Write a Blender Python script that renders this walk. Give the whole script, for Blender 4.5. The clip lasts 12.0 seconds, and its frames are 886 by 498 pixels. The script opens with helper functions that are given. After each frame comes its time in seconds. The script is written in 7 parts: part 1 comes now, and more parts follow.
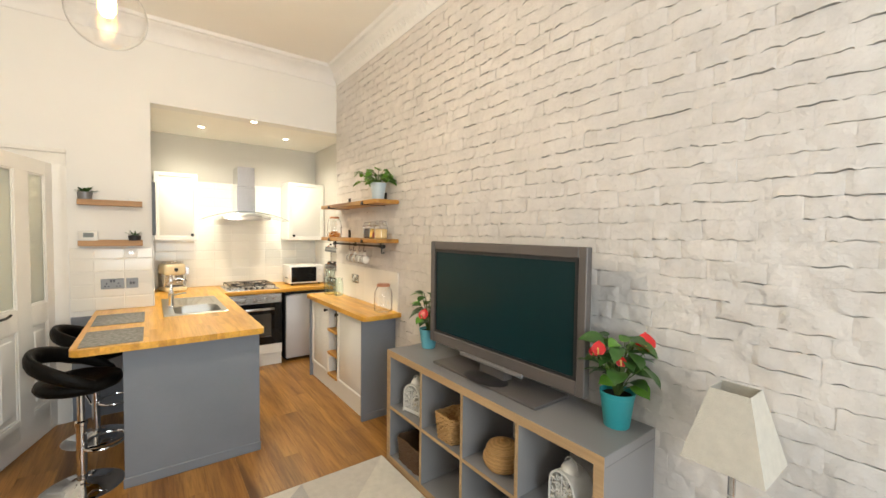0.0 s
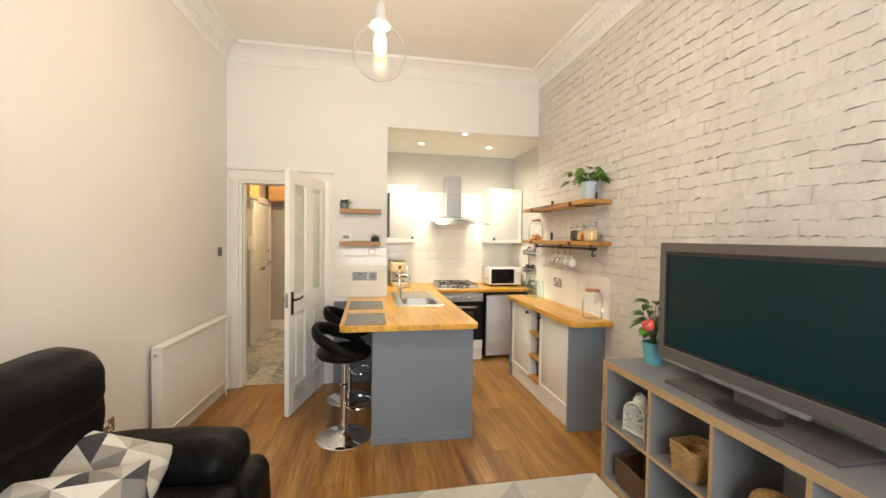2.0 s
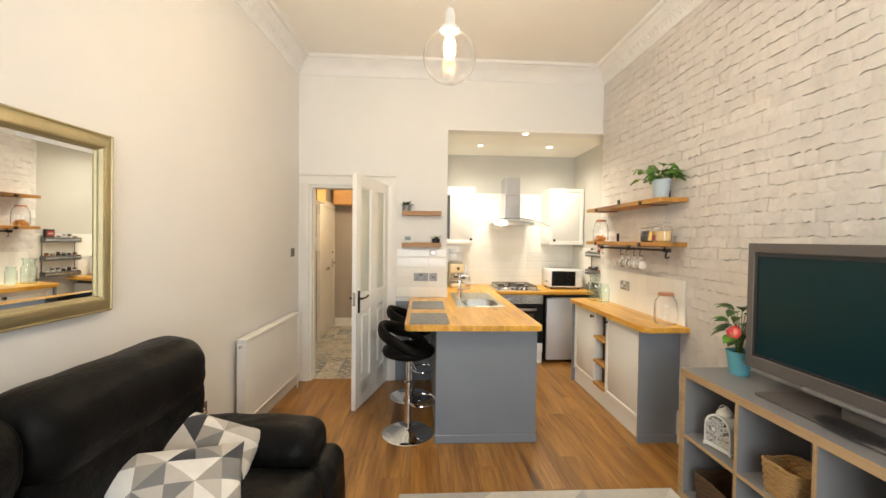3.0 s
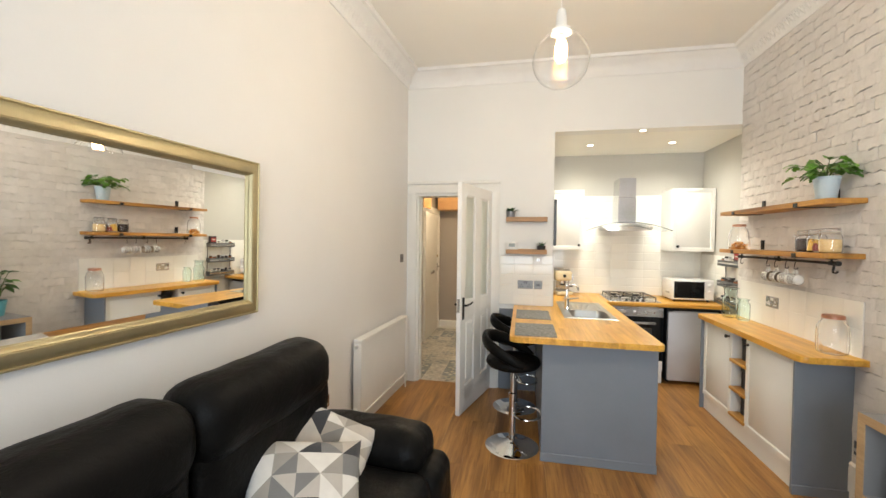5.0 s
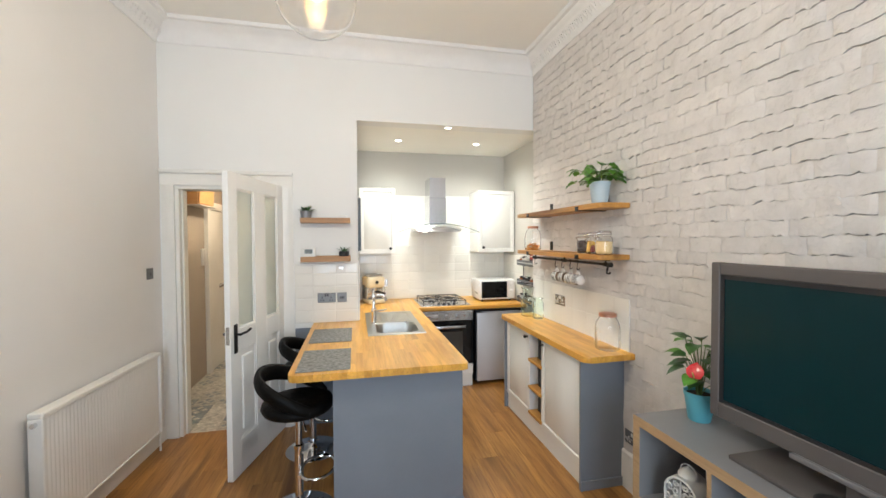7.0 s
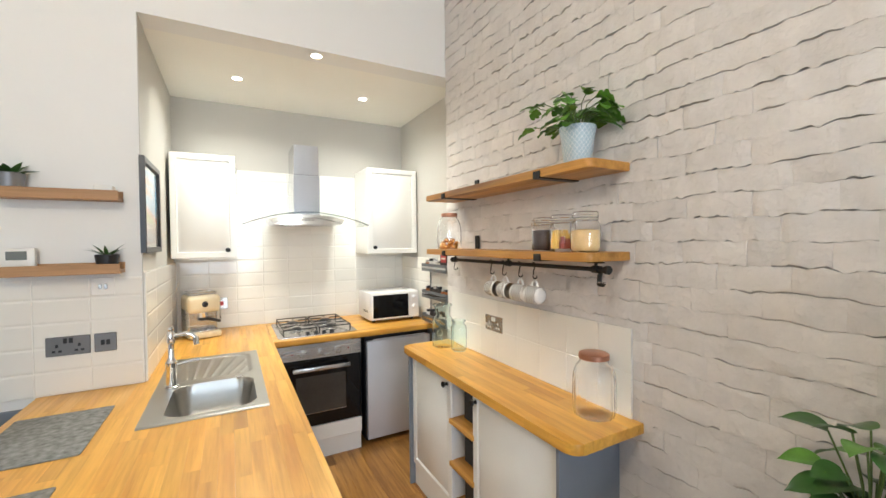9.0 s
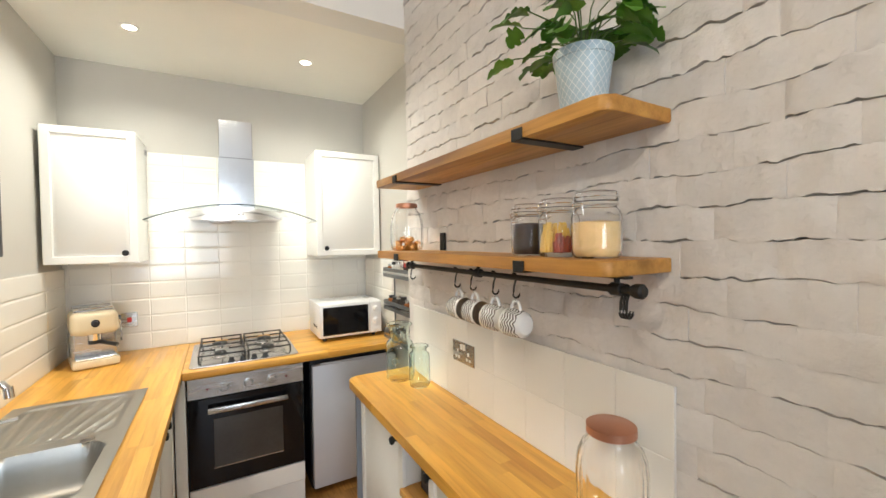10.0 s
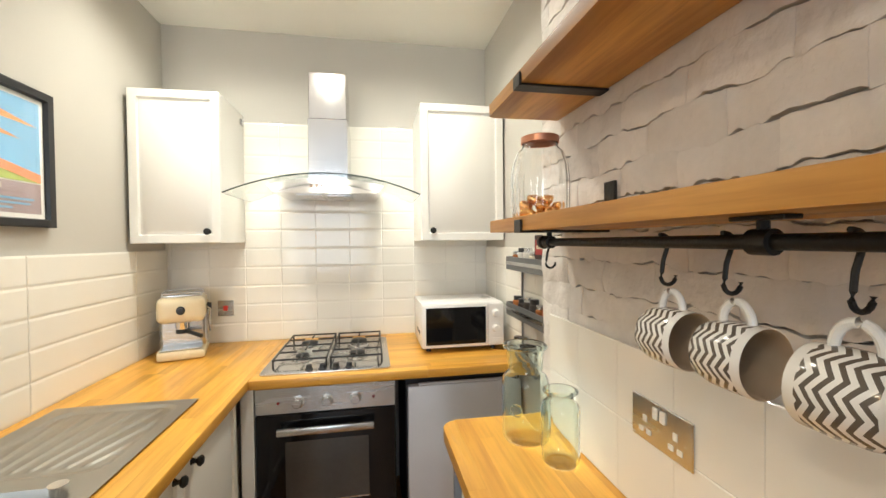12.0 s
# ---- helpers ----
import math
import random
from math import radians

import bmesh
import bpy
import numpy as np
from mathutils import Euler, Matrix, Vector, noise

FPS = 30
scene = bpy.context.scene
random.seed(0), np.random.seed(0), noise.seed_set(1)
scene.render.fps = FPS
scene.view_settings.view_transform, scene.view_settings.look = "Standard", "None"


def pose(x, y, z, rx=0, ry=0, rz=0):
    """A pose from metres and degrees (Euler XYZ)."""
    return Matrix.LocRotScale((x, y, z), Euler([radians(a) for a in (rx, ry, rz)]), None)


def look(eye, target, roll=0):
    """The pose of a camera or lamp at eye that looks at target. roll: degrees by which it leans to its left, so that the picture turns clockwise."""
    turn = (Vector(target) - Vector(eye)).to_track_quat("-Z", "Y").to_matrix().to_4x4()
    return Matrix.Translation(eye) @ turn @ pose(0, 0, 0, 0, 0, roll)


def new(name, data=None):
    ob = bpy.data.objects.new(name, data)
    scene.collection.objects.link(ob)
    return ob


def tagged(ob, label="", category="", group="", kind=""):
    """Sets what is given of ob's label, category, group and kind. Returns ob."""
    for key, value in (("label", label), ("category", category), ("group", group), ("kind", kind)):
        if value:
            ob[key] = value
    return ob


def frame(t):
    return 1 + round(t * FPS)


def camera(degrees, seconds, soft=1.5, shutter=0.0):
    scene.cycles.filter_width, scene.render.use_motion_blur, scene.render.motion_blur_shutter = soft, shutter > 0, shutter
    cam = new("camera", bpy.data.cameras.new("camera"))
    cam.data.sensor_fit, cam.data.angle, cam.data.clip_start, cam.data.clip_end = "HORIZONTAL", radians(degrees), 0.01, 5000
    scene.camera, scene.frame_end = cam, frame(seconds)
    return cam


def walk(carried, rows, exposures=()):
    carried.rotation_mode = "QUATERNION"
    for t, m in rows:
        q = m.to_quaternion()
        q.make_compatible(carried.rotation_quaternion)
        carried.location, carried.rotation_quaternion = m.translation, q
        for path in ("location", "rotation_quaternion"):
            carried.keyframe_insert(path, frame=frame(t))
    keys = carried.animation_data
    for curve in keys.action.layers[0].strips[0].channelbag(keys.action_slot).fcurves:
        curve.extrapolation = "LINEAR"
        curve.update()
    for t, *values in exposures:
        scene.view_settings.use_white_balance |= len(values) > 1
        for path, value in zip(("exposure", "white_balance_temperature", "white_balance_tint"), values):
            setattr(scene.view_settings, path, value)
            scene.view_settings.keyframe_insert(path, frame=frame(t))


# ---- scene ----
cam = camera(96.7, 12.0)
PATH = [
    (0, (0.381, -0.224, 1.59), (1.572, 1.381, 1.513), 0.7),
    (0.5, (0.299, -0.177, 1.585), (1.276, 1.567, 1.507), 0.8),
    (1, (0.278, -0.135, 1.581), (1.026, 1.718, 1.503), 0.7),
    (1.5, (0.236, -0.105, 1.568), (0.778, 1.819, 1.499), 0.8),
    (2, (0.202, -0.099, 1.552), (0.573, 1.865, 1.494), 0.8),
    (2.5, (0.165, -0.093, 1.54), (0.398, 1.893, 1.488), 0.8),
    (3, (0.118, -0.104, 1.543), (0.227, 1.892, 1.492), 0.7),
    (3.5, (0.075, -0.109, 1.539), (0.075, 1.891, 1.492), 0.7),
    (3.7, (0.055, -0.112, 1.55), (0.01, 1.887, 1.495), 0.6),
    (5.3, (0.107, -0.053, 1.604), (-0.314, 1.902, 1.555), 0.7),
    (5.5, (0.124, -0.008, 1.609), (-0.297, 1.947, 1.56), 0.7),
    (6, (0.162, 0.126, 1.626), (-0.156, 2.1, 1.58), 0.6),
    (6.5, (0.26, 0.27, 1.648), (0.302, 2.269, 1.606), 0.1),
    (7, (0.372, 0.512, 1.647), (0.804, 2.464, 1.596), -0.3),
    (7.5, (0.422, 0.807, 1.611), (1.115, 2.683, 1.563), -0.3),
    (7.7, (0.424, 0.956, 1.594), (1.19, 2.803, 1.552), -0.5),
    (9.5, (0.998, 1.994, 1.584), (1.965, 3.744, 1.542), -0.7),
    (10, (1.209, 2.211, 1.587), (2.197, 3.949, 1.541), -0.9),
    (10.5, (1.348, 2.442, 1.567), (2.335, 4.181, 1.522), -0.8),
    (11, (1.418, 2.674, 1.553), (2.378, 4.428, 1.519), -0.6),
    (11.5, (1.488, 2.85, 1.504), (2.214, 4.713, 1.472), -0.5),
    (12, (1.535, 2.917, 1.482), (1.892, 4.885, 1.444), -0.6),
]
walk(cam, [(t, look(eye, target, roll)) for t, eye, target, roll in PATH], exposures=[
    (0.0, 0.34, 6500, 6), (3.0, 0.32, 6450, 7), (5.5, 0.28, 5850, 6), (7.5, 0.26, 5500, 6), (9.5, 0.22, 5650, 6), (12.0, 0.10, 6000, 6)])

SKY_STRENGTH, WINDOW_POWER, BULB_POWER, SPOT_POWER = 0.12, 74.0, 35.0, 50.0

# ---- light ----
world = bpy.data.worlds.new("world")
scene.world = world
world.use_nodes = True
wn, wl = world.node_tree.nodes, world.node_tree.links
sky = wn.new("ShaderNodeTexSky")
sky.sky_type, sky.sun_disc = "NISHITA", False
sky.sun_elevation, sky.sun_rotation = radians(38), radians(120)
wl.new(sky.outputs[0], wn["Background"].inputs[0])
wn["Background"].inputs[1].default_value = SKY_STRENGTH


def lamp(name, kind, power, colour, m, **more):
    data = bpy.data.lights.new(name, kind)
    data.energy, data.color = power, colour
    for key, value in more.items():
        setattr(data, key, value)
    ob = new(name, data)
    ob.matrix_world = m
    return ob


sun = lamp("sun", "SUN", 2.0, (1.0, 0.95, 0.88), look((8, 6, 9), (0, 0, 0)), angle=radians(0.6))
XL, XB, YB, YW, ZC = -1.21, 2.10, -2.35, 4.155, 3.41        # left wall, brick wall, window wall, kitchen-side wall, ceiling
KX0, KX1, KY, KZ = 0.39, 2.27, 5.39, 2.715                   # kitchen recess
WX0, WX1, WZ0, WZ1 = -0.55, 1.45, 0.75, 2.75                 # window behind the walk
lamp("window_light", "AREA", WINDOW_POWER, (0.90, 0.95, 1.0), look(((WX0 + WX1) / 2, YB - 0.05, (WZ0 + WZ1) / 2), ((WX0 + WX1) / 2, 4, 1.6)),
     shape="RECTANGLE", size=WX1 - WX0 - 0.1, size_y=WZ1 - WZ0 - 0.1)
BULB = (0.25, 1.925, 2.535)
lamp("bulb_light", "POINT", BULB_POWER, (1.0, 0.80, 0.57), pose(*BULB), shadow_soft_size=0.03)
SPOTS = [(0.835, 4.80), (1.71, 4.80), (1.25, 4.225)]
for sx, sy in SPOTS:
    lamp("spot_light", "SPOT", SPOT_POWER, (1.0, 0.90, 0.73), look((sx, sy, KZ - 0.02), (sx, sy, 0)), spot_size=radians(154), spot_blend=1.0, shadow_soft_size=0.06)


# ---- materials ----
def mix_rgb(nodes, links, fac, a, b):
    n = nodes.new("ShaderNodeMix")
    n.data_type = "RGBA"
    for sock, v in ((0, fac), (6, a), (7, b)):
        if isinstance(v, (int, float)):
            n.inputs[sock].default_value = v
        elif isinstance(v, tuple):
            n.inputs[sock].default_value = (*v[:3], 1)
        else:
            links.new(v, n.inputs[sock])
    return n.outputs[2]


def math_node(nodes, links, op, a, b=0.0):
    n = nodes.new("ShaderNodeMath")
    n.operation = op
    for sock, v in ((0, a), (1, b)):
        if isinstance(v, (int, float)):
            n.inputs[sock].default_value = v
        else:
            links.new(v, n.inputs[sock])
    return n.outputs[0]


def noise_tex(nodes, links, vec, scale, detail=4.0, rough=0.55):
    n = nodes.new("ShaderNodeTexNoise")
    n.inputs["Scale"].default_value, n.inputs["Detail"].default_value, n.inputs["Roughness"].default_value = scale, detail, rough
    links.new(vec, n.inputs["Vector"])
    return n.outputs["Fac"]


def coords(nodes, links, stretch=(1, 1, 1), shift=False):
    tc, mp = nodes.new("ShaderNodeTexCoord"), nodes.new("ShaderNodeMapping")
    links.new(tc.outputs["Object"], mp.inputs["Vector"])
    mp.inputs["Scale"].default_value = stretch
    if shift:
        info, comb = nodes.new("ShaderNodeObjectInfo"), nodes.new("ShaderNodeCombineXYZ")
        for i, k in enumerate((37.0, 91.0, 53.0)):
            links.new(math_node(nodes, links, "MULTIPLY", info.outputs["Random"], k), comb.inputs[i])
        links.new(comb.outputs[0], mp.inputs["Location"])
    return mp.outputs[0]


def ramp(nodes, links, fac, lo, hi):
    n = nodes.new("ShaderNodeMapRange")
    n.inputs[1].default_value, n.inputs[2].default_value = lo, hi
    links.new(fac, n.inputs[0])
    return n.outputs[0]


def start_mat(name):
    m = bpy.data.materials.new(name)
    m.use_nodes = True
    return m, m.node_tree.nodes, m.node_tree.links, m.node_tree.nodes["Principled BSDF"]


def scaled(c, k):
    return tuple(min(1.0, v * k) for v in c)


def finish(name, colour, rough=0.5, metal=0.0, var=0.06, scale=3.0, bump=0.1, bscale=70.0, rnd=0.0, stretch=(1, 1, 1), coat=0.0, sheen=0.0, spec=0.5, shift=False, rvar=0.08):
    """A painted, cast or woven surface: broad stains, fine grain, uneven gloss and a fine relief."""
    m, n, l, b = start_mat(name)
    v = coords(n, l, stretch, shift)
    broad, fine = noise_tex(n, l, v, scale, 5), noise_tex(n, l, v, bscale, 3)
    c = mix_rgb(n, l, ramp(n, l, broad, 0.3, 0.7), scaled(colour, 1 - var), scaled(colour, 1 + var))
    c = mix_rgb(n, l, math_node(n, l, "MULTIPLY", ramp(n, l, fine, 0.35, 0.75), var), c, scaled(colour, 0.6))
    if rnd:
        info = n.new("ShaderNodeObjectInfo")
        hsv = n.new("ShaderNodeHueSaturation")
        l.new(c, hsv.inputs["Color"])
        l.new(math_node(n, l, "ADD", math_node(n, l, "MULTIPLY", info.outputs["Random"], 2 * rnd), 1 - rnd), hsv.inputs["Value"])
        c = hsv.outputs[0]
    l.new(c, b.inputs["Base Color"])
    l.new(math_node(n, l, "ADD", math_node(n, l, "MULTIPLY", broad, 2 * rvar), rough - rvar), b.inputs["Roughness"])
    b.inputs["Metallic"].default_value, b.inputs["Specular IOR Level"].default_value = metal, spec
    b.inputs["Coat Weight"].default_value, b.inputs["Sheen Weight"].default_value = coat, sheen
    b.inputs["Coat Roughness"].default_value = 0.12
    if bump:
        bp = n.new("ShaderNodeBump")
        bp.inputs["Strength"].default_value, bp.inputs["Distance"].default_value = bump, 0.004
        l.new(fine, bp.inputs["Height"])
        l.new(bp.outputs[0], b.inputs["Normal"])
    return m


def timber(name, light, dark, along=1, staves=0.0, rough=0.42, rnd=0.12, shift=True, coat=0.0, stave_len=0.55, knots=0.5, fine=0.45):
    """Sawn wood with its grain along an axis (0 x, 1 y, 2 z); staves: the width of glued strips, if it has any."""
    m, n, l, b = start_mat(name)
    st = [9.0, 9.0, 9.0]
    st[along] = 0.9
    v = coords(n, l, tuple(st), shift)
    st2 = [46.0, 46.0, 46.0]
    st2[along] = 2.2
    v2 = coords(n, l, tuple(st2), shift)
    figure, grain = noise_tex(n, l, v, 1.0, 6, 0.6), noise_tex(n, l, v2, 1.6, 4, 0.6)
    c = mix_rgb(n, l, ramp(n, l, figure, 0.32, 0.70), light, dark)
    c = mix_rgb(n, l, math_node(n, l, "MULTIPLY", ramp(n, l, grain, 0.45, 0.75), fine), c, scaled(dark, 0.62))
    streak = ramp(n, l, noise_tex(n, l, v, 0.55, 3, 0.5), 0.60, 0.74)
    c = mix_rgb(n, l, math_node(n, l, "MULTIPLY", streak, knots), c, scaled(dark, 0.55))
    if staves:
        plain = coords(n, l)
        sw = n.new("ShaderNodeMapping")
        l.new(plain, sw.inputs["Vector"])
        sw.inputs["Rotation"].default_value = (0, 0, 0 if along == 0 else radians(90))
        br = n.new("ShaderNodeTexBrick")
        br.inputs["Scale"].default_value, br.inputs["Brick Width"].default_value, br.inputs["Row Height"].default_value = 1.0, stave_len, staves
        br.inputs["Mortar Size"].default_value, br.inputs["Mortar Smooth"].default_value = 0.0005, 0.0
        br.offset = 0.37
        br.inputs["Color1"].default_value, br.inputs["Color2"].default_value, br.inputs["Mortar"].default_value = (0.74, 0.69, 0.62, 1), (1.0, 1.0, 1.0, 1), (0.62, 0.55, 0.47, 1)
        l.new(sw.outputs[0], br.inputs["Vector"])
        mul = n.new("ShaderNodeMix")
        mul.data_type, mul.blend_type = "RGBA", "MULTIPLY"
        mul.inputs[0].default_value = 0.8
        l.new(c, mul.inputs[6])
        l.new(br.outputs["Color"], mul.inputs[7])
        c = mul.outputs[2]
    if rnd:
        info, hsv = n.new("ShaderNodeObjectInfo"), n.new("ShaderNodeHueSaturation")
        l.new(c, hsv.inputs["Color"])
        l.new(math_node(n, l, "ADD", math_node(n, l, "MULTIPLY", info.outputs["Random"], 2 * rnd), 1 - rnd), hsv.inputs["Value"])
        c = hsv.outputs[0]
    l.new(c, b.inputs["Base Color"])
    l.new(math_node(n, l, "ADD", math_node(n, l, "MULTIPLY", grain, 0.18), rough - 0.09), b.inputs["Roughness"])
    b.inputs["Coat Weight"].default_value, b.inputs["Coat Roughness"].default_value = coat, 0.25
    bp = n.new("ShaderNodeBump")
    bp.inputs["Strength"].default_value, bp.inputs["Distance"].default_value = 0.12, 0.002
    l.new(grain, bp.inputs["Height"])
    l.new(bp.outputs[0], b.inputs["Normal"])
    return m


def glassy(name, tint=(1, 1, 1), rough=0.0, ior=1.45):
    m, n, l, b = start_mat(name)
    b.inputs["Base Color"].default_value = (*tint, 1)
    b.inputs["Transmission Weight"].default_value, b.inputs["IOR"].default_value = 1.0, ior
    v = coords(n, l)
    l.new(math_node(n, l, "ADD", math_node(n, l, "MULTIPLY", noise_tex(n, l, v, 9.0), 0.03), rough), b.inputs["Roughness"])
    return m


def glowing(name, colour, strength):
    m, n, l, b = start_mat(name)
    b.inputs["Base Color"].default_value = (*colour, 1)
    b.inputs["Emission Color"].default_value, b.inputs["Emission Strength"].default_value = (*colour, 1), strength
    return m


PAINT = finish("cream_wall_paint", (0.80, 0.775, 0.745), 0.7, var=0.025, scale=1.2, bump=0.12, bscale=120)
WHITE_WALL = finish("white_wall_paint", (0.83, 0.82, 0.79), 0.65, var=0.02, scale=1.2, bump=0.1, bscale=120)
CEILING = finish("cream_ceiling_paint", (0.87, 0.845, 0.79), 0.75, var=0.02, scale=0.8, bump=0.08, bscale=90)
PLASTER = finish("white_plaster", (0.84, 0.83, 0.81), 0.6, var=0.03, scale=5, bump=0.2, bscale=60)
GREY_WALL = finish("pale_grey_wall_paint", (0.55, 0.53, 0.485), 0.65, var=0.03, scale=1.5, bump=0.1, bscale=110)
KCEIL = finish("warm_white_ceiling_paint", (0.89, 0.87, 0.80), 0.6, var=0.02, scale=1.5, bump=0.08, bscale=110)
GLOSS = finish("white_gloss_wood_paint", (0.82, 0.80, 0.75), 0.35, var=0.03, scale=4, bump=0.08, bscale=50)
DOORW = finish("white_door_paint", (0.84, 0.83, 0.80), 0.38, var=0.02, scale=4, bump=0.06, bscale=50)
BRICKP = finish("white_painted_brick", (0.69, 0.655, 0.62), 0.62, var=0.08, scale=6, bump=0.35, bscale=75, rnd=0.05, shift=True)
_n, _l, _b = BRICKP.node_tree.nodes, BRICKP.node_tree.links, BRICKP.node_tree.nodes["Principled BSDF"]
_lump = _n.new("ShaderNodeBump")
_lump.inputs["Strength"].default_value, _lump.inputs["Distance"].default_value = 0.7, 0.012
_l.new(noise_tex(_n, _l, coords(_n, _l, (1, 1, 1.0), True), 19.0, 4, 0.48), _lump.inputs["Height"])
_l.new(_b.inputs["Normal"].links[0].from_socket, _lump.inputs["Normal"])
_l.new(_lump.outputs[0], _b.inputs["Normal"])
MORTAR = finish("painted_mortar", (0.58, 0.55, 0.51), 0.8, var=0.1, scale=12, bump=0.9, bscale=60)
TILE = finish("glazed_white_tile", (0.84, 0.82, 0.76), 0.10, var=0.012, scale=4, bump=0.03, bscale=12, rnd=0.03, rvar=0.03)
GROUT = finish("pale_grout", (0.83, 0.81, 0.77), 0.8, var=0.06, scale=20, bump=0.3, bscale=150)
FLOORW = timber("oak_laminate", (0.49, 0.25, 0.06), (0.20, 0.08, 0.018), 1, rough=0.32, rnd=0.07, knots=1.15, fine=0.7)
WORKTOP = timber("oiled_oak_staves", (0.86, 0.485, 0.075), (0.56, 0.255, 0.03), 1, rough=0.32, rnd=0.10, shift=True, coat=0.12, knots=0.7, fine=0.40)
WORKTOPX = timber("oiled_oak_staves_across", (0.86, 0.485, 0.075), (0.56, 0.255, 0.03), 0, rough=0.32, rnd=0.10, shift=True, coat=0.12, knots=0.7, fine=0.40)
SHELFW = timber("rustic_pine", (0.71, 0.385, 0.080), (0.34, 0.135, 0.02), 1, rough=0.45, rnd=0.06, knots=1.0)
SHELFX = timber("oak_shelf_wood", (0.50, 0.29, 0.13), (0.32, 0.165, 0.065), 0, rough=0.5, rnd=0.05)
OAKEDGE = timber("pale_oak_edging", (0.50, 0.345, 0.19), (0.40, 0.26, 0.135), 1, rough=0.5, rnd=0.04)
GREYP = finish("slate_grey_paint", (0.205, 0.225, 0.26), 0.45, var=0.05, scale=3, bump=0.1, bscale=45)
GREYBOARD = finish("grey_laminate_board", (0.235, 0.232, 0.235), 0.42, var=0.04, scale=2, bump=0.03, bscale=90)
CABW = finish("cream_white_cabinet_foil", (0.86, 0.85, 0.81), 0.38, var=0.015, scale=3, bump=0.05, bscale=60)
STEEL = finish("brushed_steel", (0.60, 0.60, 0.60), 0.26, 1.0, var=0.05, scale=3, bump=0.05, bscale=30, stretch=(1, 1, 14))
HOODSTEEL = finish("polished_hood_steel", (0.66, 0.66, 0.67), 0.17, 1.0, var=0.015, scale=2, bump=0.02, bscale=8, stretch=(6, 6, 0.3))
SINKSTEEL = finish("sink_steel", (0.44, 0.43, 0.40), 0.36, 1.0, var=0.06, scale=6, bump=0.03, bscale=60)
CHROME = finish("chrome", (0.78, 0.78, 0.79), 0.06, 1.0, var=0.01, bump=0.0, rvar=0.03)
BLACKM = finish("black_iron", (0.025, 0.024, 0.023), 0.45, 0.6, var=0.2, scale=20, bump=0.25, bscale=120)
BLACKP = finish("black_plastic", (0.018, 0.018, 0.02), 0.35, var=0.1, bump=0.05)
BLACKG = finish("black_oven_glass", (0.006, 0.006, 0.007), 0.06, var=0.1, bump=0.0, rvar=0.02, spec=0.3)
LEATHER = finish("black_leather", (0.0055, 0.005, 0.0045), 0.42, var=0.25, scale=5, bump=0.35, bscale=150, spec=0.10)
_n, _l, _b = LEATHER.node_tree.nodes, LEATHER.node_tree.links, LEATHER.node_tree.nodes["Principled BSDF"]
_crease = _n.new("ShaderNodeBump")
_crease.inputs["Strength"].default_value, _crease.inputs["Distance"].default_value = 0.5, 0.02
_l.new(noise_tex(_n, _l, coords(_n, _l, (1.6, 0.8, 1.3)), 8.0, 4, 0.55), _crease.inputs["Height"])
_l.new(_b.inputs["Normal"].links[0].from_socket, _crease.inputs["Normal"])
_l.new(_crease.outputs[0], _b.inputs["Normal"])
NICKEL = finish("dark_nickel_plate", (0.22, 0.21, 0.20), 0.42, 1.0, var=0.06, bump=0.04)
GLASS = glassy("clear_glass")
"""GLASS is shared by panes, jars and the globe."""


# ---- mesh helpers ----
def bx(bm, x0, x1, y0, y1, z0, z1, bev=0.0, seg=1):
    x0, x1, y0, y1, z0, z1 = min(x0, x1), max(x0, x1), min(y0, y1), max(y0, y1), min(z0, z1), max(z0, z1)
    m = Matrix.Translation(((x0 + x1) / 2, (y0 + y1) / 2, (z0 + z1) / 2)) @ Matrix.Diagonal((x1 - x0, y1 - y0, z1 - z0, 1))
    vs = bmesh.ops.create_cube(bm, size=1, matrix=m)["verts"]
    if bev:
        es = list({e for v in vs for e in v.link_edges})
        bmesh.ops.bevel(bm, geom=es, offset=min(bev, 0.49 * min(x1 - x0, y1 - y0, z1 - z0)), segments=seg, profile=0.5, affect="EDGES")
    return bm


def rod(bm, p0, p1, r0, r1=None, seg=16):
    p0, p1 = Vector(p0), Vector(p1)
    d = p1 - p0
    m = Matrix.Translation((p0 + p1) / 2) @ d.to_track_quat("Z", "Y").to_matrix().to_4x4()
    bmesh.ops.create_cone(bm, cap_ends=True, segments=seg, radius1=r0, radius2=r0 if r1 is None else r1, depth=d.length, matrix=m)
    return bm


def lathe(bm, profile, seg=32, m=Matrix(), closed=False):
    """Turns a profile of (radius, height) about z."""
    rings = []
    for r, z in profile:
        if r < 1e-5:
            rings.append([bm.verts.new(m @ Vector((0, 0, z)))])
        else:
            rings.append([bm.verts.new(m @ Vector((r * math.cos(2 * math.pi * i / seg), r * math.sin(2 * math.pi * i / seg), z))) for i in range(seg)])
    pairs = list(zip(rings, rings[1:])) + ([(rings[-1], rings[0])] if closed else [])
    for a, b in pairs:
        for i in range(seg):
            j = (i + 1) % seg
            q = [a[i % len(a)], a[j % len(a)], b[j % len(b)], b[i % len(b)]]
            q = [v for k, v in enumerate(q) if v not in q[:k]]
            if len(q) > 2:
                bm.faces.new(q)
    return bm


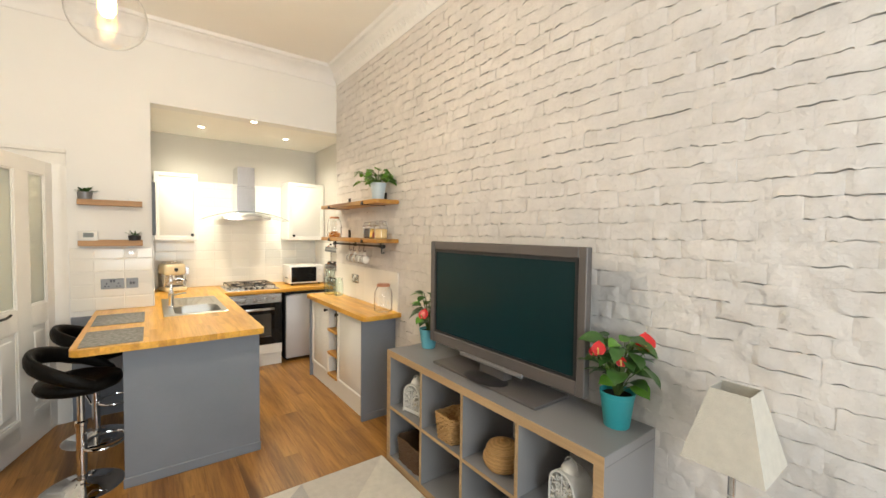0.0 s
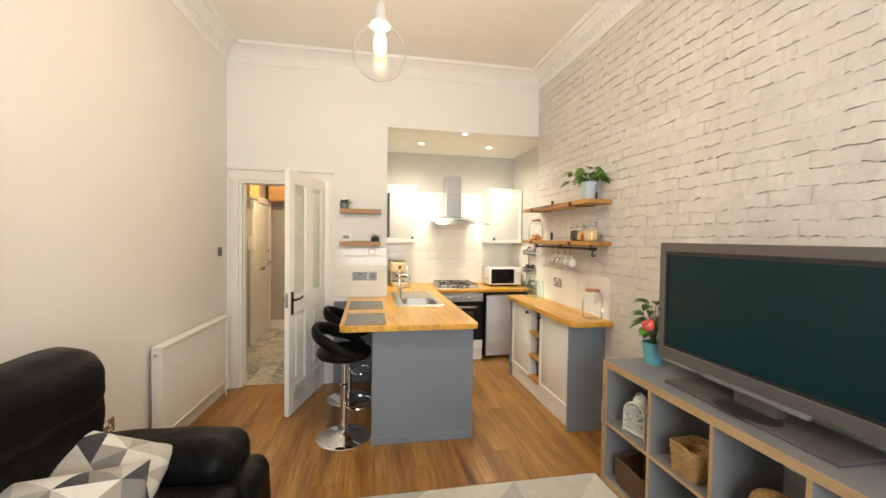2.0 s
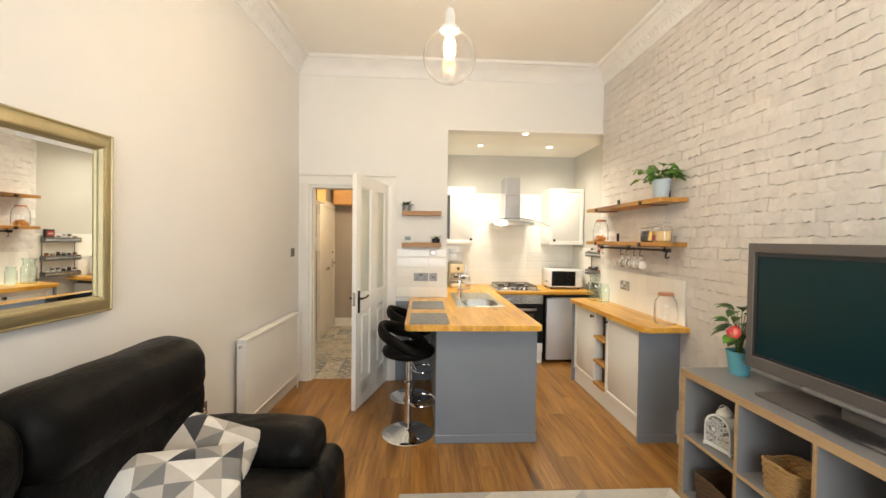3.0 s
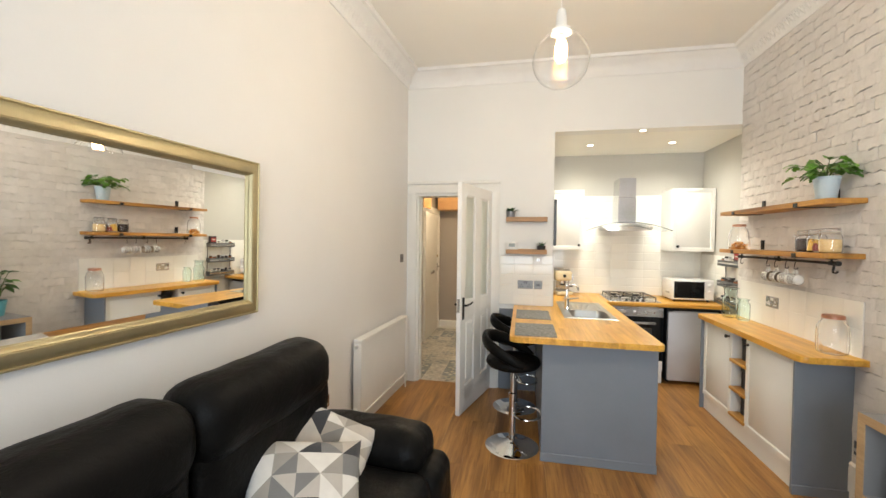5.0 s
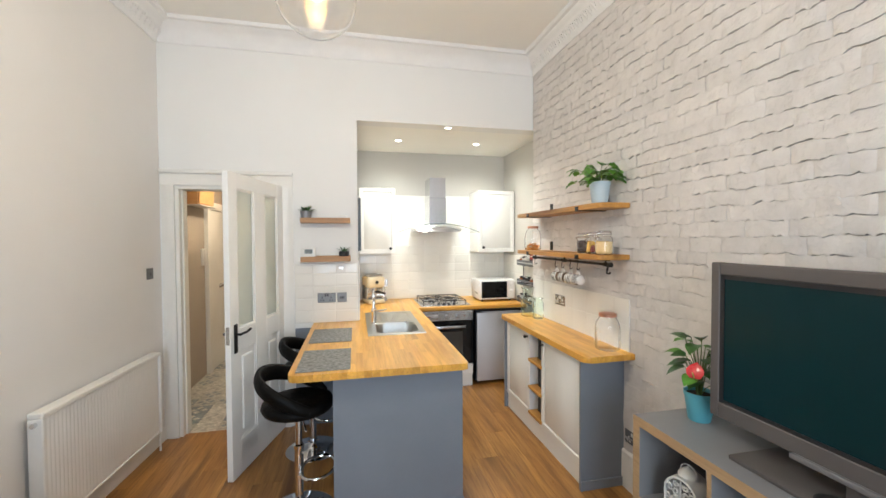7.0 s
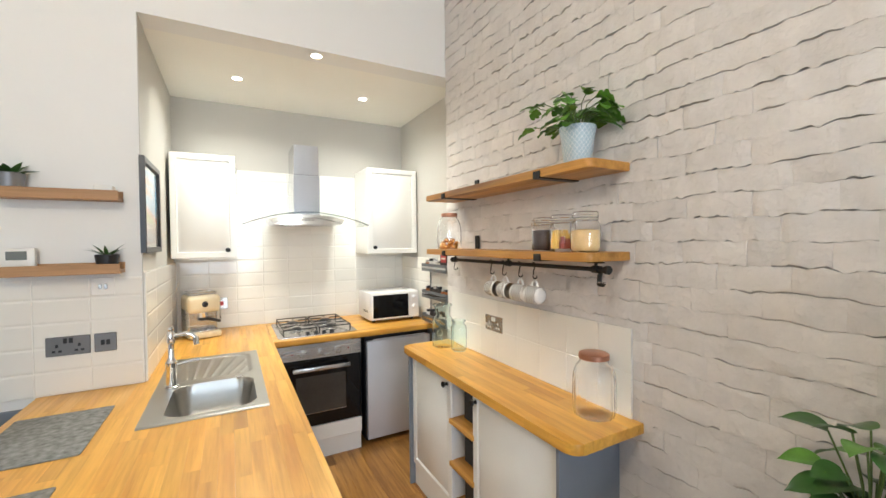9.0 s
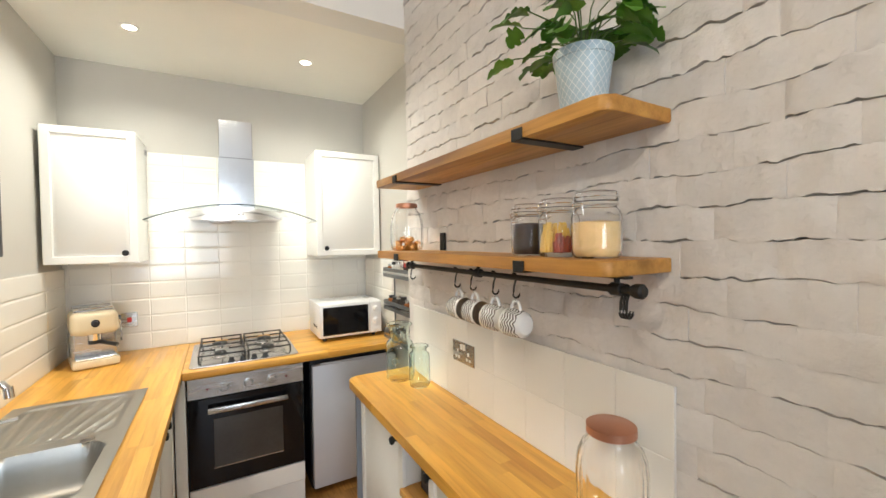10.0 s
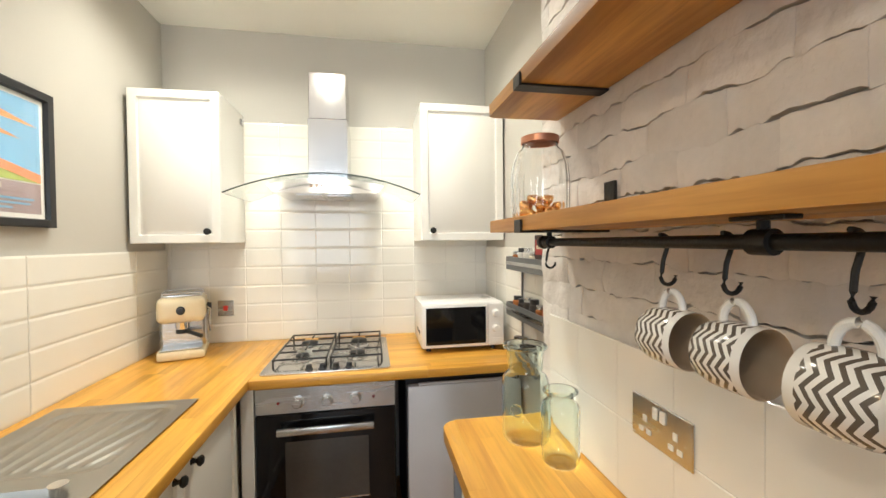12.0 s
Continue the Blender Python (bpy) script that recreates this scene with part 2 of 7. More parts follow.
def tube(bm, pts, r, seg=10, loop=False):
    pts = [Vector(p) for p in pts]
    n, rings, up = len(pts), [], Vector((0, 0, 1))
    for i, p in enumerate(pts):
        a, b = (pts[(i - 1) % n], pts[(i + 1) % n]) if loop else (pts[max(i - 1, 0)], pts[min(i + 1, n - 1)])
        t = (b - a).normalized()
        s = t.cross(up) if abs(t.dot(up)) < 0.99 else t.cross(Vector((1, 0, 0)))
        s.normalize()
        u = s.cross(t)
        rings.append([bm.verts.new(p + r * (math.cos(2 * math.pi * k / seg) * s + math.sin(2 * math.pi * k / seg) * u)) for k in range(seg)])
    for i in range(n if loop else n - 1):
        a, b = rings[i], rings[(i + 1) % n]
        for k in range(seg):
            bm.faces.new((a[k], a[(k + 1) % seg], b[(k + 1) % seg], b[k]))
    if not loop:
        bm.faces.new(rings[0]), bm.faces.new(rings[-1])
    return bm


def extrude_profile(bm, profile, p0, p1, side, up=Vector((0, 0, 1))):
    """Sweeps a closed profile of (out, height) straight from p0 to p1; side is the way that 'out' points."""
    p0, p1, side = Vector(p0), Vector(p1), Vector(side)
    ends = [[bm.verts.new(p + o * side + h * up) for o, h in profile] for p in (p0, p1)]
    n = len(profile)
    for i in range(n):
        bm.faces.new((ends[0][i], ends[0][(i + 1) % n], ends[1][(i + 1) % n], ends[1][i]))
    bm.faces.new(ends[0]), bm.faces.new(ends[1])
    return bm


def slab(bm, outline, z0, z1, bev=0.0, seg=2):
    """A board with the given outline in x and y."""
    lo = [bm.verts.new((x, y, z0)) for x, y in outline]
    hi = [bm.verts.new((x, y, z1)) for x, y in outline]
    n = len(outline)
    fs = [bm.faces.new(lo[::-1]), bm.faces.new(hi)] + [bm.faces.new((lo[i], lo[(i + 1) % n], hi[(i + 1) % n], hi[i])) for i in range(n)]
    if bev:
        es = [e for f in fs[:2] for e in f.edges]
        bmesh.ops.bevel(bm, geom=list(set(es)), offset=bev, segments=seg, profile=0.5, affect="EDGES")
    return bm


def rounded(x0, x1, y0, y1, radii, seg=6):
    """The outline of a rectangle with corner radii in the order (x0,y0), (x1,y0), (x1,y1), (x0,y1)."""
    out = []
    for (cx, cy, sx, sy, a0), r in zip(((x0, y0, 1, 1, 180), (x1, y0, -1, 1, 270), (x1, y1, -1, -1, 0), (x0, y1, 1, -1, 90)), radii):
        if r <= 0:
            out.append((cx, cy))
            continue
        for k in range(seg + 1):
            a = radians(a0 + 90 * k / seg)
            out.append((cx + sx * r + r * math.cos(a), cy + sy * r + r * math.sin(a)))
    return out


def as_mesh(name, bm, material, smooth=35.0):
    bmesh.ops.recalc_face_normals(bm, faces=bm.faces[:])
    me = bpy.data.meshes.new(name)
    bm.to_mesh(me)
    bm.free()
    if smooth:
        me.polygons.foreach_set("use_smooth", [True] * len(me.polygons))
        me.set_sharp_from_angle(angle=radians(smooth))
    for mt in material if isinstance(material, (list, tuple)) else [material]:
        me.materials.append(mt)
    return me


def part(name, bm, material, parent=None, label="", m=None, smooth=35.0):
    me = bm if isinstance(bm, bpy.types.Mesh) else as_mesh(name, bm, material, smooth)
    ob = new(name, me)
    if parent is not None:
        ob.parent = parent
    if m is not None:
        ob.matrix_basis = m
    return tagged(ob, label)


def thing(name, label, category, m=None, group="", kind=""):
    ob = new(name)
    ob.empty_display_size = 0.05
    if m is not None:
        ob.matrix_basis = m
    return tagged(ob, label, category, group, kind)


def structure(name, bm, material, label, category, smooth=30.0):
    return tagged(part(name, bm, material, smooth=smooth), label, category, kind="structure")


def B():
    return bmesh.new()


# ---- structure ----
T = 0.16
wall_n = B()
for a in ((XL - T, -1.075, 0, ZC), (-1.075, -0.255, 2.10, ZC), (-0.255, KX0, 0, ZC), (KX0, KX1 + T, KZ, ZC)):
    bx(wall_n, a[0], a[1], YW, YW + T, a[2], a[3])
structure("wall_north", wall_n, WHITE_WALL, "smooth white painted wall with a door and a kitchen recess", "wall")
# the west wall runs a little out of square
ASKEW = Matrix.Translation((-1.185, YW, 0)) @ Matrix.Rotation(radians(-3.0), 4, "Z") @ Matrix.Translation((-XL, -YW, 0))


def askew(ob):
    ob.matrix_basis = ASKEW @ ob.matrix_basis
    return ob


wall_w = askew(structure("wall_west", bx(B(), XL - T, XL, YB - T - 0.1, YW, 0, ZC), PAINT, "plain cream painted plaster wall", "wall"))
wall_e = structure("wall_east", bx(B(), XB + 0.0115, XB + T + 0.02, YB - T, YW - 0.001, 0, ZC), MORTAR, "white painted brick wall", "wall")
wall_s = B()
for a in ((XL - 0.45, WX0, 0, ZC), (WX1, XB + T, 0, ZC), (WX0, WX1, 0, WZ0), (WX0, WX1, WZ1, ZC)):
    bx(wall_s, a[0], a[1], YB - T, YB, a[2], a[3])
structure("wall_south", wall_s, PAINT, "plain cream wall around a tall window", "wall")
structure("ceiling", bx(B(), XL - 0.45, XB + T, YB - T, YW + T, ZC, ZC + 0.12), CEILING, "high cream painted ceiling", "ceiling")
structure("ceiling_1", bx(B(), KX0 - 0.1, KX1 + T, YW + T, KY + T, KZ, KZ + 0.1), KCEIL, "lowered warm white kitchen ceiling", "ceiling")
structure("wall_kitchen_back", bx(B(), KX0 - T, KX1 + T, KY, KY + T, 0, KZ), GREY_WALL, "pale grey kitchen wall above white tiles", "wall")
structure("wall_kitchen_left", bx(B(), KX0 - 0.14, KX0, YW + T, KY, 0, KZ), GREY_WALL, "pale grey kitchen side wall above white tiles", "wall")
structure("wall_kitchen_left_jamb", bx(B(), KX0, KX0 + 0.004, YW + 0.002, YW + T, 0.9, KZ - 0.002), GREY_WALL, "pale grey painted return of the recess", "wall")
structure("wall_kitchen_right", bx(B(), KX1, KX1 + T, YW + T, KY, 0, KZ), GREY_WALL, "pale grey kitchen side wall with a spice rack", "wall")
structure("wall_kitchen_right_jamb", bx(B(), KX1, KX1 + T, YW, YW + T, 0, KZ - 0.002), GREY_WALL, "pale grey return beside the brick wall", "wall")

window = thing("window_1", "tall white sash window with two panes", "window", kind="structure")
wf = B()
for a in ((WX0, WX0 + 0.07, WZ0, WZ1), (WX1 - 0.07, WX1, WZ0, WZ1), (WX0, WX1, WZ0, WZ0 + 0.08), (WX0, WX1, WZ1 - 0.07, WZ1), (WX0, WX1, 1.72, 1.78)):
    bx(wf, a[0], a[1], YB - 0.13, YB - 0.08, a[2], a[3], 0.004)
part("window_frame", wf, GLOSS, window)
for z0, z1 in ((WZ0 + 0.08, 1.72), (1.78, WZ1 - 0.07)):
    pane = part("pane", bx(B(), WX0 + 0.07, WX1 - 0.07, YB - 0.108, YB - 0.102, z0, z1), GLASS, window)
    pane.visible_shadow = False
part("window_sill", bx(B(), WX0 - 0.05, WX1 + 0.05, YB - 0.08, YB + 0.06, WZ0 - 0.035, WZ0, 0.006), GLOSS, window)

# moulded cornice on the four sides of the room
CORN = [(0, 0), (0.012, 0.0), (0.018, 0.012), (0.022, 0.03), (0.05, 0.085), (0.085, 0.115), (0.115, 0.125), (0.122, 0.135), (0.15, 0.137), (0.158, 0.150), (0.158, 0.165), (0.0, 0.165)]
CZ = ZC - 0.165
for nm, p0, p1, side in (("cornice_north", (XL + 0.01, YW, CZ), (XB, YW, CZ), (0, -1, 0)), ("cornice_east", (XB + 0.002, YB, CZ), (XB + 0.002, YW, CZ), (-1, 0, 0)),
                         ("cornice_west", (XL, YB, CZ), (XL, YW, CZ), (1, 0, 0)), ("cornice_south", (XL, YB, CZ), (XB, YB, CZ), (0, 1, 0))):
    cb = extrude_profile(B(), CORN, p0, p1, side)
    if nm[-4:] in ("east", "west"):
        s = Vector(side)
        for k in range(int((YW - YB) / 0.058)):
            c = Vector((p0[0], YB + 0.03 + 0.058 * k, CZ + 0.062)) + s * 0.042
            for dy, dz, do, r in ((0, 0.0, 0, 0.020), (-0.012, 0.022, 0.016, 0.011), (0.012, 0.022, 0.016, 0.011), (0, -0.022, -0.014, 0.010)):
                m = Matrix.Translation(c + Vector((0, dy, dz)) + s * do) @ Matrix.Rotation(radians(40 if s.x > 0 else -40), 4, "Y") @ Matrix.Diagonal((0.5, 0.8, 1.25, 1))
                bmesh.ops.create_icosphere(cb, subdivisions=1, radius=r, matrix=m)
    ob = structure(nm, cb, PLASTER, "white moulded plaster cornice under the ceiling", "cornice", smooth=40)
    if "west" in nm:
        askew(ob)
SKIRT = [(0, 0), (0.018, 0), (0.018, 0.09), (0.012, 0.105), (0.008, 0.115), (0, 0.12)]
TALL_SKIRT = [(0, 0), (0.020, 0), (0.020, 0.205), (0.017, 0.222), (0.021, 0.232), (0.014, 0.245), (0, 0.252)]
for nm, p0, p1, side in (("baseboard_west", (XL, YB, 0.008), (XL, YW, 0.008), (1, 0, 0)), ("baseboard_north", (XL, YW, 0.008), (-1.165, YW, 0.008), (0, -1, 0)),
                         ("baseboard_east", (XB, YB, 0.008), (XB, 2.80, 0.008), (-1, 0, 0)), ("baseboard_south", (XL, YB, 0.008), (XB, YB, 0.008), (0, 1, 0))):
    ob = structure(nm, extrude_profile(B(), TALL_SKIRT if nm == "baseboard_east" else SKIRT, p0, p1, side), GLOSS, "white gloss painted skirting board", "baseboard", smooth=40)
    if "west" in nm:
        askew(ob)

# door lining and architrave
trim = B()
ARCH = [(0, 0), (0.022, 0), (0.022, 0.06), (0.014, 0.075), (0.010, 0.095), (0, 0.095)]
extrude_profile(trim, ARCH, (-1.075, YW, 0), (-1.075, YW, 2.10), (0, -1, 0), Vector((-1, 0, 0)))
extrude_profile(trim, ARCH, (-0.255, YW, 0), (-0.255, YW, 2.10), (0, -1, 0), Vector((1, 0, 0)))
extrude_profile(trim, ARCH, (-1.17, YW, 2.10), (-0.16, YW, 2.10), (0, -1, 0))
bx(trim, -1.18, -0.155, YW - 0.030, YW, 2.196, 2.23, 0.006)
structure("trim_door", trim, GLOSS, "white gloss moulded door architrave", "trim")
lining = B()
bx(lining, -1.075, -1.045, YW - 0.003, YW + T + 0.003, 0, 2.07, 0.003), bx(lining, -0.285, -0.255, YW - 0.003, YW + T + 0.003, 0, 2.07, 0.003)
bx(lining, -1.075, -0.255, YW - 0.003, YW + T + 0.003, 2.07, 2.10, 0.003)
bx(lining, -1.045, -1.033, YW + 0.045, YW + 0.08, 0, 2.07, 0.002)
structure("trim_lining", lining, GLOSS, "white gloss painted door lining", "trim")

# hall beyond the door
HX, HY = -1.43, 6.95
HALLP = finish("taupe_hall_paint", (0.42, 0.37, 0.31), 0.7, var=0.04, scale=2, bump=0.1)
hall = B()
bx(hall, HX - 0.1, HX, YW + T, HY, 0, 2.6), bx(hall, HX - 0.1, 0.25, HY, HY + 0.1, 0, 2.6), bx(hall, 0.15, 0.25, YW + T, HY, 0, 2.6)
structure("wall_hall", hall, HALLP, "taupe painted hallway walls", "wall")
structure("ceiling_2", bx(B(), HX - 0.1, 0.25, YW + T, HY + 0.1, 2.6, 2.7), KCEIL, "plain white hallway ceiling", "ceiling")
lamp("hall_light", "POINT", 30.0, (1.0, 0.74, 0.46), pose(-0.75, 5.6, 2.45), shadow_soft_size=0.06)
structure("baseboard_hall", extrude_profile(B(), SKIRT, (HX, HY, 0.004), (0.15, HY, 0.004), (0, -1, 0)), GLOSS, "white hallway skirting board", "baseboard")

# ---- kitchen: peninsula, worktops, cabinets ----
WT = 0.91
pen = thing("peninsula_unit", "slate grey painted peninsula cabinet with a breakfast bar overhang", "kitchen cabinet")
part("front_panel", bx(B(), 0.235, 1.0, 2.815, 2.835, 0.008, WT - 0.04, 0.002), GREYP, pen)
part("side_panel", bx(B(), 0.235, 0.253, 2.836, YW, 0.008, WT - 0.04, 0.002), GREYP, pen)
part("plinth", bx(B(), 0.228, 1.004, 2.803, 2.815, 0.008, 0.072, 0.004), GREYP, pen, "grey skirting strip")
part("body", bx(B(), 0.254, 0.962, 2.836, KY - 0.005, 0.15, 0.70), CABW, pen, "white cabinet box")
part("kickboard", bx(B(), 0.3, 0.93, 2.84, 4.69, 0.008, 0.15), CABW, pen)


def shaker_door(name, w, h, parent, m, knob=None, panes=False):
    """A foil-wrapped door with a raised frame and a sunk, bevelled field; it lies in x (width) and z, its face towards -y."""
    bm = bx(B(), 0, w, 0, 0.019, 0, h, 0.003)
    f = min((q for q in bm.faces), key=lambda q: q.calc_center_median().y - q.calc_area())
    for thick, deep in ((0.050, 0.0), (0.007, -0.010), (0.007, 0.0), (0.018, 0.0085)):
        bmesh.ops.inset_individual(bm, faces=[f], thickness=thick, depth=deep)
    d = part(name, bm, CABW, parent, m=m)
    if knob:
        kb = lathe(B(), [(0, 0), (0.011, 0), (0.008, 0.006), (0.006, 0.014), (0.014, 0.02), (0.0165, 0.027), (0.012, 0.033), (0, 0.035)], 16,
                   Matrix.Translation((knob[0], 0, knob[1])) @ Matrix.Rotation(radians(90), 4, "X"))
        part("knob", kb, BLACKM, d, "round dark metal knob")
    return d


FACE_E = Matrix.Rotation(radians(90), 4, "Z")     # a door whose face looks to +x
FACE_W = Matrix.Rotation(radians(-90), 4, "Z")    # a door whose face looks to -x
for y0, y1, k in ((2.86, 3.28, 0.37), (3.285, 3.72, 0.37), (3.725, 4.18, 0.40), (4.185, 4.64, 0.05)):
    shaker_door("door", y1 - y0, 0.70, pen, Matrix.Translation((0.982, y0, 0.16)) @ FACE_E, (k, 0.655))

# worktops
wt = B()
outline = rounded(0.0, 1.022, 2.745, YW - 0.002, (0.05, 0.03, 0, 0))
outline = [p for p in outline if p[1] < 4.0] + [(1.022, KY - 0.002), (KX0 + 0.006, KY - 0.002), (KX0 + 0.006, YW - 0.002), (0.0, YW - 0.002)]
slab(wt, outline, WT - 0.04, WT, 0.004)
def carve(ob, cutter):
    """Cuts a hole through a board for good and throws the cutter away."""
    md = ob.modifiers.new("hole", "BOOLEAN")
    md.object, md.solver = cutter, "EXACT"
    bpy.context.view_layer.update()
    me = bpy.data.meshes.new_from_object(ob.evaluated_get(bpy.context.evaluated_depsgraph_get()))
    ob.modifiers.clear()
    ob.data = me
    bpy.data.objects.remove(cutter)
    return ob


def into_staves(board, along, mat, label, seed):
    """Saws a board into glued staves with their grain along an axis, and puts them under one worktop."""
    top, rng = thing("worktop", label, "worktop"), random.Random(seed)
    src = board.data
    lo = [min(v.co[k] for v in src.vertices) for k in (0, 1)]
    hi = [max(v.co[k] for v in src.vertices) for k in (0, 1)]
    across, wide, gap = 1 - along, 0.0455, 0.00012

    def cut(bm, axis, at, keep_above):
        no = [0.0, 0.0, 0.0]
        no[axis] = -1.0 if keep_above else 1.0
        co = [0.0, 0.0, 0.0]
        co[axis] = at
        bmesh.ops.bisect_plane(bm, geom=bm.verts[:] + bm.edges[:] + bm.faces[:], plane_co=co, plane_no=no, clear_outer=True)
        open_edges = [e for e in bm.edges if e.is_boundary]
        if open_edges:
            bmesh.ops.edgenet_fill(bm, edges=open_edges)

    a = lo[across]
    while a < hi[across] - 0.004:
        b = a + wide if a + 1.4 * wide < hi[across] else hi[across] + 0.01
        strip = B()
        strip.from_mesh(src)
        cut(strip, across, a + gap, True), cut(strip, across, b - gap, False)
        s0 = min((v.co[along] for v in strip.verts), default=0)
        s1 = max((v.co[along] for v in strip.verts), default=0)
        whole = bpy.data.meshes.new("strip")
        strip.to_mesh(whole)
        strip.free()
        c = s0 - rng.uniform(0.0, 0.35)
        while c < s1 - 0.004:
            d = c + rng.uniform(0.32, 0.62)
            d = d if d + 0.08 < s1 else s1 + 0.01
            st = B()
            st.from_mesh(whole)
            cut(st, along, c + gap, True), cut(st, along, d - gap, False)
            if len(st.faces) > 3:
                part("stave", st, mat, top)
            c = d
        bpy.data.meshes.remove(whole)
        a = b
    bpy.data.objects.remove(board)
    return top


worktop = tagged(part("worktop", wt, WORKTOP), "oiled oak-stave worktop wrapping the peninsula and sink", "worktop")
carve(worktop, part("cutter", slab(B(), rounded(0.525, 0.865, 3.575, 3.975, (0.08,) * 4), 0.5, 1.2), WORKTOP))
into_staves(worktop, 1, WORKTOP, "oiled oak-stave worktop wrapping the peninsula and sink", 5)
worktop2 = tagged(part("worktop", slab(B(), [(1.0225, 4.66), (KX1 - 0.003, 4.66), (KX1 - 0.003, KY - 0.002), (1.0225, KY - 0.002)], WT - 0.04, WT, 0.004), WORKTOPX),
                  "oiled oak-stave worktop under the hob and microwave", "worktop")
into_staves(worktop2, 0, WORKTOPX, "oiled oak-stave worktop under the hob and microwave", 6)

# narrow base unit on the brick wall
unit = thing("base_unit", "cream cabinet unit with two panelled doors and open middle shelves", "kitchen cabinet")
UY0, UY1, UX = 2.795, 4.10, 1.80
part("end_panel", bx(B(), UX - 0.022, XB - 0.003, UY0 - 0.018, UY0, 0.008, WT - 0.04, 0.002), GREYP, unit, "slate grey painted end panel")
part("end_panel", bx(B(), UX - 0.022, XB - 0.003, UY1, UY1 + 0.018, 0.008, WT - 0.04, 0.002), GREYP, unit, "slate grey painted end panel")
part("end_plinth", bx(B(), UX - 0.026, XB - 0.003, UY0 - 0.030, UY0 - 0.0181, 0.008, 0.07, 0.003), GREYP, unit, "grey skirting strip")
part("kickboard", bx(B(), UX + 0.012, UX + 0.03, UY0, UY1, 0.008, 0.15, 0.002), CABW, unit)
for y0, y1 in ((UY0 + 0.001, 3.365), (3.60, UY1 - 0.001)):
    part("body", bx(B(), UX + 0.0195, XB - 0.003, y0, y1, 0.15, WT - 0.041), CABW, unit)
shaker_door("door", 0.58, 0.715, unit, Matrix.Translation((UX - 0.0005, 3.377, 0.15)) @ FACE_W, (0.03, 0.66))
shaker_door("door", 0.505, 0.715, unit, Matrix.Translation((UX - 0.0005, 4.097, 0.15)) @ FACE_W, (0.465, 0.66))
part("back_panel", bx(B(), XB - 0.016, XB - 0.004, 3.366, 3.599, 0.15, WT - 0.041), CABW, unit)
for z in (0.165, 0.38, 0.61):
    part("shelf", bx(B(), UX - 0.012, XB - 0.017, 3.3665, 3.5985, z, z + 0.026, 0.003), SHELFW, unit, "oiled wooden shelf board")
into_staves(part("worktop", slab(B(), rounded(1.745, XB - 0.003, 2.675, 4.145, (0.05, 0, 0, 0.05)), WT - 0.04, WT, 0.004), WORKTOP), 1, WORKTOP, "oiled oak-stave worktop on the narrow base unit", 7)


# wall cabinets
def wall_cabinet(x0, x1, knob_x, label):
    c = thing("wall_cabinet", label, "kitchen cabinet", Matrix.Translation((x0, 5.03, 1.487)), group="wall cabinets")
    w = x1 - x0
    part("body", bx(B(), 0, w, 0.0, 0.355, 0, 0.735, 0.002), CABW, c)
    shaker_door("door", w, 0.735, c, Matrix.Translation((0, -0.0195, 0)), (knob_x, 0.055))
    return c


left_cab = wall_cabinet(0.412, 0.812, 0.345, "cream panelled wall cabinet beside the cooker hood")
part("hinge_plate", bx(B(), 0.4005, 0.412, 0.285, 0.33, 0.665, 0.70, 0.003), STEEL, left_cab, "small steel fixing plate")
wall_cabinet(1.80, 2.258, 0.06, "cream panelled wall cabinet above the microwave")

# cooker
oven = thing("oven", "built-under steel and black glass electric oven", "oven")
OX0, OX1, OY = 1.04, 1.632, 4.68
part("carcass", bx(B(), OX0, OX1, OY + 0.022, 5.25, 0.15, 0.865), BLACKP, oven)
part("control_panel", bx(B(), OX0 + 0.002, OX1 - 0.002, OY, OY + 0.021, 0.752, 0.865, 0.003), STEEL, oven, "brushed steel control panel")
for i in range(3):
    k = lathe(B(), [(0, 0), (0.026, 0), (0.026, 0.004), (0.021, 0.006), (0.019, 0.024), (0.016, 0.027), (0, 0.027)], 24, Matrix.Translation((1.215 + 0.121 * i, OY, 0.80)) @ Matrix.Rotation(radians(90), 4, "X"))
    bx(k, 1.2125 + 0.121 * i, 1.2175 + 0.121 * i, OY - 0.030, OY - 0.026, 0.787, 0.818)
    part("knob", k, STEEL, oven, "round steel control knob")
for px in (1.135, 1.535):
    part("indicator", rod(B(), (px, OY, 0.80), (px, OY - 0.002, 0.80), 0.006, seg=12), finish("red_lens", (0.25, 0.02, 0.015), 0.3), oven, "small red indicator lamp")
od = part("oven_door", bx(B(), OX0 + 0.002, OX1 - 0.002, OY, OY + 0.021, 0.268, 0.748, 0.003), BLACKG, oven, "black glass oven door")
part("inner_window", bx(B(), OX0 + 0.12, OX1 - 0.12, OY - 0.0015, OY + 0.001, 0.365, 0.63, 0.001), finish("smoked_glass", (0.055, 0.052, 0.048), 0.05, var=0.2, bump=0.0), od, "smoked oven window")
part("window_trim", bx(B(), OX0 + 0.118, OX1 - 0.118, OY - 0.0022, OY - 0.0006, 0.360, 0.3645), STEEL, od, "thin bright strip under the window")
hb = bx(B(), OX0 + 0.095, OX1 - 0.095, OY - 0.048, OY - 0.03, 0.675, 0.705, 0.005, 2)
for hx in (OX0 + 0.115, OX1 - 0.135):
    bx(hb, hx, hx + 0.02, OY - 0.03, OY, 0.682, 0.698, 0.002)
part("handle", hb, STEEL, od, "flat brushed steel bar handle")
part("lower_panel", bx(B(), OX0 + 0.002, OX1 - 0.002, OY + 0.002, OY + 0.02, 0.152, 0.262, 0.003), CABW, oven, "white panel below the oven")
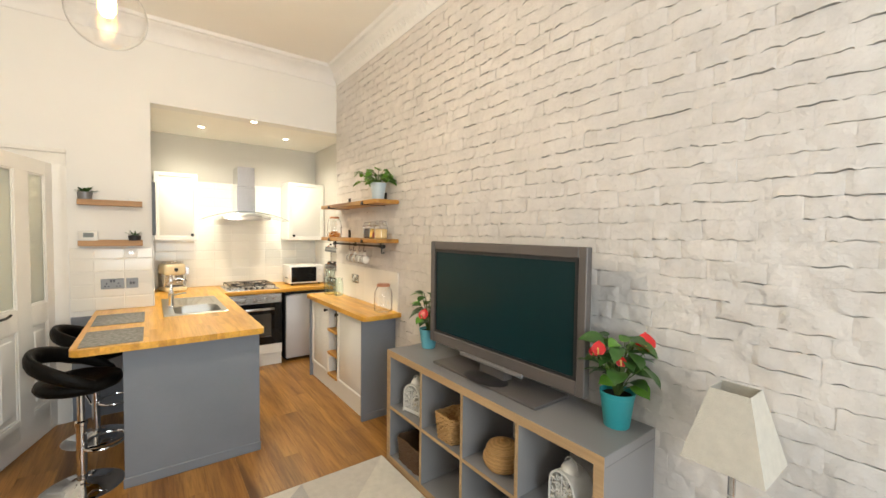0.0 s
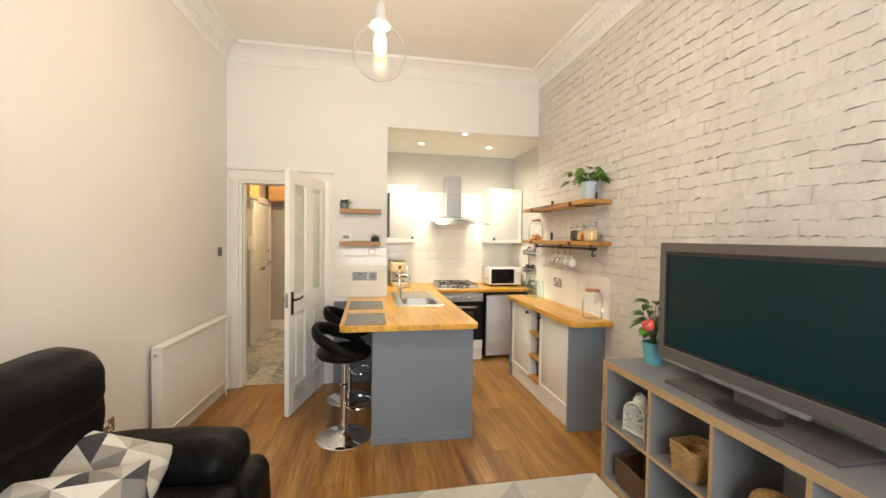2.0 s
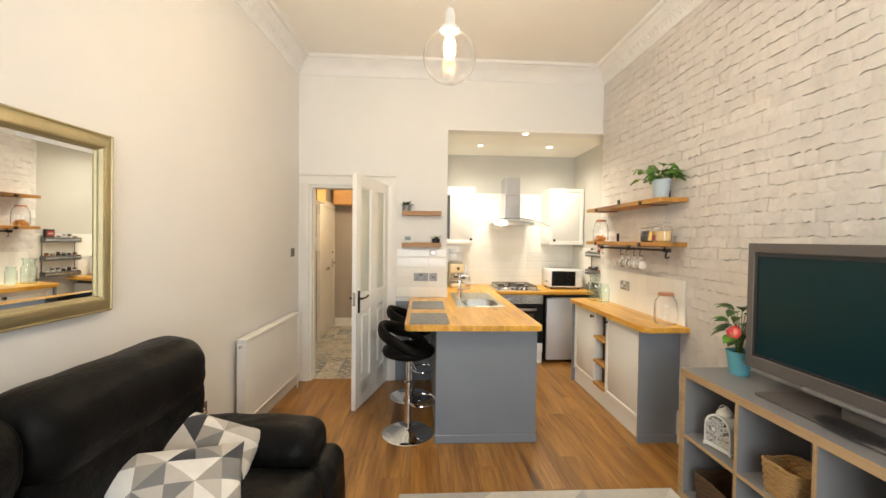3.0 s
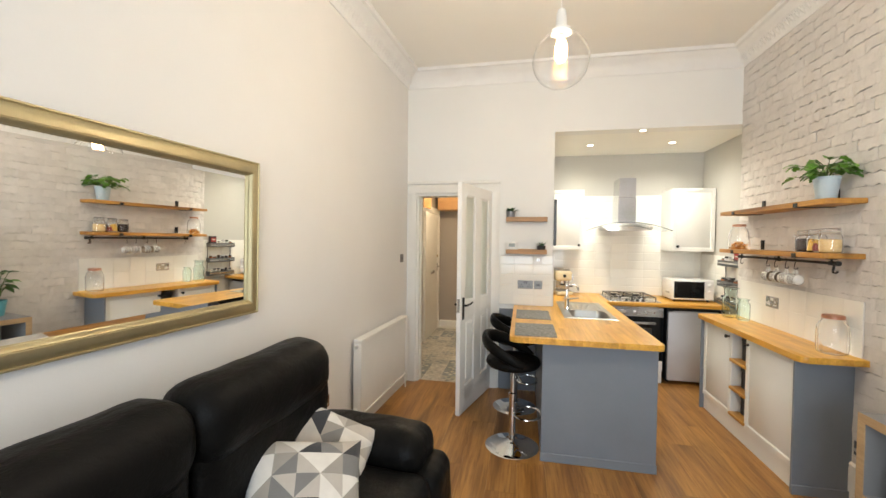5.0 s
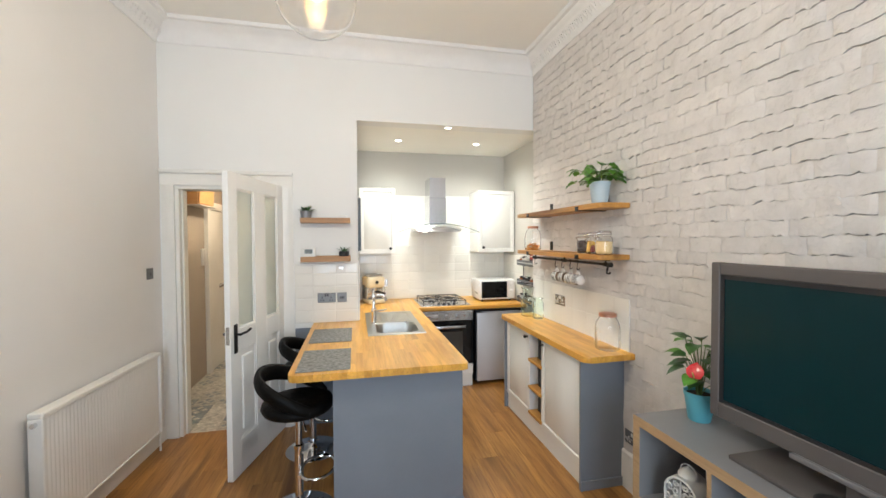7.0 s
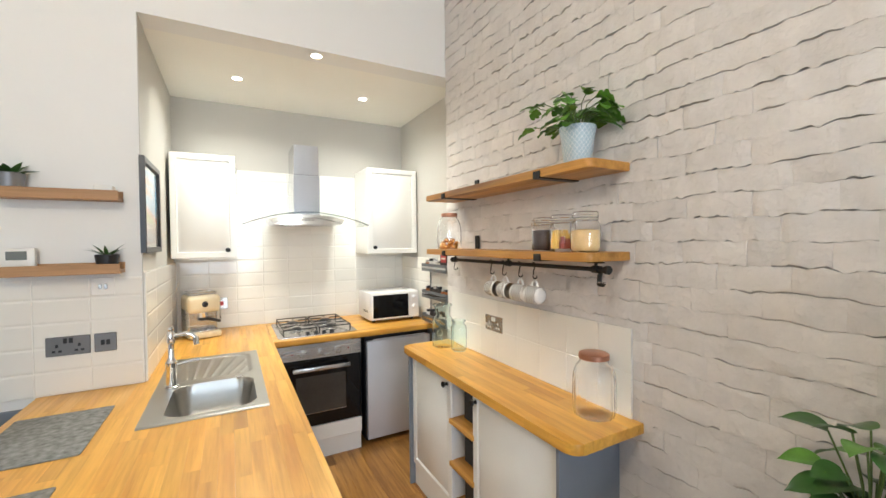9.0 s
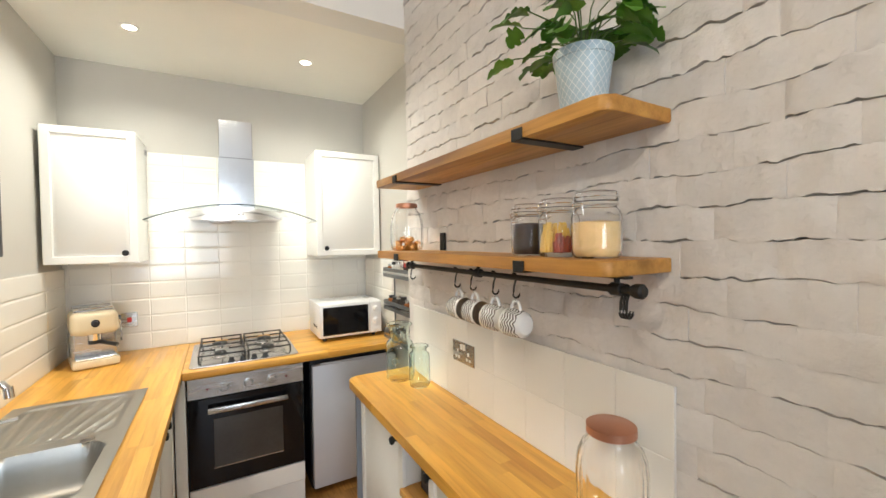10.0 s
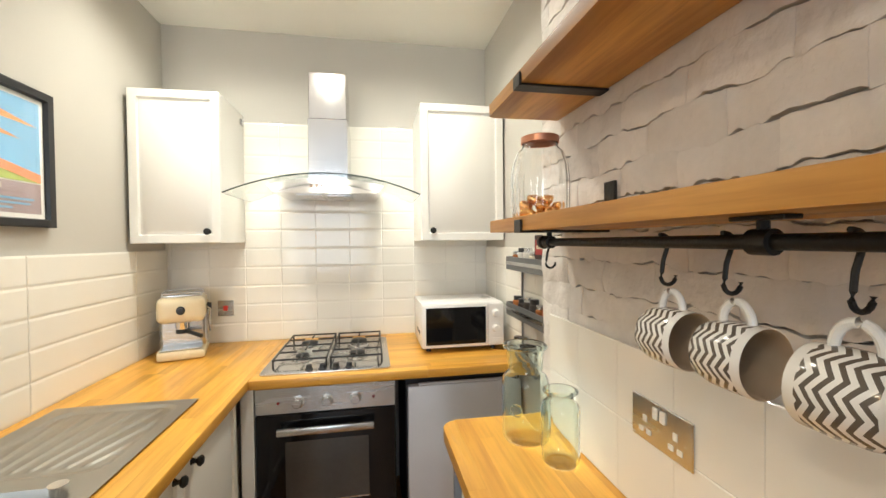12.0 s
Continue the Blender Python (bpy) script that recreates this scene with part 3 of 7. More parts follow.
part("kickboard", bx(B(), OX0, OX1, OY + 0.035, OY + 0.052, 0.008, 0.15), CABW, oven)
part("filler", bx(B(), 0.984, OX0 - 0.004, OY + 0.004, OY + 0.022, 0.15, 0.868, 0.002), CABW, oven, "white filler strip")

fridge = thing("under_counter_fridge", "silver-grey under-counter fridge beside the oven", "fridge")
SILV = finish("silver_grey_enamel", (0.60, 0.60, 0.63), 0.4, 0.1, var=0.03, scale=4, bump=0.05)
part("body", bx(B(), 1.685, 2.235, 4.765, 5.32, 0.03, 0.845), BLACKP, fridge, "dark cabinet")
fd = part("door", bx(B(), 1.69, 2.235, 4.715, 4.762, 0.045, 0.815, 0.008, 2), SILV, fridge)
part("grip", bx(B(), 1.74, 2.19, 4.712, 4.73, 0.817, 0.828, 0.004), SILV, fd, "recessed top grip")
for fx in (1.72, 2.2):
    part("foot", rod(B(), (fx, 4.8, 0.008), (fx, 4.8, 0.03), 0.018, seg=12), BLACKP, fridge)

# ---- living side: sideboard, television, sofa ----
SBX0, SBX1, SBY0, SBY1, SBH = 1.69, 2.078, 0.545, 2.175, 0.785
sb = thing("sideboard", "grey cube shelving unit with pale oak edges, four bays by two", "shelving unit")
t1, t2 = 0.042, 0.018
part("top_board", bx(B(), SBX0 + 0.004, SBX1, SBY0, SBY1, SBH - t1, SBH, 0.002), GREYBOARD, sb)
part("bottom_board", bx(B(), SBX0 + 0.004, SBX1, SBY0, SBY1, 0.009, 0.009 + t1, 0.002), GREYBOARD, sb)
for y in (SBY0, SBY1 - t1):
    part("side_board", bx(B(), SBX0 + 0.004, SBX1, y, y + t1, 0.0515, SBH - t1 - 0.0005, 0.002), GREYBOARD, sb)
    part("edging", bx(B(), SBX0, SBX0 + 0.0038, y, y + t1, 0.0515, SBH - t1 - 0.0005), OAKEDGE, sb, "pale oak front edge")
for z in (SBH - t1, 0.009):
    part("edging", bx(B(), SBX0, SBX0 + 0.0038, SBY0, SBY1, z, z + t1), OAKEDGE, sb, "pale oak front edge")
bay = (SBY1 - SBY0 - 2 * t1 - 3 * t2) / 4
midz = SBH / 2
for i in range(1, 4):
    y = SBY0 + t1 + i * bay + (i - 1) * t2
    part("divider", bx(B(), SBX0 + 0.004, SBX1, y, y + t2, 0.0515, SBH - t1 - 0.0005), GREYBOARD, sb)
    part("edging", bx(B(), SBX0, SBX0 + 0.0038, y, y + t2, 0.0515, SBH - t1 - 0.0005), OAKEDGE, sb, "pale oak front edge")
for i in range(4):
    y = SBY0 + t1 + i * (bay + t2)
    part("shelf", bx(B(), SBX0 + 0.004, SBX1, y + 0.0005, y + bay - 0.0005, midz - t2 / 2, midz + t2 / 2), GREYBOARD, sb)
    part("edging", bx(B(), SBX0, SBX0 + 0.0038, y + 0.0005, y + bay - 0.0005, midz - t2 / 2, midz + t2 / 2), OAKEDGE, sb, "pale oak front edge")
BAYS = [SBY0 + t1 + i * (bay + t2) + bay / 2 for i in range(4)]

TVG = finish("dark_grey_plastic", (0.125, 0.112, 0.105), 0.42, 0.2, var=0.06, bump=0.05, bscale=200)
SCREEN = finish("television_screen", (0.004, 0.024, 0.028), 0.22, var=0.0, bump=0.0, rvar=0.0, spec=0.25)
tv = thing("television", "large switched-off plasma television with a dark grey bezel", "television", Matrix.Translation((1.905, 1.343, SBH)))
bz = B()
TW, T0, T1 = 0.585, 0.095, 0.755
for a in ((-TW, -TW + 0.042, T0, T1), (TW - 0.042, TW, T0, T1), (-TW + 0.042, TW - 0.042, T1 - 0.05, T1), (-TW + 0.042, TW - 0.042, T0, T0 + 0.065)):
    bx(bz, -0.028, 0.012, a[0], a[1], a[2], a[3], 0.004)
part("bezel", bz, TVG, tv)
part("screen", bx(B(), -0.02, -0.012, -TW + 0.042, TW - 0.042, T0 + 0.065, T1 - 0.05), SCREEN, tv, "dark glossy blue-green screen")
ib = B()
for a in ((-TW + 0.042, -TW + 0.060, T0 + 0.065, T1 - 0.05), (TW - 0.060, TW - 0.042, T0 + 0.065, T1 - 0.05), (-TW + 0.060, TW - 0.060, T1 - 0.068, T1 - 0.05), (-TW + 0.060, TW - 0.060, T0 + 0.065, T0 + 0.08)):
    bx(ib, -0.024, -0.0205, *a)
part("inner_bezel", ib, BLACKP, tv)
part("back_cover", bx(B(), -0.011, 0.065, -TW + 0.03, TW - 0.03, T0 + 0.03, T1 - 0.03, 0.02, 2), BLACKP, tv)
part("stand_neck", bx(B(), -0.02, 0.05, -0.10, 0.10, 0.018, T0 + 0.02, 0.01, 2), TVG, tv)
part("stand_bar", bx(B(), -0.044, -0.024, -0.24, 0.25, T0 - 0.014, T0 + 0.006, 0.005, 2), finish("silver_plastic", (0.30, 0.29, 0.29), 0.35, 0.5), tv, "silver bar under the screen")
part("stand_base", bx(B(), -0.125, 0.13, -0.40, 0.41, 0.0, 0.018, 0.006, 2), TVG, tv)
part("stand_disc", lathe(B(), [(0, 0.024), (0.11, 0.022), (0.125, 0.018)], 32, Matrix.Translation((-0.06, 0, 0)) @ Matrix.Diagonal((0.7, 1.2, 1, 1))), BLACKP, tv)


def puff(x0, x1, y0, y1, z0, z1, r, n=12, wrinkle=0.006, freq=7.0, crown=0.0, bm=None, seed=0.0):
    """A stuffed box with rounded edges, a crowned top and creased leather or cloth."""
    own = bmesh.new()
    bmesh.ops.create_cube(own, size=1)
    bmesh.ops.subdivide_edges(own, edges=own.edges[:], cuts=n, use_grid_fill=True)
    d = Vector((x1 - x0, y1 - y0, z1 - z0))
    c = Vector((x0 + x1, y0 + y1, z0 + z1)) / 2
    r = min(r, 0.49 * min(d))
    for v in own.verts:
        q = Vector(v.co[i] * d[i] for i in range(3))
        inner = Vector(max(-(d[i] / 2 - r), min(d[i] / 2 - r, q[i])) for i in range(3))
        out = (q - inner).normalized()
        p = inner + out * r
        k = (1 - (2 * q[0] / d[0]) ** 2) * (1 - (2 * q[1] / d[1]) ** 2)
        if q[2] > 0:
            p.z += crown * max(k, 0)
        w = noise.noise((p + c) * freq + Vector((seed, 0, 0))) + 0.5 * noise.noise((p + c) * freq * 2.3 + Vector((seed, 5, 0)))
        v.co = p + c + out * w * wrinkle
    if bm is None:
        return own
    me = bpy.data.meshes.new("tmp")
    own.to_mesh(me)
    own.free()
    bm.from_mesh(me)
    bpy.data.meshes.remove(me)
    return bm


# ---- sofa ----
sofa = thing("sofa", "black leather sofa with padded rolled headrests and arms", "sofa")
SY = [(0.955, 1.725), (0.175, 0.945), (-0.605, 0.165)]
part("base", puff(-1.13, -0.34, -0.62, 1.74, 0.06, 0.30, 0.03, 14, 0.003), LEATHER, sofa)
for i, (a, b) in enumerate(SY):
    part("seat_cushion", puff(-0.92, -0.27, a, b, 0.24, 0.46, 0.08, 14, 0.007, 6, 0.02, seed=i * 9.1), LEATHER, sofa)
    part("back_cushion", puff(-1.14, -0.855, a, b + (0.06 if i == 0 else 0.0), 0.40, 0.90, 0.07, 14, 0.008, 6, seed=3 + i * 7.7), LEATHER, sofa)
    head = puff(-0.15, 0.15, a - 0.022, b + (0.055 if i == 0 else 0.022), -0.155, 0.155, 0.132, 16, 0.007, 6, seed=5 + i * 4.3)
    part("headrest", head, LEATHER, sofa, "rolled leather headrest", m=Matrix.Translation((-0.965, 0, 0.912)))
for i, (a, b) in enumerate(((1.70, 2.03), (-0.93, -0.60))):
    part("arm", puff(-1.12, -0.36, a + 0.03, b - 0.03, 0.06, 0.43, 0.06, 12, 0.006, 6), LEATHER, sofa)
    part("arm_pad", puff(-1.05, -0.335, a, b, 0.31, 0.58, 0.10, 16, 0.009, 7, 0.012, seed=i * 3.3), LEATHER, sofa, "padded rolled armrest")
    part("arm_front", puff(-0.48, -0.235, a + 0.0, b - 0.02, 0.06, 0.44, 0.085, 12, 0.007, 7, seed=2 + i), LEATHER, sofa)
for fx in (-1.05, -0.40):
    for fy in (-0.8, 1.9):
        part("foot", rod(B(), (fx, fy, 0.008), (fx, fy, 0.066), 0.025, seg=12), BLACKP, sofa)
sofa.matrix_basis = ASKEW @ Matrix.Translation((0.05, 0.085, 0.02))

# cushions with a triangle print
TRI = [finish("cushion_cloth", c, 0.9, var=0.06, scale=20, bump=0.4, bscale=260, sheen=0.2) for c in ((0.74, 0.71, 0.66), (0.34, 0.31, 0.27), (0.035, 0.035, 0.04), (0.50, 0.46, 0.41), (0.20, 0.195, 0.19))]


def cushion(m, seed, label):
    rng, n, cells = random.Random(seed), 30, 5
    kinds = {(i, j, k): rng.choice((0, 0, 0, 1, 2, 3, 3, 4)) for i in range(cells) for j in range(cells) for k in range(2)}
    bm = B()
    S = 0.23
    sheets = []
    for side in (1, -1):
        g = []
        for i in range(n + 1):
            col = []
            for j in range(n + 1):
                u, v = 2 * i / n - 1, 2 * j / n - 1
                pin = 1 - 0.07 * (1 - u * u) * abs(v) ** 3 - 0.0
                pin2 = 1 - 0.07 * (1 - v * v) * abs(u) ** 3
                h = 0.082 * ((1 - u * u) * (1 - v * v)) ** 0.5 + 0.006 * noise.noise((u * 2.2, v * 2.2, seed))
                col.append(bm.verts.new((S * u * pin2, S * v * pin, side * (max(h, 0) if abs(u) < 1 and abs(v) < 1 else 0))))
            g.append(col)
        for i in range(n):
            for j in range(n):
                ci, cj = i * cells // n, j * cells // n
                fu, fv = i - ci * n // cells, j - cj * n // cells
                step = n // cells
                flip = (ci + cj) % 2
                a, b, c, d = g[i][j], g[i + 1][j], g[i + 1][j + 1], g[i][j + 1]
                if flip:
                    for tri, k in (((a, b, d), fu + fv < step), ((b, c, d), fu + fv < step - 1)):
                        f = bm.faces.new(tri)
                        f.material_index = kinds[(ci, cj, 0 if k else 1)]
                else:
                    for tri, k in (((a, b, c), fu >= fv), ((a, c, d), fu > fv)):
                        f = bm.faces.new(tri)
                        f.material_index = kinds[(ci, cj, 0 if k else 1)]
        sheets.append(g)
    bmesh.ops.remove_doubles(bm, verts=bm.verts[:], dist=0.0005)
    ob = part("cushion", bm, TRI, smooth=60, m=m)
    return tagged(ob, label, "cushion", group="sofa cushions")


def lean(at, normal, spin):
    return Matrix.Translation(at) @ Vector(normal).to_track_quat("Z", "Y").to_matrix().to_4x4() @ Matrix.Rotation(radians(spin), 4, "Z")


def laid(at, along, normal, spin):
    e, n = Vector(along).normalized(), Vector(normal).normalized()
    v = n.cross(e).normalized()
    return Matrix.Translation(at) @ Matrix((v.cross(n), v, n)).transposed().to_4x4() @ Matrix.Rotation(radians(spin), 4, "Z")


cushion(laid((-0.83, 1.60, 0.57), (0.69, 0.70, -0.13), (0.50, -0.45, 0.74), 58), 3, "grey, black and white triangle-print cushion leaning on the sofa arm")
cushion(laid((-0.745, 1.315, 0.58), (0.69, 0.70, -0.13), (0.40, -0.40, 0.82), -13), 8, "grey and white triangle-print cushion lying on the sofa seat")
cushion(lean((-0.64, 0.42, 0.57), (0.80, 0.05, 0.62), -6), 14, "pale triangle-print cushion on the middle sofa seat")

# ---- rug ----
RUGM = [finish("rug_pile", c, 0.95, var=0.08, scale=25, bump=0.9, bscale=260, sheen=0.3) for c in ((0.62, 0.58, 0.50), (0.42, 0.40, 0.375), (0.53, 0.49, 0.43))]
rug = thing("rug", "cream rug with pale grey geometric patches on the floor", "rug")
RX0, RX1, RY0, RY1 = 0.0, 1.675, -1.0, 2.215
part("backing", bx(B(), RX0, RX1, RY0, RY1, 0.0085, 0.012), RUGM[0], rug)
rr, k = random.Random(5), 6
for i in range(3):
    for j in range(k):
        x0, y0, sx, sy = RX0 + i * (RX1 - RX0) / 3, RY0 + j * (RY1 - RY0) / k, (RX1 - RX0) / 3, (RY1 - RY0) / k
        for n_, tri in enumerate((((x0, y0), (x0 + sx, y0), (x0 + sx, y0 + sy)), ((x0, y0), (x0 + sx, y0 + sy), (x0, y0 + sy)))):
            cx, cy = sum(p[0] for p in tri) / 3, sum(p[1] for p in tri) / 3
            tri = [(p[0] + (cx - p[0]) * 0.004, p[1] + (cy - p[1]) * 0.004) for p in tri]
            part("patch", slab(B(), tri, 0.0122, 0.021), RUGM[(0, 1, 0, 2, 0, 1)[(i + 2 * j + n_ * 3) % 6]], rug)

# ---- door leaf, standing open ----
leaf = thing("door_1", "white panelled door with frosted glass, standing half open", "door", Matrix.Translation((-0.258, YW - 0.008, 0.014)) @ Matrix.Rotation(radians(254.7), 4, "Z"), kind="structure")
DW, DH = 0.80, 2.092
fr = B()
for a in ((0, 0.105, 0, DH), (DW - 0.105, DW, 0, DH), (0.312, 0.473, 0.105, DH - 0.105)):
    bx(fr, a[0], a[1], -0.02, 0.02, a[2], a[3], 0.002)
for a in ((0.105, DW - 0.105, 0, 0.205), (0.105, DW - 0.105, DH - 0.105, DH), (0.105, 0.312, 0.865, 1.015), (0.473, DW - 0.105, 0.865, 1.015), (0.105, 0.312, 0.105, 0.24), (0.473, DW - 0.105, 0.105, 0.24)):
    bx(fr, a[0], a[1], -0.0195, 0.0195, a[2], a[3], 0.002)
part("leaf_frame", fr, DOORW, leaf)
FROST = glassy("frosted_glass", (0.86, 0.91, 0.86), 0.45)
FROST.node_tree.nodes["Principled BSDF"].inputs["Transmission Weight"].default_value = 0.62
for x0, x1 in ((0.105, 0.312), (0.473, DW - 0.105)):
    part("pane", bx(B(), x0 + 0.002, x1 - 0.002, -0.003, 0.003, 1.017, DH - 0.107), FROST, leaf, "frosted glass pane")
    bead = B()
    for s in (-1, 1):
        for a in ((x0, x0 + 0.014, 1.015, DH - 0.105), (x1 - 0.014, x1, 1.015, DH - 0.105), (x0 + 0.014, x1 - 0.014, 1.015, 1.029), (x0 + 0.014, x1 - 0.014, DH - 0.119, DH - 0.105)):
            bx(bead, a[0], a[1], s * 0.0035, s * 0.013, a[2], a[3], 0.003)
        for a in ((x0, x0 + 0.016, 0.24, 0.865), (x1 - 0.016, x1, 0.24, 0.865), (x0 + 0.016, x1 - 0.016, 0.24, 0.256), (x0 + 0.016, x1 - 0.016, 0.849, 0.865)):
            bx(bead, a[0], a[1], s * 0.0065, s * 0.0145, a[2], a[3], 0.004)
    part("bead", bead, DOORW, leaf)
    part("panel", bx(B(), x0 + 0.001, x1 - 0.001, -0.006, 0.006, 0.241, 0.864), DOORW, leaf)
    part("raised_field", bx(B(), x0 + 0.045, x1 - 0.045, -0.014, 0.014, 0.29, 0.815, 0.007), DOORW, leaf)
for s in (-1, 1):
    h = bx(B(), DW - 0.075, DW - 0.035, s * 0.0205, s * 0.027, 0.86, 1.06, 0.003)
    rod(h, (DW - 0.055, s * 0.026, 0.99), (DW - 0.055, s * 0.062, 0.99), 0.009, seg=12)
    tube(h, [(DW - 0.055, s * 0.058, 0.99), (DW - 0.09, s * 0.060, 0.993), (DW - 0.13, s * 0.058, 0.990), (DW - 0.165, s * 0.056, 0.996), (DW - 0.185, s * 0.056, 1.003)], 0.0085, 10)
    part("handle", h, BLACKM, leaf, "black iron lever handle on a long plate")
part("latch_plate", bx(B(), DW - 0.0005, DW + 0.0015, -0.012, 0.012, 0.93, 1.05), STEEL, leaf, "small steel latch plate")
for z in (0.22, 1.05, 1.85):
    part("hinge", rod(B(), (-0.004, 0.024, z - 0.05), (-0.004, 0.024, z + 0.05), 0.006, seg=10), STEEL, leaf)

# hall entrance door and its cupboard
hd = thing("door_2", "cream painted flat hallway door with a letterbox and lever", "door", kind="structure")
part("leaf_board", bx(B(), HX + 0.002, HX + 0.038, 5.92, 6.74, 0.012, 2.02, 0.003), GLOSS, hd)
jb = B()
for a in ((5.82, 5.915, 0.005, 2.12), (6.745, 6.84, 0.005, 2.12), (5.915, 6.745, 2.025, 2.12)):
    bx(jb, HX + 0.001, HX + 0.05, *a, 0.004)
part("door_frame", jb, GLOSS, hd)
part("letterbox", bx(B(), HX + 0.0385, HX + 0.046, 6.2, 6.46, 1.02, 1.07, 0.003), STEEL, hd)
hh = rod(B(), (HX + 0.038, 6.68, 1.12), (HX + 0.08, 6.68, 1.12), 0.01, seg=10)
tube(hh, [(HX + 0.078, 6.68, 1.12), (HX + 0.08, 6.62, 1.12), (HX + 0.078, 6.57, 1.118)], 0.009, 8)
bx(hh, HX + 0.0385, HX + 0.045, 6.66, 6.70, 1.04, 1.18, 0.002)
part("handle", hh, STEEL, hd)
part("lock", lathe(B(), [(0, 0.012), (0.02, 0.012), (0.024, 0)], 16, Matrix.Translation((HX + 0.0385, 6.68, 1.30)) @ Matrix.Rotation(radians(90), 4, "Y")), finish("brass", (0.55, 0.36, 0.12), 0.25, 1.0), hd, "round brass lock")
PINE = timber("raw_pine", (0.62, 0.36, 0.14), (0.45, 0.23, 0.08), 0, rough=0.55, rnd=0.0)
ic = thing("door_intercom", "white intercom handset on the taupe hallway wall", "intercom", Matrix.Translation((HX + 0.001, 5.745, 1.345)))
part("base", bx(B(), 0, 0.03, -0.045, 0.045, 0, 0.2, 0.006, 2), GLOSS, ic)
part("handset", bx(B(), 0.031, 0.058, -0.04, -0.005, 0.005, 0.195, 0.01, 2), GLOSS, ic)
mb = thing("meter_box", "small pine meter box fixed high on the hallway wall", "box", Matrix.Translation((HX + 0.001, 5.30, 2.03)))
part("body", bx(B(), 0, 0.12, 0, 0.48, 0.012, 0.26, 0.003), PINE, mb)
part("shelf", bx(B(), 0, 0.15, -0.01, 0.49, 0, 0.0115, 0.002), GLOSS, mb, "white painted shelf board")
part("door", bx(B(), 0.1205, 0.135, 0.015, 0.465, 0.025, 0.25, 0.003), PINE, mb)
cup = thing("high_cupboard", "raw pine box cupboard fixed high on the hallway wall", "cupboard")
part("body", bx(B(), HX + 0.055, -0.55, 6.60, HY - 0.002, 2.10, 2.58, 0.004), PINE, cup)
for cx in (HX + 0.07, -0.98):
    part("door", bx(B(), cx, cx + 0.40, 6.582, 6.599, 2.12, 2.56, 0.003), PINE, cup)

# ---- radiator ----
rad = thing("radiator", "white ridged panel radiator on the cream wall", "radiator", ASKEW @ Matrix.Translation((XL, 2.835, 0.15)))
RW, RH = 1.09, 0.64
RADW = finish("white_radiator_enamel", (0.82, 0.80, 0.76), 0.35, var=0.02, scale=4, bump=0.05)
face = B()
nr = 39
prev = None
for i in range(nr * 4 + 1):
    y = 0.02 + (RW - 0.04) * i / (nr * 4)
    xo = 0.082 + (0.0, 0.0035, 0.0035, 0.0)[i % 4]
    cur = [face.verts.new((xo if 0.05 < z < RH - 0.05 else 0.084, y, z)) for z in (0.03, 0.055, RH - 0.055, RH - 0.03)]
    if prev:
        for k in range(3):
            face.faces.new((prev[k], cur[k], cur[k + 1], prev[k + 1]))
    prev = cur
part("front_panel", face, RADW, rad, smooth=20)
part("back_panel", bx(B(), 0.03, 0.045, 0.02, RW - 0.02, 0.03, RH - 0.03, 0.004), RADW, rad)
part("convector", bx(B(), 0.046, 0.0815, 0.025, RW - 0.025, 0.035, RH - 0.035), RADW, rad)
part("top_grille", bx(B(), 0.028, 0.098, 0.0, RW, RH - 0.028, RH, 0.005), RADW, rad)
for y in (0.0, RW - 0.012):
    part("side_cover", bx(B(), 0.028, 0.098, y, y + 0.012, 0.02, RH - 0.029, 0.004), RADW, rad)
part("bottom_edge", bx(B(), 0.028, 0.092, 0.013, RW - 0.013, 0.018, 0.032, 0.004), RADW, rad)
part("bleed_valve", rod(B(), (0.065, -0.02, RH - 0.055), (0.065, 0.0, RH - 0.055), 0.012, seg=12), CHROME, rad, "chrome bleed plug")
for y, l in ((-0.03, "lockshield valve"), (RW + 0.03, "radiator valve")):
    v = rod(B(), (0.065, y, -0.142), (0.065, y, 0.05), 0.0075, seg=10)
    lathe(v, [(0, 0.10), (0.016, 0.10), (0.018, 0.09), (0.017, 0.045), (0.011, 0.03), (0, 0.03)], 14, Matrix.Translation((0.065, y, 0)))
    rod(v, (0.065, y, 0.05), (0.065, 0.02 if y < 0 else RW - 0.02, 0.05), 0.009, seg=10)
    part("valve", v, GLOSS, rad, "white capped valve and pipe")
for y in (0.25, RW - 0.25):
    part("bracket", bx(B(), 0.0, 0.03, y, y + 0.03, 0.08, RH - 0.08), RADW, rad)

# ---- mirror ----
MIR_PIVOT = 0.35
mir = thing("wall_mirror", "large gold-framed mirror hanging on the cream wall", "mirror", ASKEW @ Matrix.Translation((0.0, MIR_PIVOT, 0)) @ Matrix.Translation((XL, 0, 0)) @ Matrix.Rotation(radians(-1.1), 4, "Z") @ Matrix.Translation((0.003, 0, 1.212)) @ Matrix.Rotation(radians(0.85), 4, "Y") @ Matrix.Translation((0, 0, -1.212)) @ Matrix.Translation((-XL, -MIR_PIVOT, 0)))
GOLD = finish("brushed_gold_leaf", (0.47, 0.395, 0.225), 0.46, 0.75, var=0.10, scale=7, bump=0.12, bscale=60)
MY0, MY1, MZ0, MZ1, FWD = 0.35, 1.735, 1.207, 1.978, 0.072
PROF = [(0, 0), (0.016, 0), (0.020, 0.003), (0.020, 0.007), (0.015, 0.010), (0.017, 0.013), (0.026, 0.036), (0.031, 0.054), (0.030, 0.057), (0.033, 0.060), (0.030, 0.065), (0.016, 0.072), (0, 0.072)]


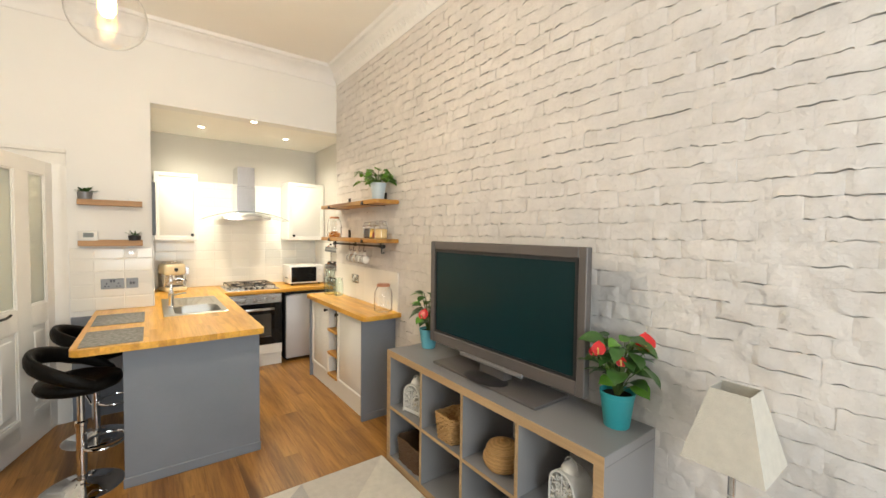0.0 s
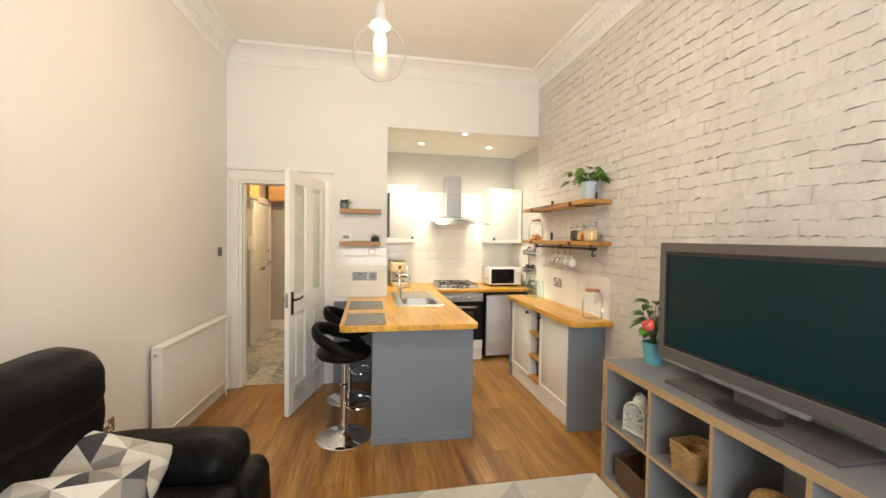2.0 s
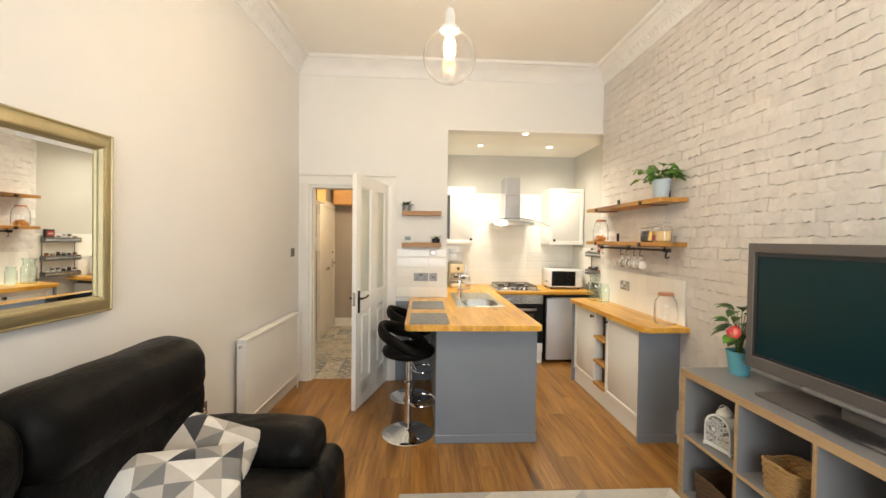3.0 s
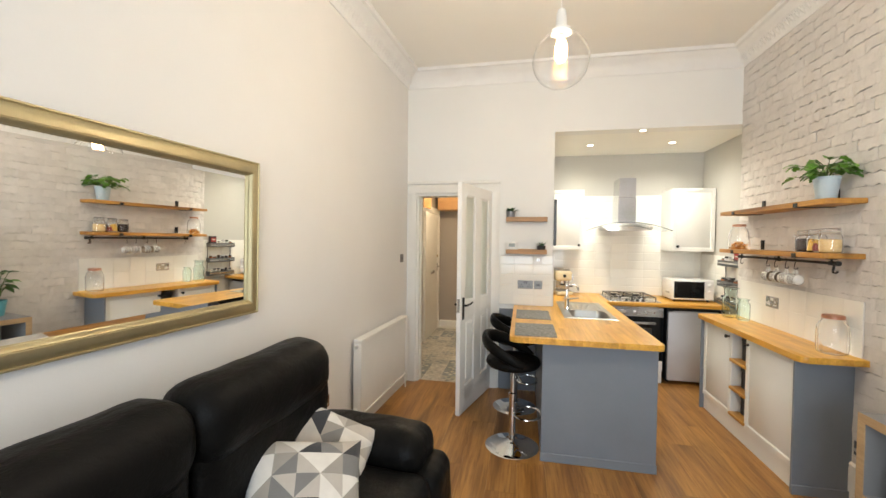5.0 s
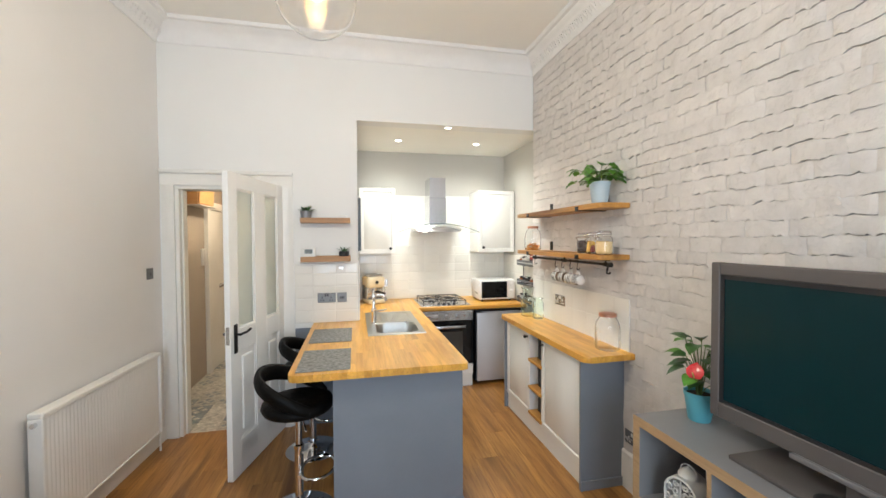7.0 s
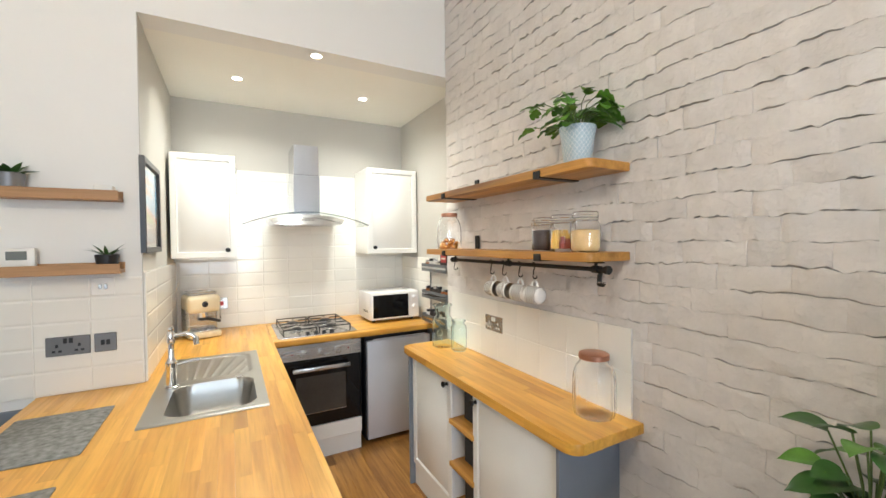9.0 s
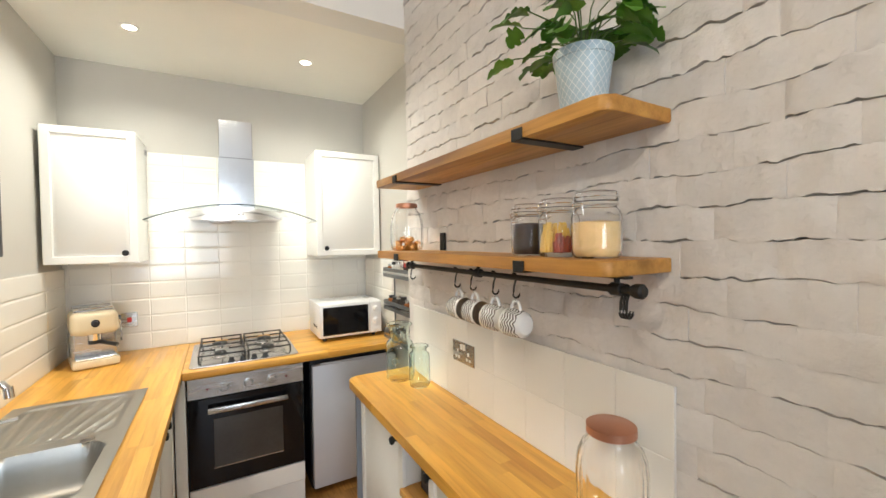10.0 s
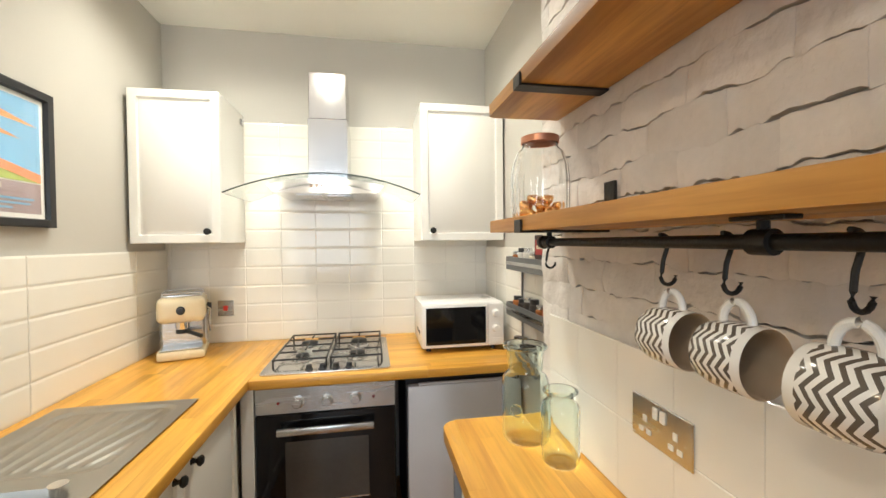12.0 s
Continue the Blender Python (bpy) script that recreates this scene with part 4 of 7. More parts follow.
def mitred(bm, y0, y1, z0, z1, prof, x):
    """A picture frame of one profile (proud, inward), on a wall that faces +x."""
    corners = [(y0, z0, 1, 1), (y1, z0, -1, 1), (y1, z1, -1, -1), (y0, z1, 1, -1)]
    rings = [[bm.verts.new((x + o, cy + sy * i, cz + sz * i)) for o, i in prof] for cy, cz, sy, sz in corners]
    n = len(prof)
    for k in range(4):
        a, b = rings[k], rings[(k + 1) % 4]
        for i in range(n):
            bm.faces.new((a[i], a[(i + 1) % n], b[(i + 1) % n], b[i]))
    return bm


part("mirror_frame", mitred(B(), MY0, MY1, MZ0, MZ1, PROF, XL + 0.001), GOLD, mir, smooth=25)
mm, mn, ml, mb = start_mat("mirror_silver")
mb.inputs["Base Color"].default_value, mb.inputs["Metallic"].default_value, mb.inputs["Roughness"].default_value = (0.90, 0.91, 0.90, 1), 1.0, 0.012
g0, g1, e = FWD - 0.004, FWD + 0.022, XL + 0.010
gl = B()
ou = [gl.verts.new((e - 0.003, y, z)) for y, z in ((MY0 + g0, MZ0 + g0), (MY1 - g0, MZ0 + g0), (MY1 - g0, MZ1 - g0), (MY0 + g0, MZ1 - g0))]
inn = [gl.verts.new((e, y, z)) for y, z in ((MY0 + g1, MZ0 + g1), (MY1 - g1, MZ0 + g1), (MY1 - g1, MZ1 - g1), (MY0 + g1, MZ1 - g1))]
for i in range(4):
    gl.faces.new((ou[i], ou[(i + 1) % 4], inn[(i + 1) % 4], inn[i]))
gl.faces.new(inn)
part("mirror_glass", gl, mm, mir, "bevelled silvered glass", smooth=0)


# ---- switches and sockets ----
def plate(name, w, h, m, metal, label, gangs=0, rockers=1, cat="socket"):
    """A wall plate whose face looks along -y from its own origin at its middle."""
    p = thing(name, label, cat, m, kind="")
    body = (GLOSS, STEEL, NICKEL)[metal]
    part("plate", bx(B(), -w / 2, w / 2, -0.006, 0, -h / 2, h / 2, 0.002), body, p)
    ins = (STEEL, GLOSS, BLACKP)[metal]
    for g in range(gangs):
        cx = (-w / 4 if g == 0 else w / 4) if gangs == 2 else 0
        for dx, dz, sw, sh in ((0, 0.012, 0.006, 0.010), (-0.011, -0.012, 0.008, 0.006), (0.011, -0.012, 0.008, 0.006)):
            part("pin_hole", bx(B(), cx + dx - sw / 2 - 0.002, cx + dx + sw / 2 + 0.002, -0.0075, -0.0055, -0.010 + dz - sh / 2 - 0.002, -0.010 + dz + sh / 2 + 0.002), ins, p)
    for k in range(rockers):
        rx = (k - (rockers - 1) / 2) * 0.02
        part("rocker", bx(B(), rx - 0.007, rx + 0.007, -0.010, -0.0055, (0.012 if gangs else -0.012), (0.036 if gangs else 0.012), 0.002), ins, p)
    return p


def wall_at(x, y, z, turn):
    return Matrix.Translation((x, y, z)) @ Matrix.Rotation(radians(turn), 4, "Z")


plate("light_switch", 0.086, 0.086, ASKEW @ wall_at(XL, 3.985, 1.388, 90), 2, "brushed steel light switch on the cream wall", cat="light switch")
plate("double_socket", 0.155, 0.086, wall_at(0.115, YW - 0.010, 1.13, 0), 2, "steel double socket with black inserts on white tiles", 2, 2)
plate("network_socket", 0.082, 0.086, wall_at(0.247, YW - 0.010, 1.13, 0), 2, "small steel outlet plate beside the double socket", 0, 2)
plate("fuse_switch", 0.086, 0.082, wall_at(0.243, YW - 0.010, 1.392, 0), 0, "white fused switch plate on the tiles", 0, 2, "light switch")
plate("double_socket", 0.162, 0.088, wall_at(XB - 0.017, 3.585, 1.117, -90), 1, "brushed steel double socket with white inserts over the worktop", 2, 2)
cooker_plate = plate("cooker_switch", 0.084, 0.09, wall_at(0.702, KY - 0.011, 1.11, 0), 1, "steel cooker switch plate beside the coffee machine", 0, 0, "light switch")
part("rocker", bx(B(), -0.012, 0.012, -0.011, -0.0062, -0.015, 0.015, 0.002), finish("red_switch_plastic", (0.50, 0.03, 0.02), 0.3), cooker_plate, "red rocker switch")
plate("double_socket", 0.15, 0.086, wall_at(XB - 0.012, 2.672, 0.360, -90), 1, "steel double socket with white inserts low on the brick wall", 2, 2)
plate("double_socket", 0.15, 0.086, ASKEW @ wall_at(XL, 2.44, 0.43, 90), 1, "steel double socket low on the cream wall", 2, 2)

# ---- pendant lamp ----
pend = thing("pendant_lamp", "clear glass globe pendant with a glowing filament bulb", "pendant lamp", Matrix.Translation((BULB[0], BULB[1], 0)))
GZ = BULB[2] - 0.065
GR = 0.135
thin = [(GR * math.sin(a), GZ - GR * math.cos(a)) for a in [math.pi * (0.0 + 0.90 * k / 22) for k in range(23)]]
globe = part("globe", lathe(B(), [(max(r, 0), z) for r, z in thin] + [(max(r - 0.0009, 0), z + (0.0009 if k == 0 else 0)) for k, (r, z) in reversed(list(enumerate(thin)))], 40), GLASS, pend, "clear glass globe", smooth=60)
globe.visible_shadow = False
part("lamp_holder", lathe(B(), [(0, GZ + 0.235), (0.018, GZ + 0.24), (0.024, GZ + 0.22), (0.026, GZ + 0.150), (0.046, GZ + 0.146), (0.048, GZ + 0.128), (0.022, GZ + 0.126), (0, GZ + 0.126)], 24), GLOSS, pend, "white lamp holder")
part("cord", rod(B(), (0, 0, GZ + 0.24), (0, 0, ZC - 0.02), 0.004, seg=8), GLOSS, pend)
part("ceiling_rose", lathe(B(), [(0, ZC - 0.035), (0.02, ZC - 0.035), (0.045, ZC - 0.02), (0.05, ZC)], 24), GLOSS, pend)
part("bulb_cap", lathe(B(), [(0, BULB[2] + 0.07), (0.0135, BULB[2] + 0.07), (0.0135, BULB[2] + 0.05), (0, BULB[2] + 0.05)], 16), finish("brass_cap", (0.5, 0.36, 0.15), 0.3, 1.0), pend, "brass bulb cap")
bg = part("bulb_glass", lathe(B(), [(0.012, BULB[2] + 0.05), (0.020, BULB[2] + 0.03), (0.031, BULB[2] - 0.01), (0.030, BULB[2] - 0.05), (0.018, BULB[2] - 0.072), (0, BULB[2] - 0.078)], 24), GLASS, pend, "amber bulb glass", smooth=60)
bg.visible_shadow = False
fil = B()
for k in range(6):
    a = 2 * math.pi * k / 6
    rod(fil, (0.013 * math.cos(a), 0.013 * math.sin(a), BULB[2] + 0.035), (0.021 * math.cos(a), 0.021 * math.sin(a), BULB[2] - 0.055), 0.0036, seg=6)
part("filament", fil, glowing("glowing_filament", (1.0, 0.52, 0.14), 26.0), pend, "glowing amber filaments").visible_shadow = False

# recessed ceiling spots
for i, (sx, sy) in enumerate(SPOTS):
    s = thing("recessed_spotlight", "small white recessed ceiling spotlight, switched on", "ceiling light", Matrix.Translation((sx, sy, KZ)), group="kitchen ceiling spots")
    part("ring", lathe(B(), [(0.030, -0.004), (0.034, -0.006), (0.044, -0.003), (0.045, 0.0), (0.03, 0.0)], 28, closed=True), GLOSS, s)
    part("lens", lathe(B(), [(0, -0.003), (0.0295, -0.003), (0.0295, 0.0)], 24), glowing("warm_spot_lens", (1.0, 0.86, 0.62), 16.0), s, "glowing warm lens").visible_shadow = False

# ---- sink and tap ----
sink = thing("sink", "brushed steel inset sink with a ribbed drainer", "sink")
SX0, SX1, SYA, SYB = 0.455, 0.905, 3.535, 4.495
NX, NY = 84, 140


def sink_height(x, y):
    """The pressed sheet: a flat rim, a deep bowl, and a shallow ribbed drainer."""
    def inside(x0, x1, y0, y1, r):
        dx, dy = max(x0 + r - x, x - (x1 - r), 0), max(y0 + r - y, y - (y1 - r), 0)
        return r - math.hypot(dx, dy) if dx or dy else r + min(x - x0 - r, x1 - r - x, y - y0 - r, y1 - r - y)
    d = inside(0.53, 0.86, 3.58, 3.97, 0.075)
    if d > 0:
        k = min(d / 0.055, 1.0)
        return -0.15 * (1 - (1 - k) ** 2.6)
    d = inside(0.50, 0.865, 4.03, 4.455, 0.06)
    if d > 0:
        k = min(d / 0.018, 1.0)
        rib = 0.0042 * max(0.0, math.cos(math.atan2(x - 0.60, y - 3.62) * 76)) if d > 0.028 and y > 4.075 else 0
        return -0.007 * k + rib * k
    return 0.0


sh = B()
grid = [[sh.verts.new((SX0 + (SX1 - SX0) * i / NX, SYA + (SYB - SYA) * j / NY, 0)) for j in range(NY + 1)] for i in range(NX + 1)]
for line in grid:
    for v in line:
        v.co.z = WT + 0.0075 + sink_height(v.co.x, v.co.y)
        if v.co.x in (SX0, SX1) or v in (line[0], line[-1]):
            v.co.z = WT + 0.0012
for i in range(NX):
    for j in range(NY):
        sh.faces.new((grid[i][j], grid[i + 1][j], grid[i + 1][j + 1], grid[i][j + 1]))
part("steel_sheet", sh, SINKSTEEL, sink, smooth=70)
part("waste", lathe(B(), [(0, -0.002), (0.012, -0.002), (0.02, 0.001), (0.036, 0.003), (0.04, 0)], 24, Matrix.Translation((0.695, 3.775, WT - 0.1395))), CHROME, sink, "round chrome waste")
part("overflow", rod(B(), (0.80, 3.985, WT + 0.007), (0.80, 3.985, WT + 0.0095), 0.02, seg=20), CHROME, sink)
tap = thing("mixer_tap", "chrome swan-neck mixer tap with a side lever behind the sink", "tap", Matrix.Translation((0.52, 3.975, WT + 0.0075)))
tb = lathe(B(), [(0, 0), (0.028, 0), (0.028, 0.006), (0.023, 0.010), (0.0215, 0.085), (0.024, 0.090), (0.024, 0.118), (0.018, 0.126), (0.0125, 0.14), (0.0115, 0.205), (0.016, 0.210), (0.0175, 0.225), (0.0165, 0.252), (0.010, 0.264),
                 (0.0125, 0.272), (0.009, 0.282), (0, 0.285)], 24)
part("body", tb, CHROME, tap, "turned chrome column")
part("spout", tube(B(), [(0, 0, 0.238), (0.03, -0.003, 0.245), (0.06, -0.006, 0.248), (0.085, -0.009, 0.240), (0.098, -0.010, 0.222)], 0.0098, 14), CHROME, tap)
part("nozzle", rod(B(), (0.0985, -0.010, 0.228), (0.102, -0.0105, 0.192), 0.0125, seg=16), CHROME, tap)
part("lever", tube(B(), [(0.018, 0, 0.103), (0.05, 0.006, 0.108), (0.085, 0.012, 0.112), (0.112, 0.016, 0.113)], 0.0075, 10), CHROME, tap)

# ---- hob ----
hob = thing("gas_hob", "steel four-burner gas hob with black pan supports", "hob")
HZ = WT + 0.001
part("plate", slab(B(), rounded(1.052, 1.612, 4.70, 5.275, (0.02,) * 4), HZ, HZ + 0.009, 0.003), STEEL, hob, "pressed steel plate")
IRON = finish("black_enamel_iron", (0.012, 0.012, 0.013), 0.4, var=0.2, bump=0.2)
for bxx, byy, br in ((1.20, 4.90, 0.030), (1.20, 5.14, 0.042), (1.46, 4.90, 0.036), (1.46, 5.14, 0.042)):
    bn = part("burner", lathe(B(), [(br + 0.022, 0), (br + 0.018, 0.006), (br + 0.004, 0.008), (br + 0.004, 0.018), (0, 0.018)], 24, Matrix.Translation((bxx, byy, HZ + 0.009))), STEEL, hob, "steel burner ring")
    part("burner_cap", lathe(B(), [(br, 0.0185), (br + 0.001, 0.024), (br - 0.006, 0.028), (0, 0.029)], 24, Matrix.Translation((bxx, byy, HZ + 0.009))), IRON, bn, "black burner cap")
for gx0, gx1 in ((1.095, 1.325), (1.345, 1.575)):
    s = B()
    gz = HZ + 0.047
    ring = [(gx0, 4.775), (gx1, 4.775), (gx1, 5.255), (gx0, 5.255)]
    for k in range(4):
        a, b = ring[k], ring[(k + 1) % 4]
        rod(s, (*a, gz), (*b, gz), 0.0045, seg=8)
        rod(s, (*a, HZ + 0.009), (*a, gz + 0.004), 0.0048, seg=8)
    mx = (gx0 + gx1) / 2
    for cy in (4.90, 5.14):
        for p0, p1 in (((gx0, cy), (mx - 0.035, cy)), ((gx1, cy), (mx + 0.035, cy)), ((mx, cy - 0.115), (mx, cy - 0.035)), ((mx, cy + 0.035), (mx, cy + 0.115))):
            rod(s, (*p0, gz), (*p1, gz), 0.0045, seg=8)
    rod(s, (gx0, 5.02, gz), (gx1, 5.02, gz), 0.0045, seg=8)
    part("pan_support", s, IRON, hob, "black wire pan support")
for k in range(4):
    part("knob", lathe(B(), [(0.019, 0), (0.018, 0.004), (0.014, 0.006), (0.012, 0.022), (0, 0.023)], 18, Matrix.Translation((1.255 + 0.058 * k, 4.735, HZ + 0.009))), BLACKP, hob, "black control knob")

# ---- cooker hood ----
hood = thing("cooker_hood", "steel chimney cooker hood with a curved glass canopy", "cooker hood")
ch = B()
bx(ch, 1.217, 1.420, 5.06, KY - 0.012, 1.79, 2.13, 0.004), bx(ch, 1.223, 1.414, 5.066, KY - 0.012, 2.13, 2.368, 0.003)
part("chimney", ch, HOODSTEEL, hood, "brushed steel chimney")
arc = []
N = 28
for i in range(N + 1):
    u = 2 * i / N - 1
    arc.append((1.315 + 0.470 * u, 1.822 - 0.10 * u * u))
cg = B()
vs = [[[cg.verts.new((x, y, z + dz)) for (x, z) in arc] for dz in (0, 0.006)] for y in (4.935, KY - 0.02)]
for i in range(N):
    for q in ((vs[0][0], vs[1][0]), (vs[0][1], vs[1][1]), (vs[0][0], vs[0][1]), (vs[1][0], vs[1][1])):
        cg.faces.new((q[0][i], q[0][i + 1], q[1][i + 1], q[1][i]))
for k in (0, N):
    cg.faces.new((vs[0][0][k], vs[0][1][k], vs[1][1][k], vs[1][0][k]))
CANOPY = glassy("canopy_glass", (0.90, 0.95, 0.94))
part("glass_canopy", cg, CANOPY, hood, "curved clear glass canopy").visible_shadow = False
part("canopy_edge", tube(B(), [(x, 4.934, z + 0.003) for x, z in arc], 0.0036, 6), finish("dark_glass_edge", (0.03, 0.05, 0.05), 0.1), hood, "dark polished glass edge")
bo = B()
lo, hi = 1.730, [1.815 - 0.10 * ((x - 1.315) / 0.470) ** 2 - 0.006 for x in [1.03 + 0.57 * k / 14 for k in range(15)]]
fr_, bk_ = [], []
for k in range(15):
    x = 1.03 + 0.57 * k / 14
    xl = 1.065 + 0.50 * k / 14
    fr_.append((bo.verts.new((xl, 4.955, lo)), bo.verts.new((x, 4.985, hi[k]))))
    bk_.append((bo.verts.new((xl, KY - 0.02, lo)), bo.verts.new((x, KY - 0.02, hi[k]))))
for k in range(14):
    bo.faces.new((fr_[k][0], fr_[k + 1][0], fr_[k + 1][1], fr_[k][1])), bo.faces.new((bk_[k][0], bk_[k + 1][0], bk_[k + 1][1], bk_[k][1]))
    bo.faces.new((fr_[k][0], fr_[k + 1][0], bk_[k + 1][0], bk_[k][0])), bo.faces.new((fr_[k][1], fr_[k + 1][1], bk_[k + 1][1], bk_[k][1]))
for k in (0, 14):
    bo.faces.new((fr_[k][0], fr_[k][1], bk_[k][1], bk_[k][0]))
part("hood_body", bo, HOODSTEEL, hood)
for k in range(5):
    part("button", rod(B(), (1.245 + 0.025 * k, 4.975, 1.768), (1.245 + 0.025 * k, 4.964, 1.765), 0.006, seg=10), CHROME, hood, "round push button")
for fx in (1.16, 1.31):
    part("grease_filter", bx(B(), fx, fx + 0.125, 5.03, 5.32, 1.7265, 1.7295), STEEL, hood, "mesh grease filter")

# ---- microwave ----
MWW = finish("white_appliance_enamel", (0.80, 0.79, 0.78), 0.3, var=0.02, bump=0.03)
mw = thing("microwave", "white microwave oven with a dark glass door", "microwave", Matrix.Translation((1.782, 4.90, WT)))
part("case", bx(B(), 0, 0.435, 0.012, 0.34, 0.022, 0.252, 0.006, 2), MWW, mw)
dr = part("door", bx(B(), 0.002, 0.345, -0.006, 0.0115, 0.026, 0.248, 0.005, 2), MWW, mw)
part("window", bx(B(), 0.02, 0.335, -0.0085, -0.0055, 0.042, 0.232, 0.002), BLACKG, dr, "dark glass door window")
cp = part("control_panel", bx(B(), 0.347, 0.433, -0.004, 0.0115, 0.026, 0.248, 0.004), MWW, mw)
for z in (0.195, 0.115):
    k = lathe(B(), [(0.022, 0), (0.021, 0.004), (0.017, 0.006), (0.015, 0.018), (0, 0.019)], 20, Matrix.Translation((0.39, -0.0045, z)) @ Matrix.Rotation(radians(90), 4, "X"))
    part("dial", k, MWW, cp, "round white dial")
part("open_button", bx(B(), 0.362, 0.418, -0.008, -0.0045, 0.04, 0.066, 0.003), MWW, cp)
for k in range(6):
    part("vent_slot", bx(B(), -0.001, 0.003, 0.08 + 0.022 * k, 0.09 + 0.022 * k, 0.08, 0.10), BLACKP, mw)
for fx in (0.04, 0.39):
    for fy in (0.05, 0.3):
        part("foot", rod(B(), (fx, fy, 0), (fx, fy, 0.023), 0.014, seg=10), BLACKP, mw)

# ---- coffee machine ----
CREAM = finish("cream_enamel", (0.72, 0.62, 0.42), 0.25, var=0.02, bump=0.02, coat=0.3)
cm = thing("coffee_machine", "cream enamel espresso machine with a black portafilter", "coffee machine", Matrix.Translation((0.575, 5.15, WT)) @ Matrix.Rotation(radians(17), 4, "Z") @ Matrix.Diagonal((0.88, 0.94, 0.97, 1)))
part("base", puff(-0.118, 0.118, -0.13, 0.15, 0.0, 0.055, 0.02, 8, 0.0), CREAM, cm)
part("back_column", puff(-0.116, 0.116, -0.03, 0.15, 0.03, 0.312, 0.03, 8, 0.0), STEEL, cm, "brushed steel body")
part("splash_panel", bx(B(), -0.098, 0.098, -0.0335, -0.0295, 0.06, 0.19, 0.002), STEEL, cm, "brushed steel splash panel")
part("head", puff(-0.119, 0.119, -0.105, 0.15, 0.185, 0.318, 0.035, 10, 0.0), CREAM, cm)
part("cup_tray", slab(B(), rounded(-0.095, 0.095, -0.06, 0.13, (0.02,) * 4), 0.317, 0.325, 0.002), STEEL, cm, "steel cup-warming tray")
part("tray_rail", tube(B(), [(-0.095, -0.055, 0.335), (0.095, -0.055, 0.335), (0.095, 0.125, 0.335), (-0.095, 0.125, 0.335)], 0.004, 8, loop=True), CHROME, cm)
for px, py in ((-0.095, -0.055), (0.095, -0.055), (0.095, 0.125), (-0.095, 0.125)):
    part("rail_post", rod(B(), (px, py, 0.318), (px, py, 0.336), 0.0035, seg=8), CHROME, cm)
part("drip_grid", bx(B(), -0.1, 0.1, -0.125, -0.005, 0.0545, 0.060, 0.002), STEEL, cm, "steel drip grid")
part("group_head", rod(B(), (0, -0.045, 0.15), (0, -0.045, 0.192), 0.033, 0.036, 20), CHROME, cm)
part("portafilter", tube(rod(B(), (0, -0.045, 0.128), (0, -0.045, 0.152), 0.033, seg=20), [(0.02, -0.06, 0.138), (0.05, -0.09, 0.132), (0.10, -0.14, 0.12)], 0.011, 10), BLACKP, cm, "black portafilter handle")
part("dial", lathe(B(), [(0.022, 0), (0.022, 0.006), (0.014, 0.008), (0.013, 0.02), (0, 0.021)], 20, Matrix.Translation((0.0, -0.104, 0.252)) @ Matrix.Rotation(radians(90), 4, "X")), BLACKP, cm, "dark round dial")
part("steam_wand", tube(B(), [(0.118, 0.02, 0.25), (0.135, 0.0, 0.24), (0.137, -0.02, 0.18), (0.135, -0.025, 0.12)], 0.006, 8), CHROME, cm)
part("steam_knob", lathe(B(), [(0.016, 0), (0.02, 0.01), (0.018, 0.028), (0, 0.03)], 16, Matrix.Translation((0.114, 0.03, 0.25)) @ Matrix.Rotation(radians(90), 4, "Y")), BLACKP, cm)

# ---- framed poster ----
pic = thing("framed_picture", "framed coastal travel poster in a black wooden frame", "picture", Matrix.Translation((KX0 + 0.005, 0, 0)))
PY0, PY1, PZ0, PZ1 = 4.10, 4.57, 1.545, 2.015
part("picture_frame", mitred(B(), PY0, PY1, PZ0, PZ1, [(0, 0), (0.022, 0), (0.024, 0.004), (0.022, 0.026), (0.012, 0.030), (0, 0.030)], 0.0), BLACKP, pic, smooth=20)
part("mount", bx(B(), 0.001, 0.006, PY0 + 0.03, PY1 - 0.03, PZ0 + 0.03, PZ1 - 0.03), finish("white_card", (0.72, 0.70, 0.66), 0.6), pic, "white border")
U = lambda u: PY0 + 0.045 + (PY1 - PY0 - 0.09) * u
V = lambda v: PZ0 + 0.045 + (PZ1 - PZ0 - 0.09) * v
print_cols = {"sky": (0.16, 0.36, 0.55), "cloud": (0.66, 0.25, 0.07), "sand": (0.62, 0.20, 0.07), "grass": (0.34, 0.42, 0.05), "caption": (0.28, 0.20, 0.20)}
INK = {k: finish("printed_" + k, c, 0.5, var=0.08, scale=14, bump=0.02) for k, c in print_cols.items()}


def print_shape(name, ink, pts, lay):
    bm = B()
    f = bm.faces.new([bm.verts.new((0.0062 + lay * 0.0006, U(u), V(v))) for u, v in pts])
    bmesh.ops.triangulate(bm, faces=[f])
    part(name, bm, INK[ink], pic, smooth=0)


print_shape("printed_sky", "sky", [(0, 0.28), (1, 0.28), (1, 1), (0, 1)], 0)
print_shape("printed_cloud", "cloud", [(0, 0.84), (0.25, 0.9), (0.55, 0.86), (0.98, 0.78), (0.6, 0.79), (0.3, 0.81), (0, 0.78)], 1)
print_shape("printed_cloud", "cloud", [(0, 0.72), (0.3, 0.76), (0.55, 0.70), (0.8, 0.64), (0.4, 0.66), (0, 0.66)], 1)
print_shape("printed_headland", "sand", [(0, 0.52), (0.3, 0.50), (0.6, 0.44), (1.0, 0.36), (1, 0.28), (0, 0.28)], 1)
print_shape("printed_grass", "grass", [(0, 0.46), (0.3, 0.42), (0.7, 0.33), (1, 0.28), (0, 0.28)], 2)
print_shape("printed_caption", "caption", [(0, 0), (1, 0), (1, 0.27), (0, 0.27)], 0)
